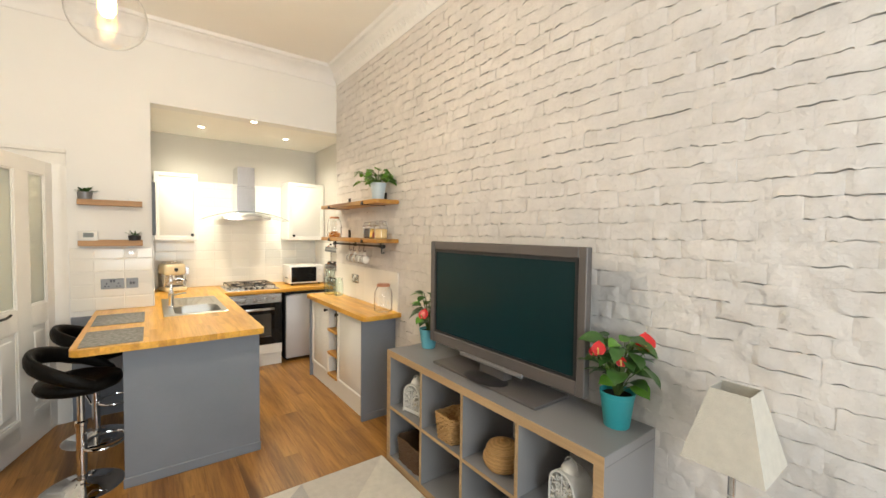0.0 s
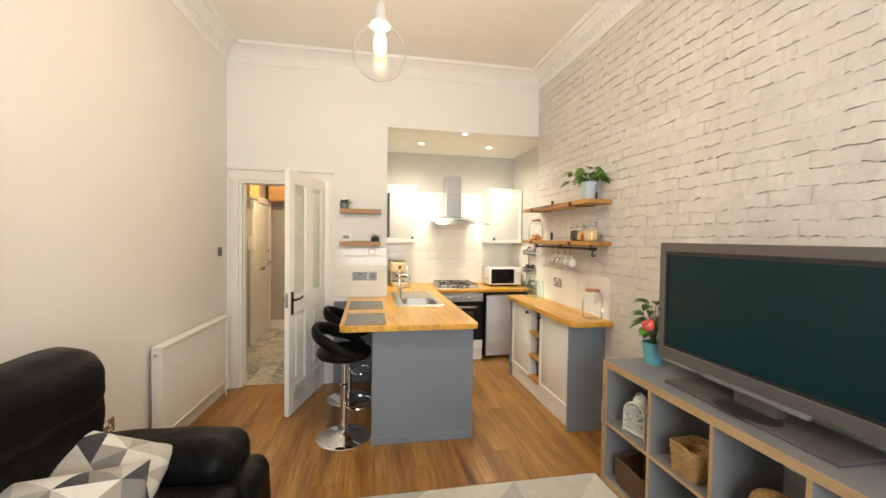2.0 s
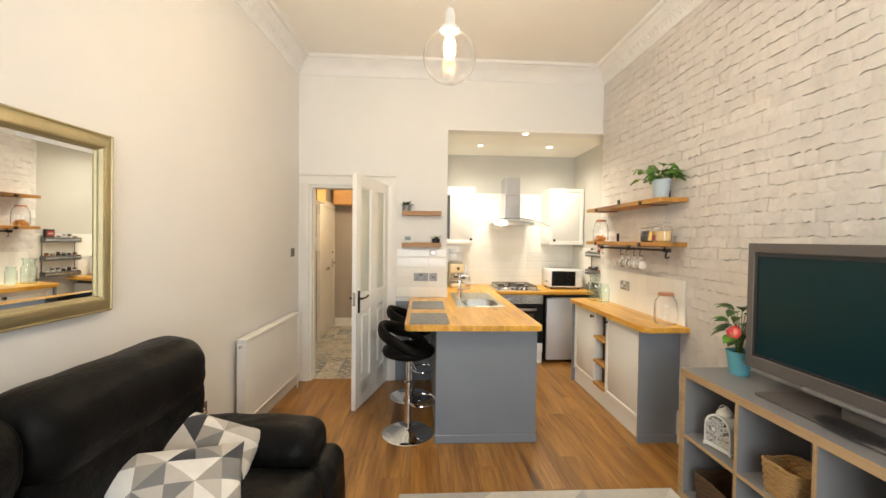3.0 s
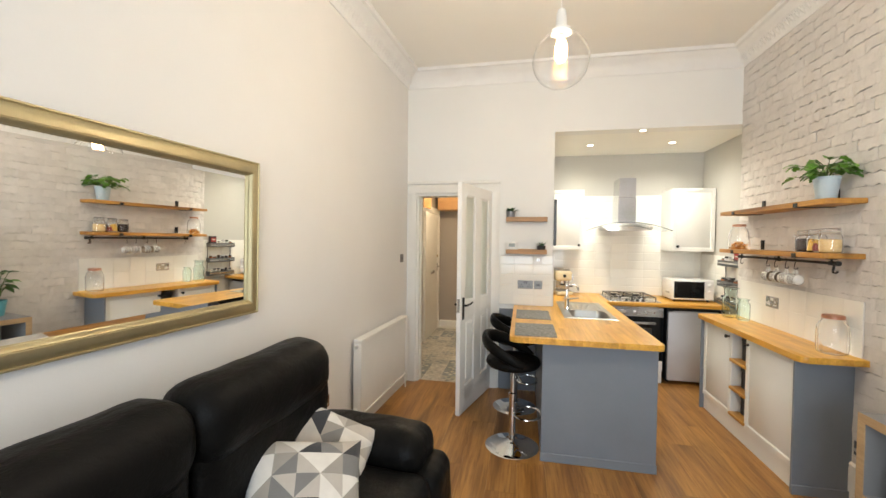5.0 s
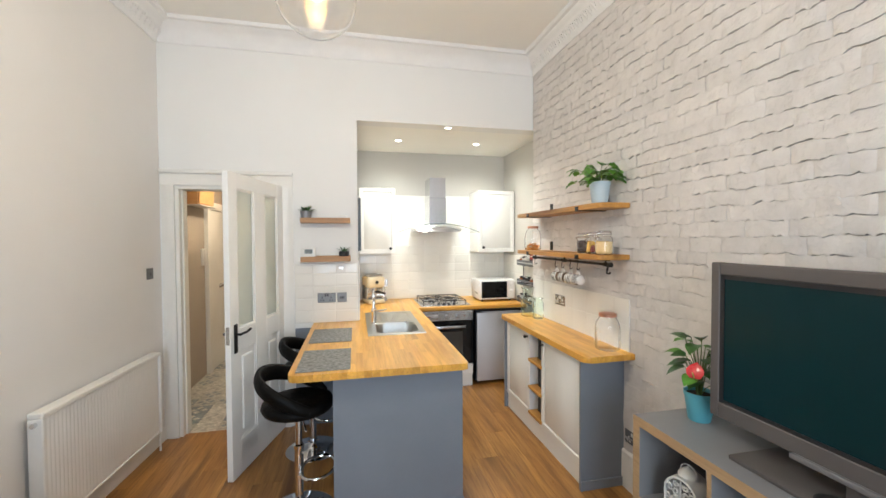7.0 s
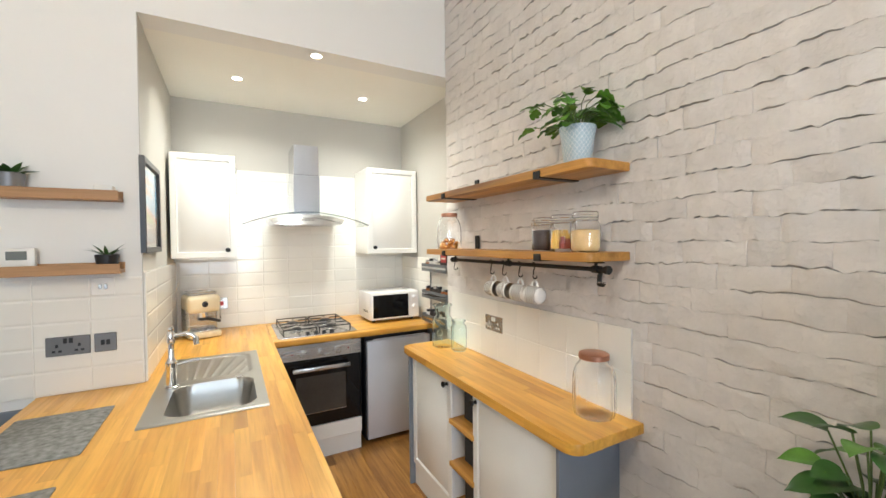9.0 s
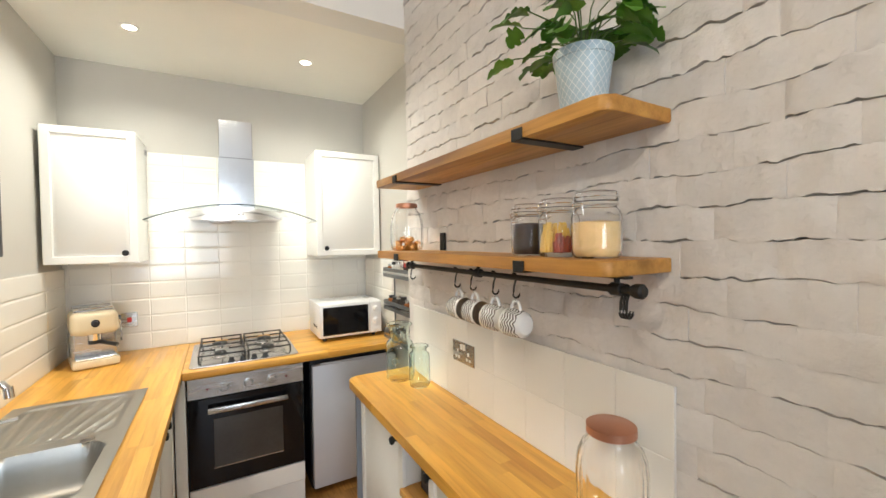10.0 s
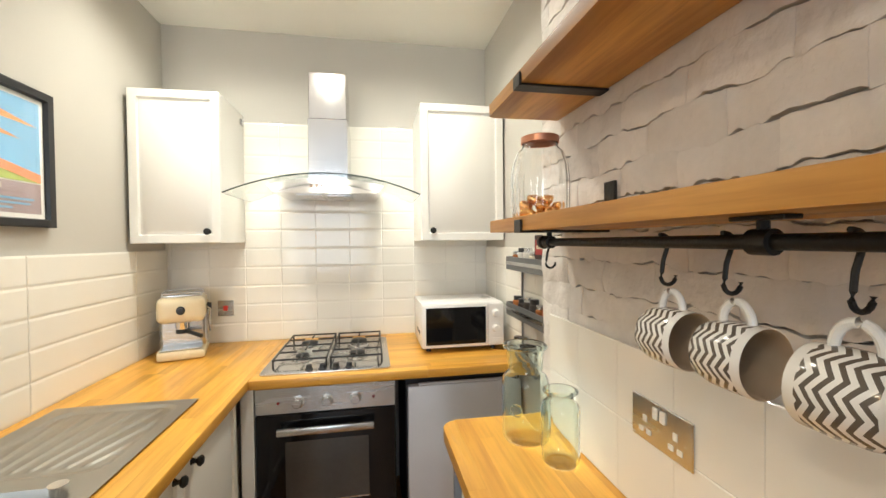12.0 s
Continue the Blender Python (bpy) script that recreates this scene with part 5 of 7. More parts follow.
for v, u1, h in ((0.20, 0.6, 0.045), (0.115, 0.92, 0.018), (0.075, 0.88, 0.018), (0.035, 0.7, 0.018)):
    part("caption_bar", bx(B(), 0.0066, 0.0072, U(0.06), U(u1), V(v), V(v + h)), finish("pale_ink", (0.62, 0.55, 0.48), 0.5) if h > 0.03 else INK["sky"], pic)
pg = part("picture_glass", bx(B(), 0.0095, 0.0110, PY0 + 0.029, PY1 - 0.029, PZ0 + 0.029, PZ1 - 0.029), GLASS, pic, "clear picture glass")
pg.visible_shadow = False

# ---- shelves on the brick wall ----
SHX, SHY0, SHY1 = 1.875, 2.728, 4.03


def brick_shelf(z, label):
    s = thing("wall_shelf", label, "shelf", Matrix.Translation((0, 0, z)), group="brick wall shelves")
    part("board", slab(B(), rounded(SHX, XB - 0.006, SHY0, SHY1, (0.03, 0, 0, 0.012)), -0.033, 0.0, 0.004), SHELFW, s, "thick rustic wooden board")
    for y in (2.99, 3.79):
        b = bx(B(), SHX - 0.004, XB - 0.006, y - 0.02, y + 0.02, -0.0385, -0.0335, 0.001)
        bx(b, SHX - 0.006, SHX - 0.001, y - 0.02, y + 0.02, -0.0385, -0.008, 0.001)
        bx(b, XB - 0.015, XB - 0.0065, y - 0.02 - 0.03, y + 0.02 - 0.03, 0.001, 0.08, 0.001)
        part("bracket", b, BLACKM, s, "black flat iron bracket")
    return s


brick_shelf(1.874, "thick rustic wooden shelf on black brackets holding a plant")
low = brick_shelf(1.539, "thick rustic wooden shelf on black brackets holding jars")
rail = thing("mug_rail", "black iron rail with hooks below the wooden shelf", "rail", Matrix.Translation((0, 0, 1.478)))
RLX = 1.935
part("bar", rod(B(), (RLX, 2.70, 0), (RLX, 3.79, 0), 0.0085, seg=14), BLACKM, rail)
for y in (2.70, 3.79):
    part("end_cap", lathe(B(), [(0, -0.016), (0.012, -0.014), (0.0155, -0.004), (0.0155, 0.008), (0.011, 0.013), (0, 0.014)], 16, Matrix.Translation((RLX, y, 0)) @ Matrix.Rotation(radians(90), 4, "X")), BLACKM, rail)
for y in (2.75, 3.26, 3.76):
    b = lathe(B(), [(0.014, -0.012), (0.014, 0.012), (0.009, 0.013), (0.009, -0.013)], 16, Matrix.Translation((RLX, y, 0)) @ Matrix.Rotation(radians(90), 4, "X"), closed=True)
    rod(b, (RLX, y, 0.008), (RLX, y, 0.03), 0.006, seg=10), bx(b, RLX - 0.012, RLX + 0.012, y - 0.03, y + 0.03, 0.0225, 0.0275, 0.001)
    part("rail_bracket", b, BLACKM, rail)
HOOKS = (3.405, 3.305, 3.182, 3.085)


def hook(y, x=RLX):
    pts = [(x - 0.004, y, 0.0105)] + [(x + 0.011 * math.sin(a), y, 0.0105 * math.cos(a)) for a in [radians(k) for k in range(0, 150, 25)]]
    pts += [(x + 0.002, y, -0.025), (x, y, -0.042)] + [(x + 0.010 - 0.012 * math.cos(a), y, -0.048 - 0.012 * math.sin(a)) for a in [radians(k) for k in range(10, 190, 25)]]
    return tube(B(), pts, 0.0028, 8)


for y in HOOKS + (2.728, 2.735, 2.742, 3.775):
    part("hook", hook(y), BLACKM, rail, "black iron S-hook")

# mugs with a zigzag print
mg, gn, gl_, gb = start_mat("zigzag_mug_glaze")
tc = gn.new("ShaderNodeTexCoord")
sep = gn.new("ShaderNodeSeparateXYZ")
gl_.new(tc.outputs["Object"], sep.inputs[0])
ang = math_node(gn, gl_, "ARCTAN2", sep.outputs[1], sep.outputs[0])
zig = math_node(gn, gl_, "PINGPONG", math_node(gn, gl_, "MULTIPLY", ang, 9 / math.pi), 1.0)
ph = math_node(gn, gl_, "FRACT", math_node(gn, gl_, "ADD", math_node(gn, gl_, "MULTIPLY", sep.outputs[2], 82.0), math_node(gn, gl_, "MULTIPLY", zig, 0.85)))
band = math_node(gn, gl_, "MULTIPLY", math_node(gn, gl_, "GREATER_THAN", ph, 0.52), math_node(gn, gl_, "LESS_THAN", sep.outputs[2], 0.078))
band = math_node(gn, gl_, "MULTIPLY", band, math_node(gn, gl_, "GREATER_THAN", sep.outputs[2], 0.012))
gl_.new(mix_rgb(gn, gl_, band, (0.80, 0.78, 0.74), (0.115, 0.095, 0.075)), gb.inputs["Base Color"])
gb.inputs["Roughness"].default_value = 0.16
TAUPE = finish("taupe_mug_glaze", (0.50, 0.42, 0.33), 0.18, var=0.03, bump=0.02)
WHITEC = finish("white_ceramic", (0.80, 0.79, 0.76), 0.18, var=0.02, bump=0.02)
for y, flip in zip(HOOKS, (1, 1, 0, 0)):
    c = thing("mug", "white mug with a dark zigzag print hanging on a hook", "mug", group="hanging mugs")
    # the mug's own axis lies along the rail, its handle up on the hook
    tilt = Matrix.Rotation(radians(90 if flip else -90), 4, "X") @ Matrix.Rotation(radians(90 if flip else -90), 4, "Z")
    c.matrix_basis = Matrix.Translation((RLX + 0.012, y - (-0.040 if flip else 0.040), 1.345)) @ Matrix.Rotation(radians(4), 4, "Z") @ tilt @ Matrix.Diagonal((0.94, 0.94, 0.84, 1))
    part("body", lathe(B(), [(0, 0.0), (0.026, 0.0), (0.029, 0.002), (0.030, 0.004), (0.038, 0.012), (0.042, 0.030), (0.0435, 0.06), (0.0425, 0.088), (0.0415, 0.090)], 36), mg, c, smooth=50)
    part("inside", lathe(B(), [(0, 0.006), (0.030, 0.010), (0.0395, 0.035), (0.0405, 0.06), (0.0400, 0.088), (0.0415, 0.0902)], 36), TAUPE, c, "taupe glazed inside", smooth=50)
    part("handle", tube(B(), [(0.041 + 0.027 * math.sin(a), 0, 0.05 + 0.021 * math.cos(a)) for a in [math.pi * k / 12 for k in range(13)]], 0.0055, 10), WHITEC, c, "white loop handle")


# ---- glass jars ----
def shell(prof, t=0.003):
    inner = [(max(r - t, 0.0), z + (t if k == 0 else 0)) for k, (r, z) in enumerate(prof)]
    return prof + inner[::-1]


COPPER = finish("copper_lid", (0.56, 0.27, 0.17), 0.35, 0.8, var=0.05, bump=0.05)
GREENG = glassy("sea_green_glass", (0.88, 0.96, 0.94))
FILL = {"coffee": finish("ground_coffee", (0.022, 0.0085, 0.004), 1.0, var=0.2, scale=40, bump=0.12, bscale=260),
        "pasta": finish("dry_pasta", (0.72, 0.45, 0.06), 0.5, var=0.15, scale=30, bump=0.3), "chilli": finish("dried_chilli", (0.30, 0.035, 0.012), 0.4, var=0.3, scale=30),
        "grain": finish("pale_grain", (0.62, 0.42, 0.18), 0.85, var=0.12, scale=40, bump=0.5, bscale=260)}


def clip_jar(x, y, r, h, label, fill):
    j = thing("clip_top_jar", label, "jar", Matrix.Translation((x, y, 1.539)), group="clip-top jars on the shelf")
    prof = [(0, 0.0), (r * 0.86, 0.0), (r * 0.97, 0.008), (r, 0.02), (r, h * 0.62), (r * 0.93, h * 0.70), (r * 0.80, h * 0.745), (r * 0.80, h * 0.79)]
    part("glass_body", lathe(B(), shell(prof), 36), GLASS, j, smooth=60).visible_shadow = False
    lid = [(0, h), (r * 0.5, h), (r * 0.80, h * 0.985), (r * 0.86, h * 0.95), (r * 0.86, h * 0.85), (r * 0.80, h * 0.83), (0, h * 0.83)]
    part("lid", lathe(B(), lid, 36), GLASS, j, "domed glass lid", smooth=60).visible_shadow = False
    part("seal", lathe(B(), [(r * 0.82, h * 0.79), (r * 0.87, h * 0.795), (r * 0.87, h * 0.825), (r * 0.82, h * 0.83)], 36, closed=True), finish("pale_rubber", (0.55, 0.50, 0.42), 0.6), j, "pale rubber seal")
    w = tube(B(), [(r * 0.83 * math.cos(a), r * 0.83 * math.sin(a), h * 0.775) for a in [2 * math.pi * k / 28 for k in range(28)]], 0.0016, 6, loop=True)
    tube(w, [(r * 0.90 * math.cos(a), r * 0.90 * math.sin(a), h * 0.90) for a in [2 * math.pi * k / 28 for k in range(28)]], 0.0016, 6, loop=True)
    for s in (-0.014, 0.014):
        tube(w, [(-r * 0.82, s, h * 0.775), (-r * 1.04, s, h * 0.72), (-r * 1.12, s, h * 0.80), (-r * 1.0, s, h * 0.90), (-r * 0.88, s, h * 0.90)], 0.0016, 6)
    tube(w, [(-r * 1.04, -0.014, h * 0.64), (-r * 1.04, 0.014, h * 0.64), (-r * 1.10, 0.014, h * 0.80), (-r * 1.10, -0.014, h * 0.80)], 0.0016, 6, loop=True)
    part("wire_clip", w, CHROME, j, "bent wire clip")
    q = r - 0.0033
    if fill in ("coffee", "grain"):
        top = h * (0.60 if fill == "coffee" else 0.53)
        part("contents", lathe(B(), [(0, 0.005), (q * 0.85, 0.005), (q * 0.98, 0.015), (q, 0.025), (q, top), (q * 0.5, top + 0.004), (0, top + 0.002)], 30), FILL[fill], j, "dark ground coffee" if fill == "coffee" else "pale dry grain")
    else:
        rng = random.Random(2)
        for n_ in range(120):
            a, rr_ = rng.uniform(0, 2 * math.pi), q * 0.93 * math.sqrt(rng.random())
            px, py = rr_ * math.cos(a), rr_ * math.sin(a)
            chilli = py < -q * 0.12
            hh_ = h * (rng.uniform(0.35, 0.6) if not chilli else rng.uniform(0.22, 0.4))
            part("chilli" if chilli else "pasta_piece", tube(B(), [(px, py, 0.012), (px * 0.95 + rng.uniform(-0.003, 0.003), py * 0.95, hh_ * 0.5), (px * 0.8 + rng.uniform(-0.004, 0.004), py * 0.85, hh_)], 0.0042, 6), FILL["chilli" if chilli else "pasta"], j)
    return j


clip_jar(1.985, 3.075, 0.050, 0.147, "clip-top glass jar of dark ground coffee", "coffee")
clip_jar(1.985, 2.962, 0.052, 0.152, "clip-top glass jar of yellow pasta and dried chillies", "pasta")
clip_jar(1.985, 2.842, 0.057, 0.157, "clip-top glass jar of pale grain", "grain")


def lidded_jar(x, y, z, r, h, label, wide=0.62, sh_=0.50):
    j = thing("lidded_jar", label, "jar", Matrix.Translation((x, y, z)))
    prof = [(0, 0.0), (r * 0.78, 0.0), (r * 0.94, 0.008), (r, 0.03), (r, h * sh_), (r * 0.96, h * (sh_ + 0.14)), (r * (0.5 + wide / 2), h * 0.80), (r * wide, h * 0.86), (r * wide, h * 0.93)]
    body = lathe(B(), shell(prof, 0.0038), 80)
    for v in body.verts:
        flute = 1 + 0.016 * math.cos(20 * math.atan2(v.co.y, v.co.x)) * min(1.0, max(0.0, (h * (sh_ + 0.22) - v.co.z) / (0.2 * h)))
        v.co.x, v.co.y = v.co.x * flute, v.co.y * flute
    part("glass_body", body, GLASS, j, "clear fluted glass", smooth=60).visible_shadow = False
    part("lid", lathe(B(), [(0, h), (r * (wide - 0.02), h), (r * (wide + 0.035), h * 0.99), (r * (wide + 0.04), h * 0.915), (r * (wide + 0.015), h * 0.91)], 40), COPPER, j, "copper coloured screw lid")
    return j


lidded_jar(1.995, 2.812, WT, 0.079, 0.242, "large empty glass jar with a copper lid on the worktop", 0.67, 0.56)
sj = lidded_jar(1.985, 3.92, 1.539, 0.077, 0.222, "glass jar of copper-wrapped sweets with a copper lid")
FOIL = finish("copper_foil", (0.85, 0.46, 0.16), 0.2, 1.0, var=0.1, bump=0.8, bscale=90)
rng = random.Random(9)
for k in range(14):
    a, rr_ = 2 * math.pi * k / 7 + k * 0.3, 0.046 if k < 9 else 0.020
    part("sweet", puff(-0.017, 0.017, -0.014, 0.014, -0.012, 0.012, 0.010, 4, 0.003, 70), FOIL, sj, m=Matrix.Translation((rr_ * math.cos(a), rr_ * math.sin(a), 0.017 + 0.018 * (k // 5))) @ Euler((rng.uniform(-1, 1), rng.uniform(-0.6, 0.6), rng.uniform(0, 6))).to_matrix().to_4x4())


def green_jar(x, y, r, h, label, neck=0.78, sh_=0.58):
    j = thing("storage_jar", label, "jar", Matrix.Translation((x, y, WT)), group="sea-green glass jars")
    prof = [(0, 0.0), (r * 0.85, 0.0), (r * 0.97, 0.010), (r, 0.025), (r, h * sh_), (r * 0.98, h * (sh_ + 0.05)), (r * 0.88, h * (sh_ + 0.10)), (r * neck * 0.94, h * (sh_ + 0.135)), (r * neck * 0.92, h * (sh_ + 0.17)), (r * neck, h * 0.945), (r * (neck + 0.16), h * 0.962), (r * (neck + 0.18), h * 0.975), (r * (neck + 0.16), h * 0.99), (r * (neck + 0.06), h)]
    part("glass_body", lathe(B(), shell(prof, 0.004), 40), GREENG, j, smooth=60).visible_shadow = False
    return j


big = green_jar(1.968, 3.992, 0.067, 0.275, "tall sea-green recycled glass jar with a flared neck")
part("embossed_badge", lathe(B(), [(0.014, 0.003), (0.018, 0.0), (0.018, 0.004), (0.014, 0.004)], 20, Matrix.Translation((-0.041, -0.041, 0.10)) @ Euler((radians(90), 0, radians(-45))).to_matrix().to_4x4(), closed=True), GREENG, big)
green_jar(2.008, 3.855, 0.049, 0.19, "small sea-green glass jar with a flared rim", 0.74, 0.72)

# ---- spice rack ----
SPICEG = finish("grey_rack_metal", (0.17, 0.175, 0.18), 0.4, 0.5, var=0.06)
rack = thing("spice_rack", "three-tier grey metal spice rack on the kitchen side wall", "spice rack", Matrix.Translation((KX1 - 0.0115, 0, 0)))
for s in (4.345, 4.73):
    part("upright", bx(B(), -0.006, 0.0, s, s + 0.012, 0.93, 1.42, 0.001), SPICEG, rack)
for z in (0.93, 1.125, 1.345):
    t_ = bx(B(), -0.075, 0.0, 4.335, 4.755, z, z + 0.004)
    bx(t_, -0.078, -0.074, 4.335, 4.755, z, z + 0.062, 0.001), bx(t_, -0.075, 0.0, 4.333, 4.337, z, z + 0.062), bx(t_, -0.075, 0.0, 4.753, 4.757, z, z + 0.062)
    part("tray", t_, SPICEG, rack)
    part("front_rail", bx(B(), -0.080, -0.0785, 4.335, 4.755, z + 0.024, z + 0.040), STEEL, rack, "polished front strip")
rng = random.Random(3)
SPC = [finish("spice", c, 0.8, var=0.2, scale=60) for c in ((0.35, 0.12, 0.03), (0.62, 0.60, 0.56), (0.55, 0.50, 0.42), (0.05, 0.04, 0.035), (0.62, 0.60, 0.56))]
for z in (0.93, 1.125, 1.345):
    for k in range(6):
        y = 4.375 + 0.066 * k
        if rng.random() < 0.15 or (z > 1.3 and k < 2):
            continue
        b = thing("spice_jar", "small glass spice jar with a dark lid in the rack", "spice jar", Matrix.Translation((KX1 - 0.0495, y, z + 0.004)), group="spice jars")
        h = rng.choice((0.09, 0.10, 0.085))
        part("body", lathe(B(), [(0, 0), (0.021, 0), (0.0225, 0.004), (0.0225, h * 0.74), (0.018, h * 0.80), (0, h * 0.80)], 16), rng.choice(SPC), b)
        part("lid", rod(B(), (0, 0, h * 0.80), (0, 0, h), 0.0195, seg=16), rng.choice((BLACKP, STEEL, BLACKP)), b)

pk = thing("spice_packet", "dark red and black card packet standing in the spice rack", "packet", Matrix.Translation((KX1 - 0.050, 4.40, 1.3495)) @ Matrix.Rotation(radians(6), 4, "Z"))
part("carton", bx(B(), -0.022, 0.022, -0.045, 0.045, 0, 0.155, 0.002), finish("black_printed_card", (0.035, 0.02, 0.018), 0.45, var=0.1), pk)
part("printed_label", bx(B(), -0.0232, -0.0218, -0.036, 0.036, 0.075, 0.135), finish("red_printed_card", (0.36, 0.035, 0.03), 0.45, var=0.1), pk, "dark red printed label")
part("printed_bar", bx(B(), -0.0238, -0.0230, -0.026, 0.026, 0.098, 0.112), finish("cream_printed_ink", (0.62, 0.55, 0.42), 0.5), pk, "pale printed bar")

# ---- breakfast bar: mats and stools ----
MATM = finish("woven_grey_mat", (0.25, 0.25, 0.24), 0.9, var=0.5, scale=45, bump=0.9, bscale=180)
for y0 in (2.79, 3.42):
    mt_ = tagged(part("placemat", slab(B(), rounded(0.035, 0.335, y0, y0 + 0.44, (0.008,) * 4), WT + 0.0008, WT + 0.004, 0.001), MATM), "rectangular woven grey placemat on the worktop", "placemat", group="placemats")


def bar_stool(x, y, turn):
    s = thing("bar_stool", "black padded bar stool with a chrome pedestal base", "bar stool", Matrix.Translation((x, y, 0.008)) @ Matrix.Rotation(radians(turn), 4, "Z"), group="breakfast bar stools")
    part("base", lathe(B(), [(0, 0.052), (0.03, 0.050), (0.045, 0.040), (0.10, 0.025), (0.17, 0.012), (0.2, 0.004), (0.205, 0.0), (0, 0.0)], 48), CHROME, s, "domed chrome base", smooth=50)
    part("column", rod(rod(B(), (0, 0, 0.045), (0, 0, 0.40), 0.026, seg=24), (0, 0, 0.40), (0, 0, 0.60), 0.019, seg=24), CHROME, s, "chrome column")
    part("column_collar", lathe(B(), [(0.026, 0.385), (0.031, 0.39), (0.031, 0.41), (0.02, 0.415)], 24), CHROME, s)
    ft = tube(B(), [(0.02, 0.0, 0.27)] + [(0.115 - 0.10 * math.cos(a), 0.13 * math.sin(a), 0.27) for a in [radians(k) for k in range(25, 336, 15)]] + [(0.02, 0.0, 0.27)], 0.009, 10)
    part("footrest", ft, CHROME, s, "chrome footrest loop")
    part("seat_plate", bx(B(), -0.09, 0.09, -0.09, 0.09, 0.598, 0.612, 0.003), BLACKM, s)
    seat = B()
    lathe(seat, [(0, 0.612), (0.15, 0.612), (0.195, 0.630), (0.208, 0.655), (0.198, 0.682), (0.15, 0.698), (0, 0.692)], 40)
    part("seat", seat, LEATHER, s, "round padded black seat", smooth=60)
    pts = []
    for k in range(31):
        a = radians(55 + 250 * k / 30)
        lift = math.sin(math.pi * k / 30) ** 1.1
        pts.append(((0.19 + 0.03 * lift) * math.cos(a), (0.19 + 0.015 * lift) * math.sin(a), 0.672 + 0.155 * lift))
    bk = B()
    rings = []
    for k, p in enumerate(pts):
        p, q = Vector(p), Vector(pts[min(k + 1, 30)]) - Vector(pts[max(k - 1, 0)])
        q.normalize()
        side = q.cross(Vector((0, 0, 1))).normalized()
        up = side.cross(q)
        ht = 0.030 + 0.022 * math.sin(math.pi * k / 30)
        rings.append([bk.verts.new(p + 0.024 * math.cos(b) * side + ht * math.sin(b) * up) for b in [2 * math.pi * i / 14 for i in range(14)]])
    for a_, b_ in zip(rings, rings[1:]):
        for i in range(14):
            bk.faces.new((a_[i], a_[(i + 1) % 14], b_[(i + 1) % 14], b_[i]))
    bk.faces.new(rings[0]), bk.faces.new(rings[-1])
    part("backrest", bk, LEATHER, s, "curved padded black backrest", smooth=60)
    part("lever", tube(B(), [(0.03, -0.03, 0.59), (0.08, -0.12, 0.57), (0.10, -0.16, 0.565)], 0.005, 8), CHROME, s)
    return s


bar_stool(0.025, 2.985, -12)
bar_stool(0.03, 3.72, -4)
tagged(part("wall_panel", bx(B(), -0.152, 0.234, YW - 0.014, YW - 0.001, 0.008, WT - 0.041, 0.002), GREYP), "slate grey painted panel under the breakfast bar", "wall panel")


# dark boxes on the open shelves of the narrow unit
DARKB = finish("dark_box_card", (0.03, 0.03, 0.032), 0.6, var=0.15, bump=0.2)
for z, h in ((0.191, 0.15), (0.406, 0.165), (0.636, 0.19)):
    bxo = thing("storage_box", "small black lidded box on an open shelf", "box", Matrix.Translation((1.86, 3.482, z + 0.0005)), group="boxes in the open shelves")
    part("body", bx(B(), 0, 0.17, -0.075, 0.075, 0, h * 0.8, 0.004), DARKB, bxo)
    part("lid", bx(B(), -0.004, 0.174, -0.079, 0.079, h * 0.8 + 0.0005, h, 0.004), DARKB, bxo)

# ---- plants ----
LEAFG = finish("glossy_dark_leaf", (0.045, 0.115, 0.022), 0.32, var=0.3, scale=12, bump=0.15, bscale=60, rnd=0.2)
LEAFB = finish("bright_leaf", (0.11, 0.26, 0.03), 0.4, var=0.3, scale=12, bump=0.15, bscale=60)
STEM = finish("green_stem", (0.10, 0.16, 0.04), 0.5, var=0.2)
SPATHE = finish("red_spathe", (0.54, 0.022, 0.024), 0.25, var=0.12, scale=20, bump=0.1)
SOIL = finish("potting_soil", (0.03, 0.02, 0.013), 0.95, var=0.4, scale=50, bump=0.9, bscale=120)


def leaf_blade(bm, base, way, length, width, kind="heart", droop=0.3, roll=0.0, n=9):
    """A leaf from its stalk: a folded, bent blade with a heart-shaped or lobed edge."""
    way = Vector(way).normalized()
    side = way.cross(Vector((0, 0, 1)))
    side = side.normalized() if side.length > 0.01 else Vector((1, 0, 0))
    side = (Matrix.Rotation(roll, 3, way) @ side).normalized()
    up = side.cross(way)
    p, mid, rows, d = Vector(base), [], [], way.copy()
    for k in range(n + 1):
        u = k / n
        if kind == "heart":
            w = width * 0.5 * (math.sin(math.pi * min(1, u * 0.92 + 0.14)) ** 0.8) * (1 - 0.15 * u)
        else:
            w = width * 0.5 * (math.sin(math.pi * (u * 0.95 + 0.04)) ** 0.7) * (0.42 + 0.55 * abs(math.sin(u * 8.6 + 0.3)) + 0.28 * abs(math.sin(u * 21 + length * 900)))
        w = 0.0 if k == n else w
        ctr = p.copy()
        rows.append((bm.verts.new(ctr - side * w + up * w * 0.22), bm.verts.new(ctr), bm.verts.new(ctr + side * w + up * w * 0.22)))
        d = (d + Vector((0, 0, -droop / n))).normalized()
        up = side.cross(d)
        p = p + d * length / n
    for a, b in zip(rows, rows[1:]):
        bm.faces.new((a[0], a[1], b[1], b[0])), bm.faces.new((a[1], a[2], b[2], b[1]))


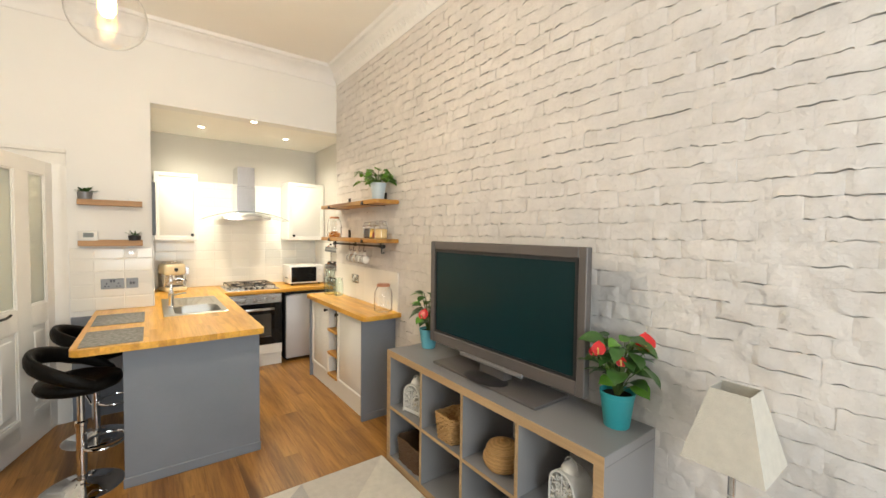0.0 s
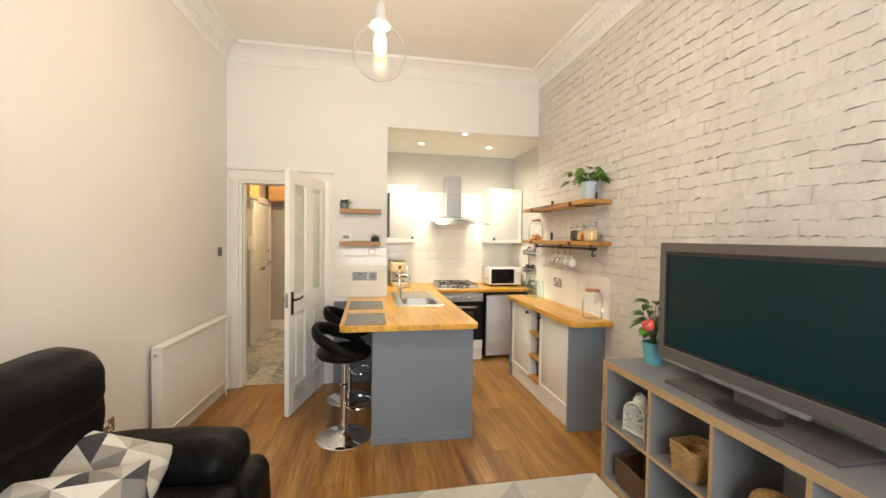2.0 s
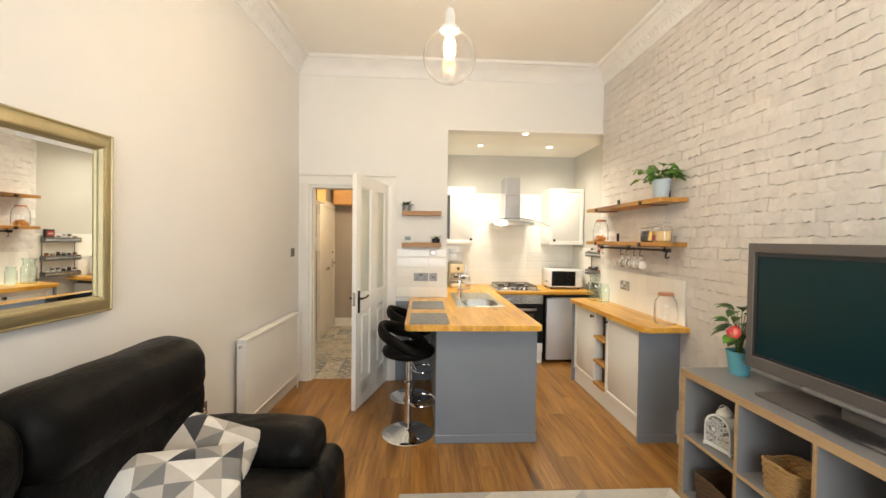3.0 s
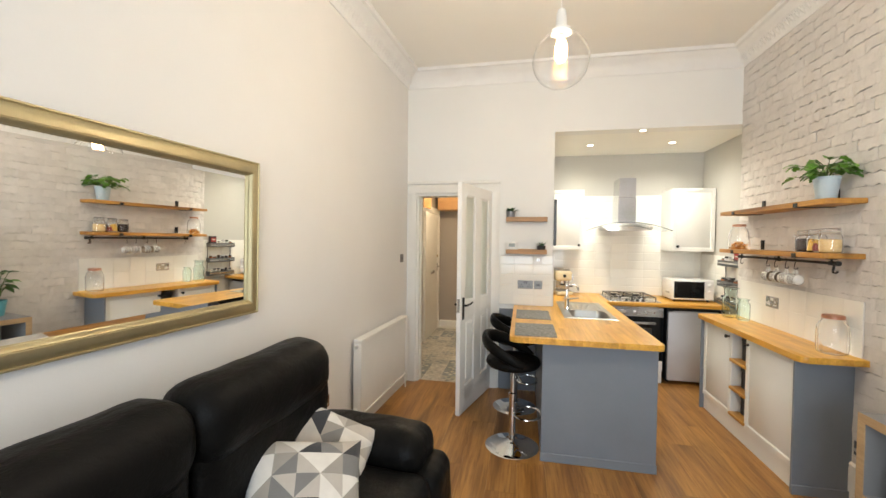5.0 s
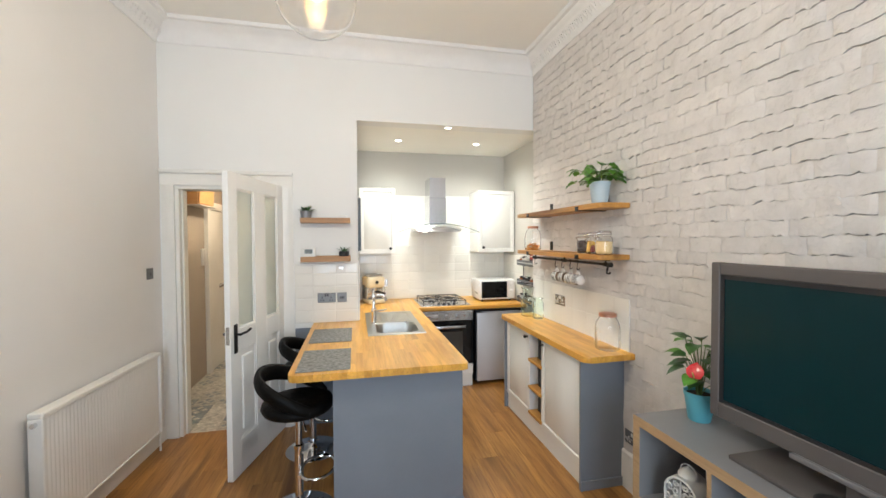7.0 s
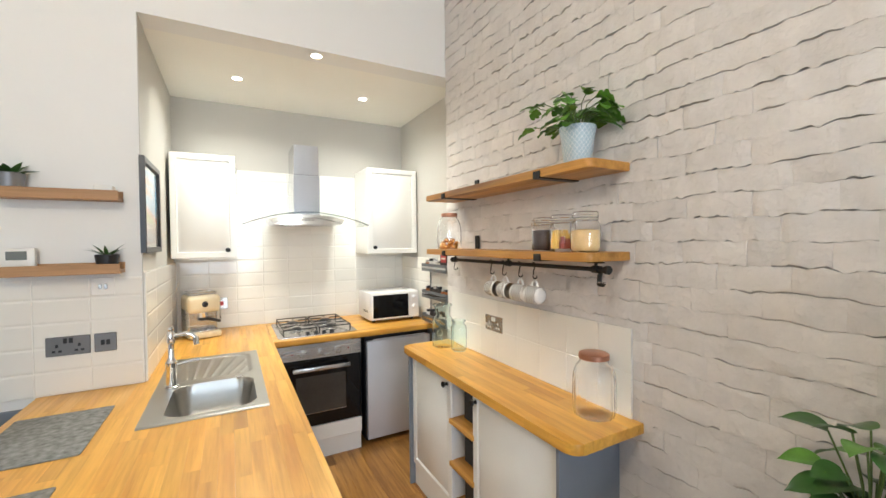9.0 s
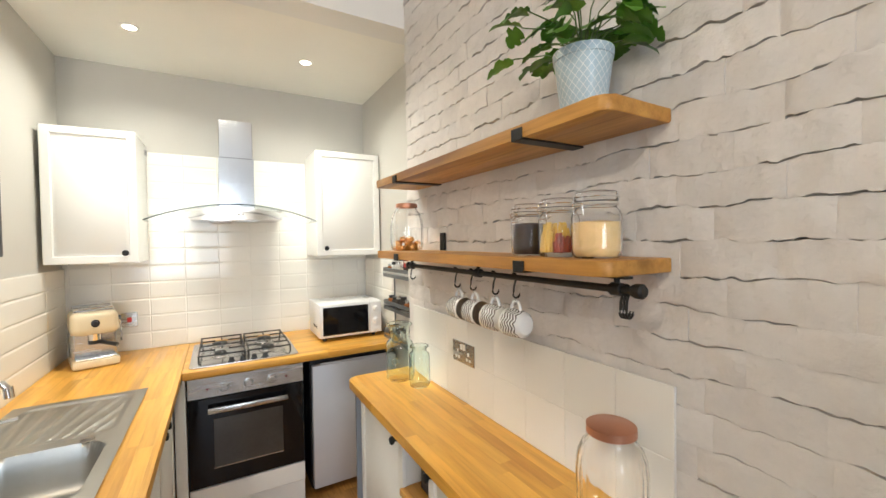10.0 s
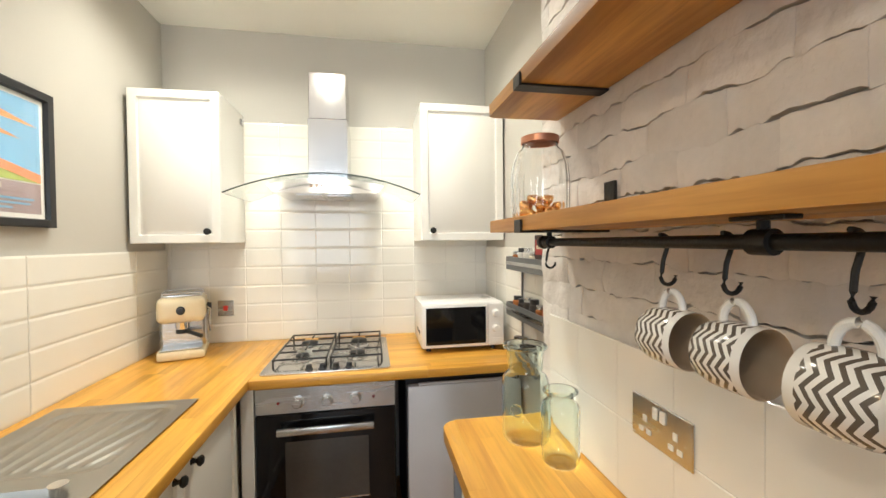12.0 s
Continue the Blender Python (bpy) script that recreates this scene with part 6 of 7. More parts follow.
def pot(bm, r0, r1, h):
    return lathe(bm, [(0, 0), (r0 * 0.95, 0), (r0, 0.004), (r1 * 0.97, h * 0.86), (r1, h * 0.87), (r1 * 1.02, h), (r1 * 0.96, h), (r1 * 0.92, h * 0.86), (0, h * 0.86)], 36)


def anthurium(x, y, z, r0, r1, h, colour, label, seed, leaves, spathes, size=1.0, lean=0.0, tall=1.0):
    a_ = thing("anthurium", label, "potted plant", Matrix.Translation((x, y, z)))
    part("pot", pot(B(), r0, r1, h), colour, a_, "turquoise glazed pot")
    part("soil", lathe(B(), [(0, h * 0.88), (r1 * 0.92, h * 0.868)], 24), SOIL, a_)
    rng = random.Random(seed)
    for k in range(leaves):
        ang = 2 * math.pi * k * 0.382 + rng.uniform(-0.3, 0.3)
        rad_, hh_ = rng.uniform(0.03, 0.105) * size, rng.uniform(0.06, 0.25) * tall
        if math.cos(ang) > 0:
            rad_ *= 0.55
        tip = Vector((rad_ * math.cos(ang), rad_ * math.sin(ang) + lean, h * 0.88 + hh_))
        st = tube(B(), [(0.008 * math.cos(ang), 0.008 * math.sin(ang), h * 0.86), (tip.x * 0.45, tip.y * 0.45, h * 0.86 + hh_ * 0.6), tip], 0.0022, 5)
        part("stem", st, STEM, a_)
        lf = B()
        leaf_blade(lf, tip, (math.cos(ang), math.sin(ang), rng.uniform(-0.3, 0.6)), rng.uniform(0.075, 0.125) * size, rng.uniform(0.055, 0.085) * size, droop=0.85, roll=rng.uniform(-0.5, 0.5))
        part("leaf", lf, rng.choice((LEAFG, LEAFG, LEAFG, LEAFB)), a_, smooth=60)
    for sx_, sy_, sz_, ln in spathes:
        st = tube(B(), [(0, 0, h * 0.86), (sx_ * 0.5, sy_ * 0.5, h + (sz_ - h) * 0.6), (sx_, sy_, sz_)], 0.0024, 5)
        part("flower_stem", st, STEM, a_)
        fb = B()
        leaf_blade(fb, (sx_, sy_, sz_), (0.25, 0.15, 0.80), ln, ln * 0.95, droop=0.7)
        f_ = part("spathe", fb, SPATHE, a_, "glossy red flower spathe", smooth=60)
        part("spadix", tube(B(), [(sx_ - 0.002, sy_, sz_ + 0.004), (sx_ - 0.022, sy_ - 0.01, sz_ + 0.032)], 0.0035, 6), finish("yellow_spadix", (0.6, 0.4, 0.12), 0.6), f_)
    return a_


AQUA = finish("turquoise_pot_glaze", (0.035, 0.33, 0.37), 0.4, var=0.05, bump=0.05)
PALEAQUA = finish("pale_blue_pot_glaze", (0.13, 0.40, 0.47), 0.4, var=0.05, bump=0.05)
anthurium(1.965, 0.655, SBH, 0.052, 0.07, 0.15, AQUA, "red-flowered anthurium in a turquoise pot on the sideboard", 4, 42, [(0.035, -0.095, 0.335, 0.085), (-0.15, 0.0, 0.33, 0.06), (-0.135, 0.03, 0.315, 0.045), (-0.085, -0.06, 0.285, 0.045)], 1.0, -0.02)
anthurium(1.955, 2.055, SBH, 0.048, 0.066, 0.135, PALEAQUA, "red-flowered anthurium in a pale blue pot beside the television", 12, 28, [(-0.095, -0.065, 0.225, 0.08)], 0.86, -0.01, 1.1)

# ivy-like plant on the upper shelf
sp = thing("shelf_plant", "leafy green plant in a patterned pale blue pot", "potted plant", Matrix.Translation((1.965, 2.86, 1.874)))
pm, pn, pl, pb = start_mat("pale_blue_lattice_glaze")
tc = pn.new("ShaderNodeTexCoord")
sep = pn.new("ShaderNodeSeparateXYZ")
pl.new(tc.outputs["Object"], sep.inputs[0])
ang = math_node(pn, pl, "MULTIPLY", math_node(pn, pl, "ARCTAN2", sep.outputs[1], sep.outputs[0]), 11 / math.pi)
zz_ = math_node(pn, pl, "MULTIPLY", sep.outputs[2], 46.0)
l1 = math_node(pn, pl, "LESS_THAN", math_node(pn, pl, "PINGPONG", math_node(pn, pl, "ADD", ang, zz_), 0.5), 0.055)
l2 = math_node(pn, pl, "LESS_THAN", math_node(pn, pl, "PINGPONG", math_node(pn, pl, "SUBTRACT", ang, zz_), 0.5), 0.055)
pl.new(mix_rgb(pn, pl, math_node(pn, pl, "MAXIMUM", l1, l2), (0.44, 0.56, 0.63), (0.76, 0.79, 0.80)), pb.inputs["Base Color"])
pb.inputs["Roughness"].default_value = 0.35
part("pot", pot(B(), 0.050, 0.068, 0.145), pm, sp)
part("soil", lathe(B(), [(0, 0.128), (0.062, 0.126)], 24), SOIL, sp)
rng = random.Random(31)
LEAFV = finish("fresh_ivy_leaf", (0.16, 0.34, 0.04), 0.42, var=0.35, scale=14, bump=0.15, bscale=60)
for k in range(36):
    ang_ = 2 * math.pi * k * 0.382 + rng.uniform(-0.4, 0.4)
    reach, hh_ = rng.uniform(0.03, 0.145), rng.uniform(0.02, 0.12)
    ex, ey = reach * math.cos(ang_), reach * math.sin(ang_) * 1.25
    ex, ey = min(ex, 0.08), max(ey, -0.085)
    tip = Vector((ex, ey, 0.135 + hh_))
    part("stem", tube(B(), [(ex * 0.1, ey * 0.1, 0.125), (ex * 0.5, ey * 0.5, 0.135 + hh_ * 0.8), tip], 0.0016, 5), STEM, sp)
    for q in range(2):
        lf = B()
        aa = ang_ + rng.uniform(-0.9, 0.9)
        leaf_blade(lf, tip - Vector((0, 0, 0.01 * q)), (math.cos(aa), math.sin(aa), rng.uniform(-0.2, 0.5)), rng.uniform(0.048, 0.09), rng.uniform(0.040, 0.062), "lobed", 1.0, rng.uniform(-0.6, 0.6), 20)
        part("leaf", lf, rng.choice((LEAFV, LEAFV, LEAFB)), sp, smooth=60)

# ---- small ledges on the white wall ----
for z, lab in ((1.79, "short oak picture ledge with a tiny plant"), (1.455, "short oak picture ledge with a thermostat")):
    led = thing("picture_ledge", lab, "shelf", Matrix.Translation((-0.09, YW - 0.001, z)), group="oak ledges")
    part("board", bx(B(), 0, 0.415, -0.095, 0, 0, 0.016, 0.002), SHELFX, led)
    part("front_lip", bx(B(), 0, 0.415, -0.107, -0.0955, 0, 0.045, 0.002), SHELFX, led)
    part("back_strip", bx(B(), 0, 0.415, -0.012, 0, 0.0165, 0.05, 0.002), SHELFX, led)


def tiny_plant(x, z, seed, colour, label, spiky, size):
    t_ = thing("small_plant", label, "potted plant", Matrix.Translation((x, YW - 0.055, z)) @ Matrix.Diagonal((1.0 + 0.25 * size, 1.0 + 0.25 * size, size, 1)))
    part("pot", lathe(B(), [(0, 0), (0.028, 0), (0.034, 0.05), (0.030, 0.052), (0.0, 0.046)], 20), colour, t_)
    rng = random.Random(seed)
    for k in range(16):
        a = 2 * math.pi * k * 0.382
        lf = B()
        leaf_blade(lf, (0.01 * math.cos(a), 0.01 * math.sin(a), 0.046), (math.cos(a), math.sin(a), rng.uniform(0.3, 1.6)), rng.uniform(0.035, 0.06), 0.012 if spiky else 0.022, droop=0.5, n=5)
        part("leaf", lf, LEAFG, t_, smooth=60)


tiny_plant(-0.045, 1.806, 1, finish("grey_pot", (0.22, 0.22, 0.23), 0.4, 0.4), "tiny dark plant in a metal pot on a ledge", False, 1.75)
tiny_plant(0.27, 1.471, 2, BLACKP, "tiny green succulent in a dark pot on a ledge", True, 1.4)
th = thing("thermostat", "small white digital thermostat on an oak ledge", "thermostat", Matrix.Translation((-0.03, YW - 0.055, 1.471)))
part("case", bx(B(), -0.06, 0.06, -0.013, 0.013, 0, 0.105, 0.004, 2), GLOSS, th)
part("display", bx(B(), -0.03, 0.035, -0.0145, -0.0125, 0.055, 0.092), finish("lcd_grey", (0.16, 0.17, 0.15), 0.25), th, "grey display")
wb = thing("tea_light_box", "small white box standing on an oak ledge", "box", Matrix.Translation((0.265, YW - 0.05, 1.806)))
part("case", bx(B(), -0.035, 0.035, -0.02, 0.02, 0, 0.055, 0.004), GLOSS, wb)

# ---- things in and beside the sideboard ----
LANT = finish("white_painted_metal", (0.76, 0.75, 0.72), 0.5, var=0.05, bump=0.1)


def lantern(x, y, z, turn, label):
    """An arch-shaped tin lantern: pierced front and back plates, a bent sheet over them, a domed cap and a ring."""
    l_ = thing("lantern", label, "lantern", Matrix.Translation((x, y, z)) @ Matrix.Rotation(radians(turn), 4, "Z"), group="white lanterns")
    W2, D2, HS = 0.076, 0.052, 0.118
    part("base", bx(B(), -D2 - 0.006, D2 + 0.006, -W2 - 0.006, W2 + 0.006, 0.006, 0.018, 0.003), LANT, l_)
    for fx in (-D2, D2):
        for fy in (-W2, W2):
            part("foot", rod(B(), (fx, fy, 0), (fx, fy, 0.0065), 0.007, seg=10), LANT, l_)
    part("candle", rod(B(), (0, 0, 0.018), (0, 0, 0.075), 0.026, seg=20), finish("ivory_wax", (0.7, 0.64, 0.5), 0.5), l_, "ivory pillar candle")
    arch = [(-W2, 0.018)] + [(-W2 * math.cos(math.pi * i / 20), HS + W2 * math.sin(math.pi * i / 20)) for i in range(21)] + [(W2, 0.018)]
    sheet = B()
    vs4 = [[sheet.verts.new((fx, p[0] * k, 0.018 + (p[1] - 0.018) * k)) for p in arch] for fx, k in ((-D2, 1), (D2, 1), (D2, 0.97), (-D2, 0.97))]
    for i in range(len(arch) - 1):
        for q in range(4):
            u, v = vs4[q], vs4[(q + 1) % 4]
            sheet.faces.new((u[i], u[i + 1], v[i + 1], v[i]))
    part("curved_sheet", sheet, LANT, l_, "bent tin sheet", smooth=40)
    for fx in (-D2, D2):
        pnl = tube(B(), [(fx, p[0] * 0.95, 0.018 + (p[1] - 0.018) * 0.97) for p in arch], 0.006, 6)
        rod(pnl, (fx, -W2 * 0.95, 0.022), (fx, W2 * 0.95, 0.022), 0.006, seg=6)
        for cy in (-1, 1):
            for cx, cz, r, a0 in ((0.020, 0.045, 0.018, 0.0), (0.053, 0.052, 0.016, 2.0), (0.022, 0.085, 0.019, 1.0), (0.055, 0.092, 0.016, 3.1), (0.020, 0.125, 0.018, 4.0), (0.050, 0.130, 0.016, 0.7), (0.024, 0.160, 0.015, 2.6)):
                curl = [(fx, cy * (cx + r * (1 - 0.055 * i) * math.cos(a0 + 0.5 * i)), cz + r * (1 - 0.055 * i) * math.sin(a0 + 0.5 * i)) for i in range(15)]
                tube(pnl, curl, 0.0042, 6)
        rod(pnl, (fx, 0, 0.02), (fx, 0, HS + W2 * 0.9), 0.0035, seg=6)
        part("pierced_plate", pnl, LANT, l_, "pierced scrollwork plate")
    zc = HS + W2
    part("cap", lathe(B(), [(0.040, zc - 0.012), (0.042, zc + 0.002), (0.036, zc + 0.014), (0.024, zc + 0.026), (0.010, zc + 0.033), (0.006, zc + 0.040), (0, zc + 0.042)], 24), LANT, l_, "small domed cap", smooth=50)
    part("ring", tube(B(), [(0, 0.037 * math.cos(a), zc + 0.012 + 0.034 * math.sin(a)) for a in [math.pi * i / 16 for i in range(17)]], 0.0028, 6), LANT, l_)
    return l_


lantern(1.80, BAYS[3] + 0.01, midz + t2 / 2, 12, "white pierced-metal lantern on a grey shelf")
lantern(1.81, BAYS[0] - 0.01, midz + t2 / 2, -10, "white pierced-metal lantern in the end shelf bay")


def wicker(name, c1):
    m, n, l, b = start_mat(name)
    v = coords(n, l)
    w1 = n.new("ShaderNodeTexWave")
    w1.wave_type, w1.bands_direction = "BANDS", "Z"
    w1.inputs["Scale"].default_value, w1.inputs["Distortion"].default_value, w1.inputs["Detail"].default_value = 46.0, 4.5, 3.0
    l.new(v, w1.inputs["Vector"])
    ns = noise_tex(n, l, v, 90, 3)
    c = mix_rgb(n, l, w1.outputs["Fac"], scaled(c1, 0.68), c1)
    l.new(mix_rgb(n, l, math_node(n, l, "MULTIPLY", ns, 0.5), c, scaled(c1, 0.35)), b.inputs["Base Color"])
    bp = n.new("ShaderNodeBump")
    bp.inputs["Strength"].default_value, bp.inputs["Distance"].default_value = 0.6, 0.003
    l.new(w1.outputs["Fac"], bp.inputs["Height"])
    l.new(bp.outputs[0], b.inputs["Normal"])
    b.inputs["Roughness"].default_value = 0.7
    return m


WICK1, WICK2 = wicker("honey_wicker", (0.60, 0.35, 0.13)), wicker("dark_wicker", (0.16, 0.085, 0.04))


def weave_ring(bm, outline, z, phase, r, swing):
    """One strand of a basket, going in and out between its stakes."""
    pts = []
    for q, (px, py) in enumerate(outline):
        k = 1 + swing * (1 if (q // 2 + phase) % 2 else -1) / max(math.hypot(px, py), 0.02)
        pts.append((px * k, py * k, z + 0.0012 * math.sin(q * 1.7 + phase)))
    tube(bm, pts, r, 6, loop=True)


def even_outline(w, d, n):
    """Points at even steps round a rectangle with round corners."""
    ring = rounded(-w / 2, w / 2, -d / 2, d / 2, (0.035,) * 4, 6)
    ring = ring + ring[:1]
    cum = [0.0]
    for p, q in zip(ring, ring[1:]):
        cum.append(cum[-1] + math.dist(p, q))
    out, k = [], 0
    for i in range(n):
        at = cum[-1] * i / n
        while cum[k + 1] < at:
            k += 1
        f = (at - cum[k]) / max(cum[k + 1] - cum[k], 1e-6)
        out.append(tuple(ring[k][j] + (ring[k + 1][j] - ring[k][j]) * f for j in (0, 1)))
    return out


def basket(x, y, z, w, d, h, mat, label, flare=1.12, strands=11):
    k = thing("basket", label, "basket", Matrix.Translation((x, y, z)))
    outline = even_outline(w, d, 56)
    for i in range(strands):
        f, strand = 1 + (flare - 1) * i / strands, B()
        weave_ring(strand, [(px * f, py * f) for px, py in outline], h * (i + 0.5) / strands, i, 0.55 * h / strands, 0.0028)
        part("strand", strand, mat, k, smooth=60)
    liner = B()
    lo = [liner.verts.new((px * 0.95, py * 0.95, 0.002)) for px, py in outline]
    hi = [liner.verts.new((px * 0.95 * flare, py * 0.95 * flare, h * 0.98)) for px, py in outline]
    for q in range(56):
        liner.faces.new((lo[q], lo[(q + 1) % 56], hi[(q + 1) % 56], hi[q]))
    liner.faces.new(lo)
    part("inner_wall", liner, mat, k)
    for q in range(0, 56, 4):
        px, py = outline[q]
        part("stake", rod(B(), (px * 0.985, py * 0.985, 0.004), (px * 0.985 * flare, py * 0.985 * flare, h), 0.0032, seg=6), mat, k)
    for dz, sw in ((0.0, 0.004), (0.006, -0.004)):
        rim = B()
        weave_ring(rim, [(px * flare, py * flare) for px, py in outline], h + dz + 0.003, 0 if sw > 0 else 1, 0.0062, 0.003)
        for v in rim.verts:
            v.co.z += 0.012 * math.cos(2 * math.atan2(v.co.y, v.co.x)) * (0.6 if strands > 8 else 0.2)
        part("rim", rim, mat, k, "plaited rim", smooth=60)
    return k


basket(1.79, BAYS[2] - 0.01, midz + t2 / 2, 0.145, 0.15, 0.135, WICK1, "honey-coloured woven basket on a grey shelf", 1.16, 9)
basket(1.83, BAYS[3] - 0.01, 0.0515, 0.22, 0.26, 0.15, WICK2, "dark brown wicker basket in the bottom shelf bay", 1.08, 13)
rb_ = thing("lidded_basket", "round honey-coloured woven basket with a lid", "basket", Matrix.Translation((1.805, BAYS[1] + 0.0, midz + t2 / 2)) @ Matrix.Diagonal((0.86, 0.86, 0.86, 1)))
coil = [(0.0, 0.0), (0.07, 0.0)]
for k in range(1, 12):
    coil += [(0.074 + 0.036 * math.sin(math.pi * (k - 0.35) / 13), 0.0105 * (k - 0.35)), (0.078 + 0.038 * math.sin(math.pi * k / 13), 0.0105 * k), (0.074 + 0.036 * math.sin(math.pi * (k + 0.35) / 13), 0.0105 * (k + 0.35))]
part("woven_body", lathe(B(), coil + [(0.07, 0.119), (0, 0.119)], 40), WICK1, rb_, "coiled strands", smooth=60)
part("lid", lathe(B(), [(0.092, 0.118), (0.098, 0.126), (0.084, 0.148), (0.04, 0.162), (0.012, 0.166), (0.014, 0.178), (0, 0.182)], 36), WICK1, rb_, "domed woven lid", smooth=60)

# lamp beside the sideboard; lower pole and base are unseen, added to reach the floor
LINEN = finish("white_linen_shade", (0.56, 0.53, 0.46), 0.9, var=0.06, scale=30, bump=0.7, bscale=220)
flp = thing("shade_lamp", "lamp with a tapered square linen shade on an added floor pole, switched off", "lamp", Matrix.Translation((1.885, 0.215, 0)))
shd = B()
for r0, r1, z0, z1 in ((0.160, 0.078, 0.870, 1.105),):
    a0 = [shd.verts.new((r0 * math.cos(radians(45 + 90 * k)), r0 * math.sin(radians(45 + 90 * k)), z0)) for k in range(4)]
    a1 = [shd.verts.new((r1 * math.cos(radians(45 + 90 * k)), r1 * math.sin(radians(45 + 90 * k)), z1)) for k in range(4)]
    for k in range(4):
        shd.faces.new((a0[k], a0[(k + 1) % 4], a1[(k + 1) % 4], a1[k]))
so = part("shade", shd, LINEN, flp, "tapered square white linen shade", smooth=0)
md = so.modifiers.new("thick", "SOLIDIFY")
md.thickness = 0.003
part("pole", rod(B(), (0, 0, 0.03), (0, 0, 0.93), 0.011, seg=14), STEEL, flp)
part("shade_carrier", rod(rod(B(), (-0.07, -0.07, 0.93), (0.07, 0.07, 0.93), 0.003, seg=8), (-0.07, 0.07, 0.93), (0.07, -0.07, 0.93), 0.003, seg=8), STEEL, flp)
part("bulb", lathe(B(), [(0, 0.93), (0.014, 0.935), (0.016, 0.96), (0.03, 0.995), (0.027, 1.02), (0, 1.035)], 20), GLOSS, flp)
part("base", lathe(B(), [(0, 0.034), (0.02, 0.032), (0.11, 0.018), (0.12, 0.008), (0, 0.008)], 32), STEEL, flp)

# ---- floor planks, bricks and tiles ----
structure_floor = structure("floor", bx(B(), XL - 0.45, KX1 + T, YB - T, KY + T, -0.1, 0.0), finish("dark_underlay", (0.06, 0.035, 0.02), 0.8), "warm oak laminate plank floor", "floor")
PW, PL = 0.192, 1.285
PLANKS = {}


def plank_mesh(w, length):
    key = (round(w, 3), round(length, 3))
    if key not in PLANKS:
        PLANKS[key] = as_mesh("plank", bx(B(), 0.0001, w - 0.0001, 0.0001, length - 0.0001, 0, 0.008, 0.0005), FLOORW)
    return PLANKS[key]


rp = random.Random(4)
x, row = XL - 0.26, 0
while x < KX1 - 0.01:
    w = min(PW, KX1 - x)
    y, end = YB, (KY if x + w > KX0 + 0.02 else YW + 0.05)
    step = PL * ((row * 0.37) % 1.0 * 0.75 + 0.25)
    while y < end - 0.01:
        ln = min(step, end - y)
        part("plank", plank_mesh(w, ln), None, structure_floor, m=Matrix.Translation((x, y, 0)))
        y, step = y + ln, PL
    x, row = x + w, row + 1

# hallway floor: square patterned tiles
hall_floor = structure("floor_hall", bx(B(), HX, 0.15, YW + 0.05, HY, -0.08, 0.0), GROUT, "patterned grey and beige vinyl-tile hallway floor", "floor")
HT = []
for i, c in enumerate(((0.50, 0.49, 0.45), (0.27, 0.31, 0.34), (0.62, 0.60, 0.54))):
    HT.append(finish("patterned_tile", c, 0.45, var=0.35, scale=26, bump=0.02, rnd=0.1, shift=True))
hm = [as_mesh("tile", slab(B(), [(0.002, 0.002), (0.198, 0.002), (0.198, 0.198), (0.002, 0.198)], 0, 0.004), mt) for mt in HT]
for mt, mesh in zip(HT, hm):
    mesh.materials.append(HT[(HT.index(mt) + 1) % 3])
    b_ = bmesh.new()
    b_.from_mesh(mesh)
    for k in range(4):
        a = radians(90 * k)
        c, s = math.cos(a), math.sin(a)
        vs = [b_.verts.new((0.1 + c * u - s * v, 0.1 + s * u + c * v, 0.0046)) for u, v in ((0.015, 0.0), (0.05, -0.03), (0.085, 0.0), (0.05, 0.03))]
        fc = b_.faces.new(vs)
        fc.material_index = 1
    b_.to_mesh(mesh)
    b_.free()
rp = random.Random(11)
for i in range(int((0.15 - HX) / 0.2)):
    for j in range(int((HY - YW - 0.05) / 0.2)):
        part("tile", rp.choice(hm), None, hall_floor, m=Matrix.Translation((HX + 0.2 * i, YW + 0.05 + 0.2 * j, 0)))


# painted bricks: courses with uneven, worn faces; the lower edge of each stands proud of the joint
BH, BL, BZ = 0.0735, 0.186, 0.0315


def joint(y, row):
    """Height of the bed joint below a course: uneven, as laid by hand."""
    return BZ + row * BH + 0.009 * noise.noise(Vector((y * 7.0, row * 7.31, 1.7))) + 0.0075 * noise.noise(Vector((y * 25, row * 3.9, 5.1))) + 0.004 * noise.noise(Vector((y * 60, row * 2.9, 3.1))) if row else 0.0


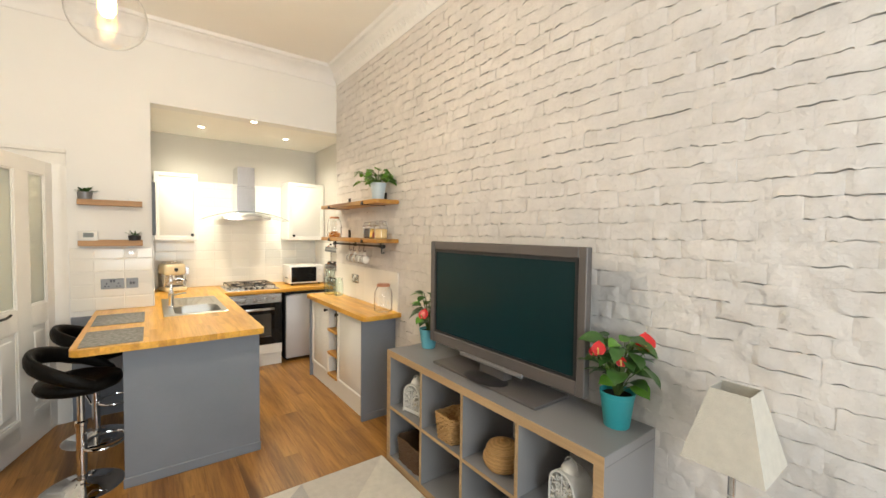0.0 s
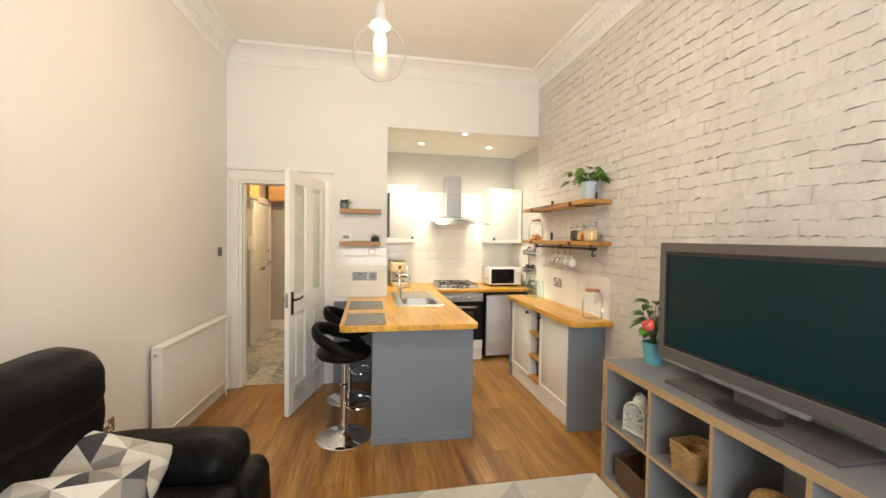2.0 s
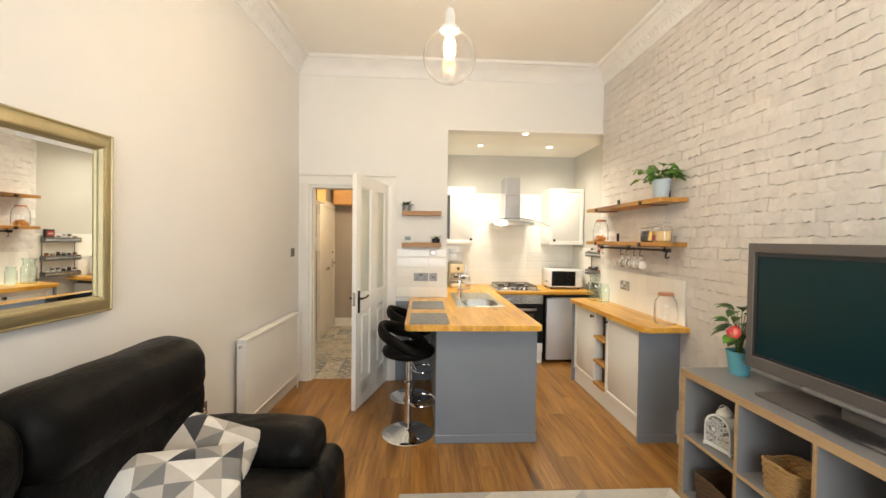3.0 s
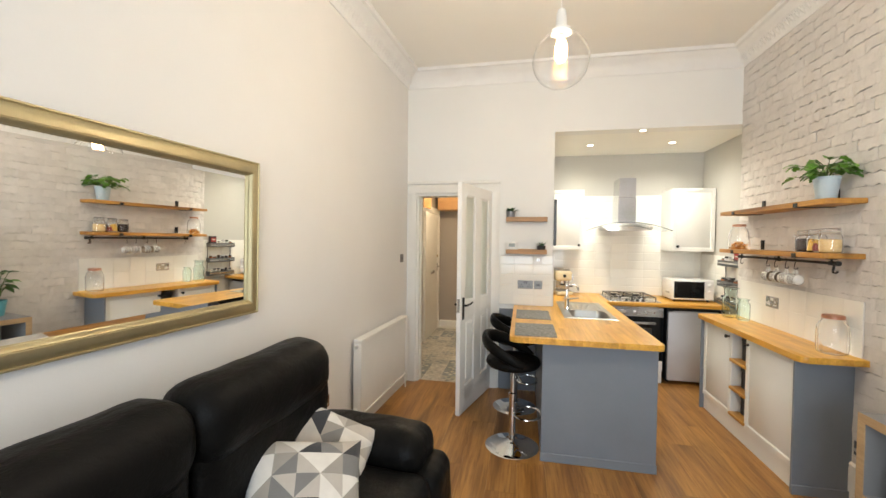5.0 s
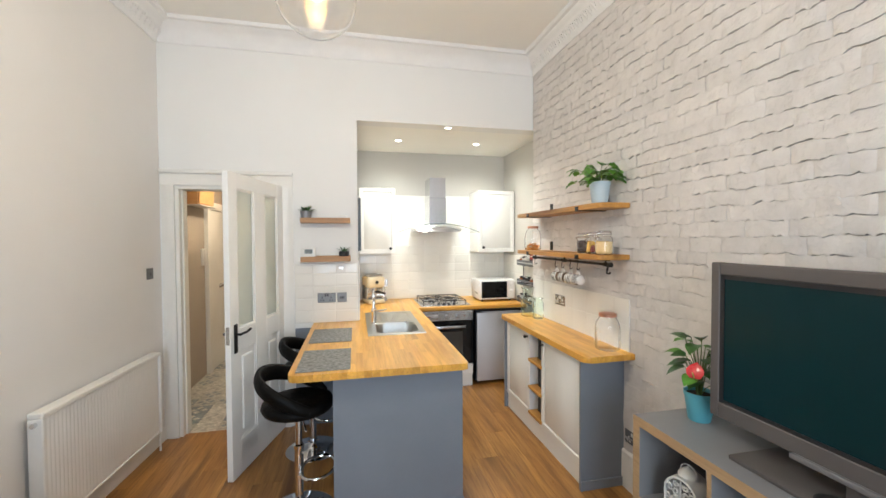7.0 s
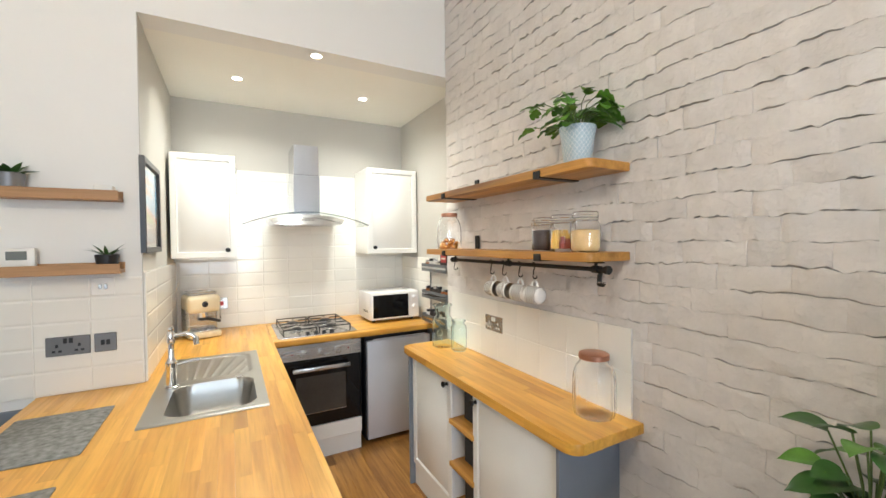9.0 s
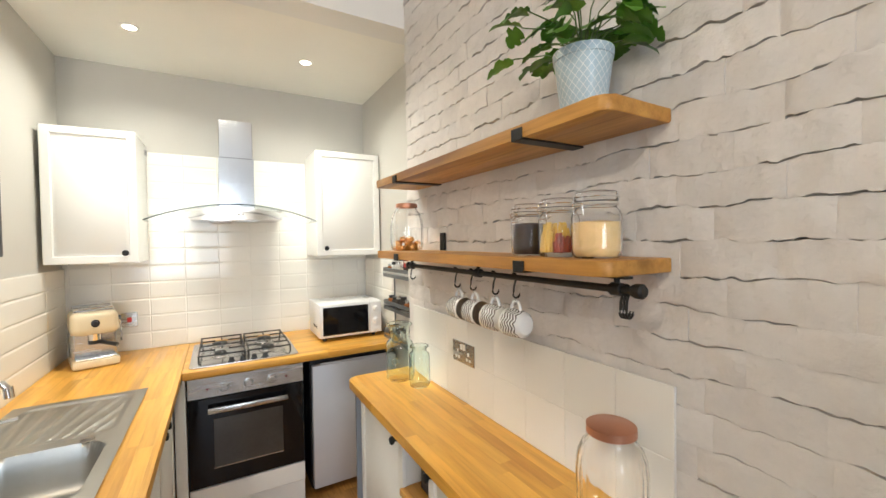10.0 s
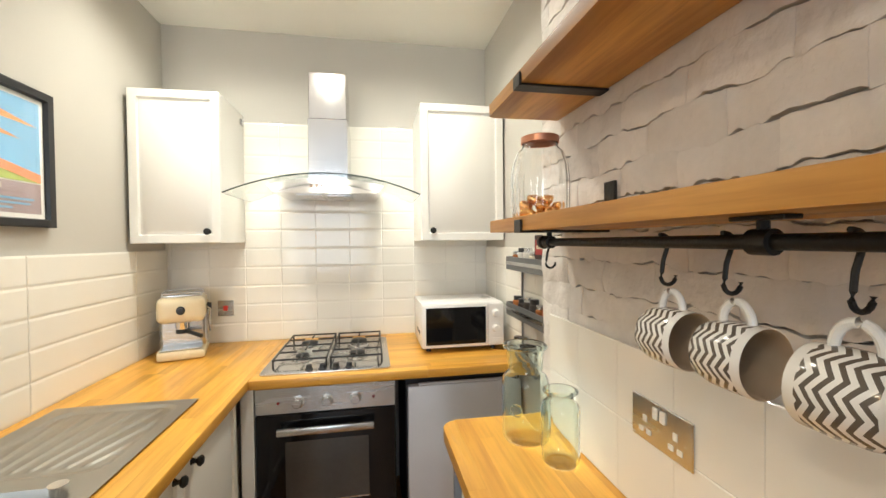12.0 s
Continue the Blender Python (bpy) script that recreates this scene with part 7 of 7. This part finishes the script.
def brick_shape(bm, y0, y1, row, rng, x=XB, at=(0, 0, 0), top_limit=ZC - 0.16):
    """One painted brick between two wavy joints. Under part of its length the bed joint stands open, elsewhere thick paint closes it."""
    ny = max(4, int((y1 - y0) / 0.0075))
    vs_ = (0.0, 0.07, 0.22, 0.5, 0.78, 0.93, 1.0)
    tip, end0, end1 = rng.uniform(-0.0012, 0.0016), rng.choice((0.0004, 0.0012, 0.002, 0.0034)), rng.choice((0.0004, 0.0012, 0.002, 0.0034))
    wide = rng.uniform(0.0026, 0.0058) if rng.random() < 0.92 else 0.0
    u0, u1 = rng.uniform(-0.2, 0.18), rng.uniform(0.78, 1.2)
    g = []
    for j, v in enumerate(vs_):
        line = []
        for i in range(ny + 1):
            u = i / ny
            yy = y0 + (y1 - y0) * u
            ends = min(max((u - u0) / 0.12, 0.0), 1.0) * min(max((u1 - u) / 0.12, 0.0), 1.0)
            open_ = wide * ends * min(1.15, max(0.0, 0.72 + 1.5 * noise.noise(Vector((yy * 15, row * 5.3, 2.2))) + 1.6 * noise.noise(Vector((yy * 52, row * 7.7, 8.2))))) if row else 0.0
            zb, zt = joint(yy, row) + open_, min(joint(yy, row + 1), top_limit)
            zz = zb + (zt - zb) * v
            out = 0.003 + 0.0050 * noise.noise(Vector((yy * 9, zz * 12, 0.4))) + 0.0040 * noise.noise(Vector((yy * 22, zz * 27, 7.4)))
            out += tip * math.sin(math.pi * u) ** 0.5 + 0.0012 * math.sin(math.pi * v)
            out += 0.42 * open_ * (1.0, 1.0, 0.4, 0.0, 0.0, 0.0, 0.0)[j] - (0.0, 0.0, 0.0, 0.0, 0.0, 0.0002, 0.0007)[j]
            if i == 0:
                out -= end0
            elif i == ny:
                out -= end1
            elif i in (1, ny - 1):
                out -= 0.7 * (end0 if i == 1 else end1)
            elif i in (2, ny - 2):
                out -= 0.25 * (end0 if i == 2 else end1)
            line.append(bm.verts.new((x - out - at[0], yy - at[1], zz - at[2])))
        g.append(line)
    nz = len(vs_) - 1
    for j in range(nz):
        for i in range(ny):
            bm.faces.new((g[j][i], g[j][i + 1], g[j + 1][i + 1], g[j + 1][i]))
    rim = [g[0][i] for i in range(ny + 1)] + [g[j][ny] for j in range(1, nz + 1)] + [g[nz][i] for i in range(ny - 1, -1, -1)] + [g[j][0] for j in range(nz - 1, 0, -1)]
    back = [bm.verts.new((x + 0.012 - at[0], v.co.y, v.co.z)) for v in rim]
    n = len(rim)
    for i in range(n):
        bm.faces.new((rim[i], rim[(i + 1) % n], back[(i + 1) % n], back[i]))


rb = random.Random(21)
rest, count = B(), 0
row = 0
while BZ + row * BH < ZC - 0.18:
    y = YW - 0.001
    step = (0.02 if row % 2 else 0.113) + rb.uniform(-0.025, 0.025) + 0.04
    while y > YB + 0.03:
        y1, y0 = y, max(y - step, YB)
        if 0.95 < row * BH < 2.35 and 1.75 < y0 and count < 300:
            b_ = B()
            brick_shape(b_, y0 - 0.0002, y1 + 0.0002, row, rb, XB, (XB, y0, row * BH))
            part("brick", as_mesh("brick", b_, BRICKP, 42), None, wall_e, m=Matrix.Translation((XB, y0, row * BH)))
            count += 1
        elif y1 - y0 > 0.02:
            brick_shape(rest, y0 - 0.0002, y1 + 0.0002, row, rb)
        y, step = y0, BL * rb.choice((1.0, 1.0, 1.0, 0.95, 1.05, 1.0))
    row += 1
tagged(part("brickwork", rest, BRICKP, wall_e, smooth=42), "rows of white painted bricks", kind="stuff")

# bevelled white tiles, stacked
TH, TWD = 0.1083, 0.197
TILES = {}


def tile_mesh(w, h, flat=False):
    key = (round(w, 3), round(h, 3), flat)
    if key not in TILES:
        bm = B()
        g, bv = 0.0004 if flat else 0.0005, 0.0 if flat else 0.009
        lo = [bm.verts.new(p) for p in ((g, 0, g), (w - g, 0, g), (w - g, 0, h - g), (g, 0, h - g))]
        e = min(bv, 0.3 * w, 0.3 * h) if bv else 0.002
        dpt = 0.0066 if bv else 0.006
        md = [bm.verts.new((v.co.x, -0.0046 if bv else -0.0045, v.co.z)) for v in lo]
        s_ = 0.35 * e
        hi = [bm.verts.new(p) for p in ((g + s_, -dpt, g + e), (w - g - s_, -dpt, g + e), (w - g - s_, -dpt, h - g - e), (g + s_, -dpt, h - g - e))]
        for a, b in ((lo, md), (md, hi)):
            for i in range(4):
                bm.faces.new((a[i], a[(i + 1) % 4], b[(i + 1) % 4], b[i]))
        bm.faces.new(hi)
        TILES[key] = as_mesh("tile", bm, TILE, 12)
    return TILES[key]


def tiled(name, label, origin, turn, width, z0, z1, tw, th, start=0.0, flat=False, skip=()):
    """Tiles from the left end of a wall; turn: degrees by which the wall's face is turned from -y."""
    base = structure(name, bx(B(), 0, width, -0.0058, 0.0, z0 + 0.001, z1 - 0.001), GROUT, label, "wall tiles")
    base.matrix_basis = Matrix.Translation(origin) @ Matrix.Rotation(radians(turn), 4, "Z")
    z = z0
    while z < z1 - 0.012:
        h = min(th, z1 - z)
        xx = 0.0
        first = start if start else tw
        while xx < width - 0.008:
            w = min(first, width - xx)
            if not any(a < xx + w / 2 < b and c < z + h / 2 < d for a, b, c, d in skip):
                part("tile", tile_mesh(w, h, flat), None, base, m=Matrix.Translation((xx, -0.002, z)))
            xx, first = xx + w, tw
        z += h
    return base


tiled("wall_tiles_back", "bevelled glossy white tiles behind the hob", (KX0, KY - 0.001, 0), 0, KX1 - KX0, WT, 2.185, TWD, TH, start=0.028)
tiled("wall_tiles_left", "bevelled glossy white tiles beside the sink", (KX0 + 0.0045, YW + 0.002, 0), 90, KY - YW - 0.015, WT, 1.45, 0.62, TH, start=0.30)
tiled("wall_tiles_bar", "bevelled glossy white tiles over the breakfast bar", (-0.152, YW - 0.001, 0), 0, KX0 + 0.150, WT, 1.435, TWD, TH, start=0.148)
tiled("wall_tiles_unit", "large plain white tiles over the narrow worktop", (XB - 0.010, 4.07, 0), -90, 4.07 - 2.715, WT, 1.252, 0.172, 0.172, flat=True)
tiled("wall_tiles_right", "bevelled glossy white tiles behind the spice rack", (KX1 - 0.001, KY - 0.015, 0), -90, KY - 0.015 - YW - 0.01, WT, 1.45, TWD, TH, start=0.2)
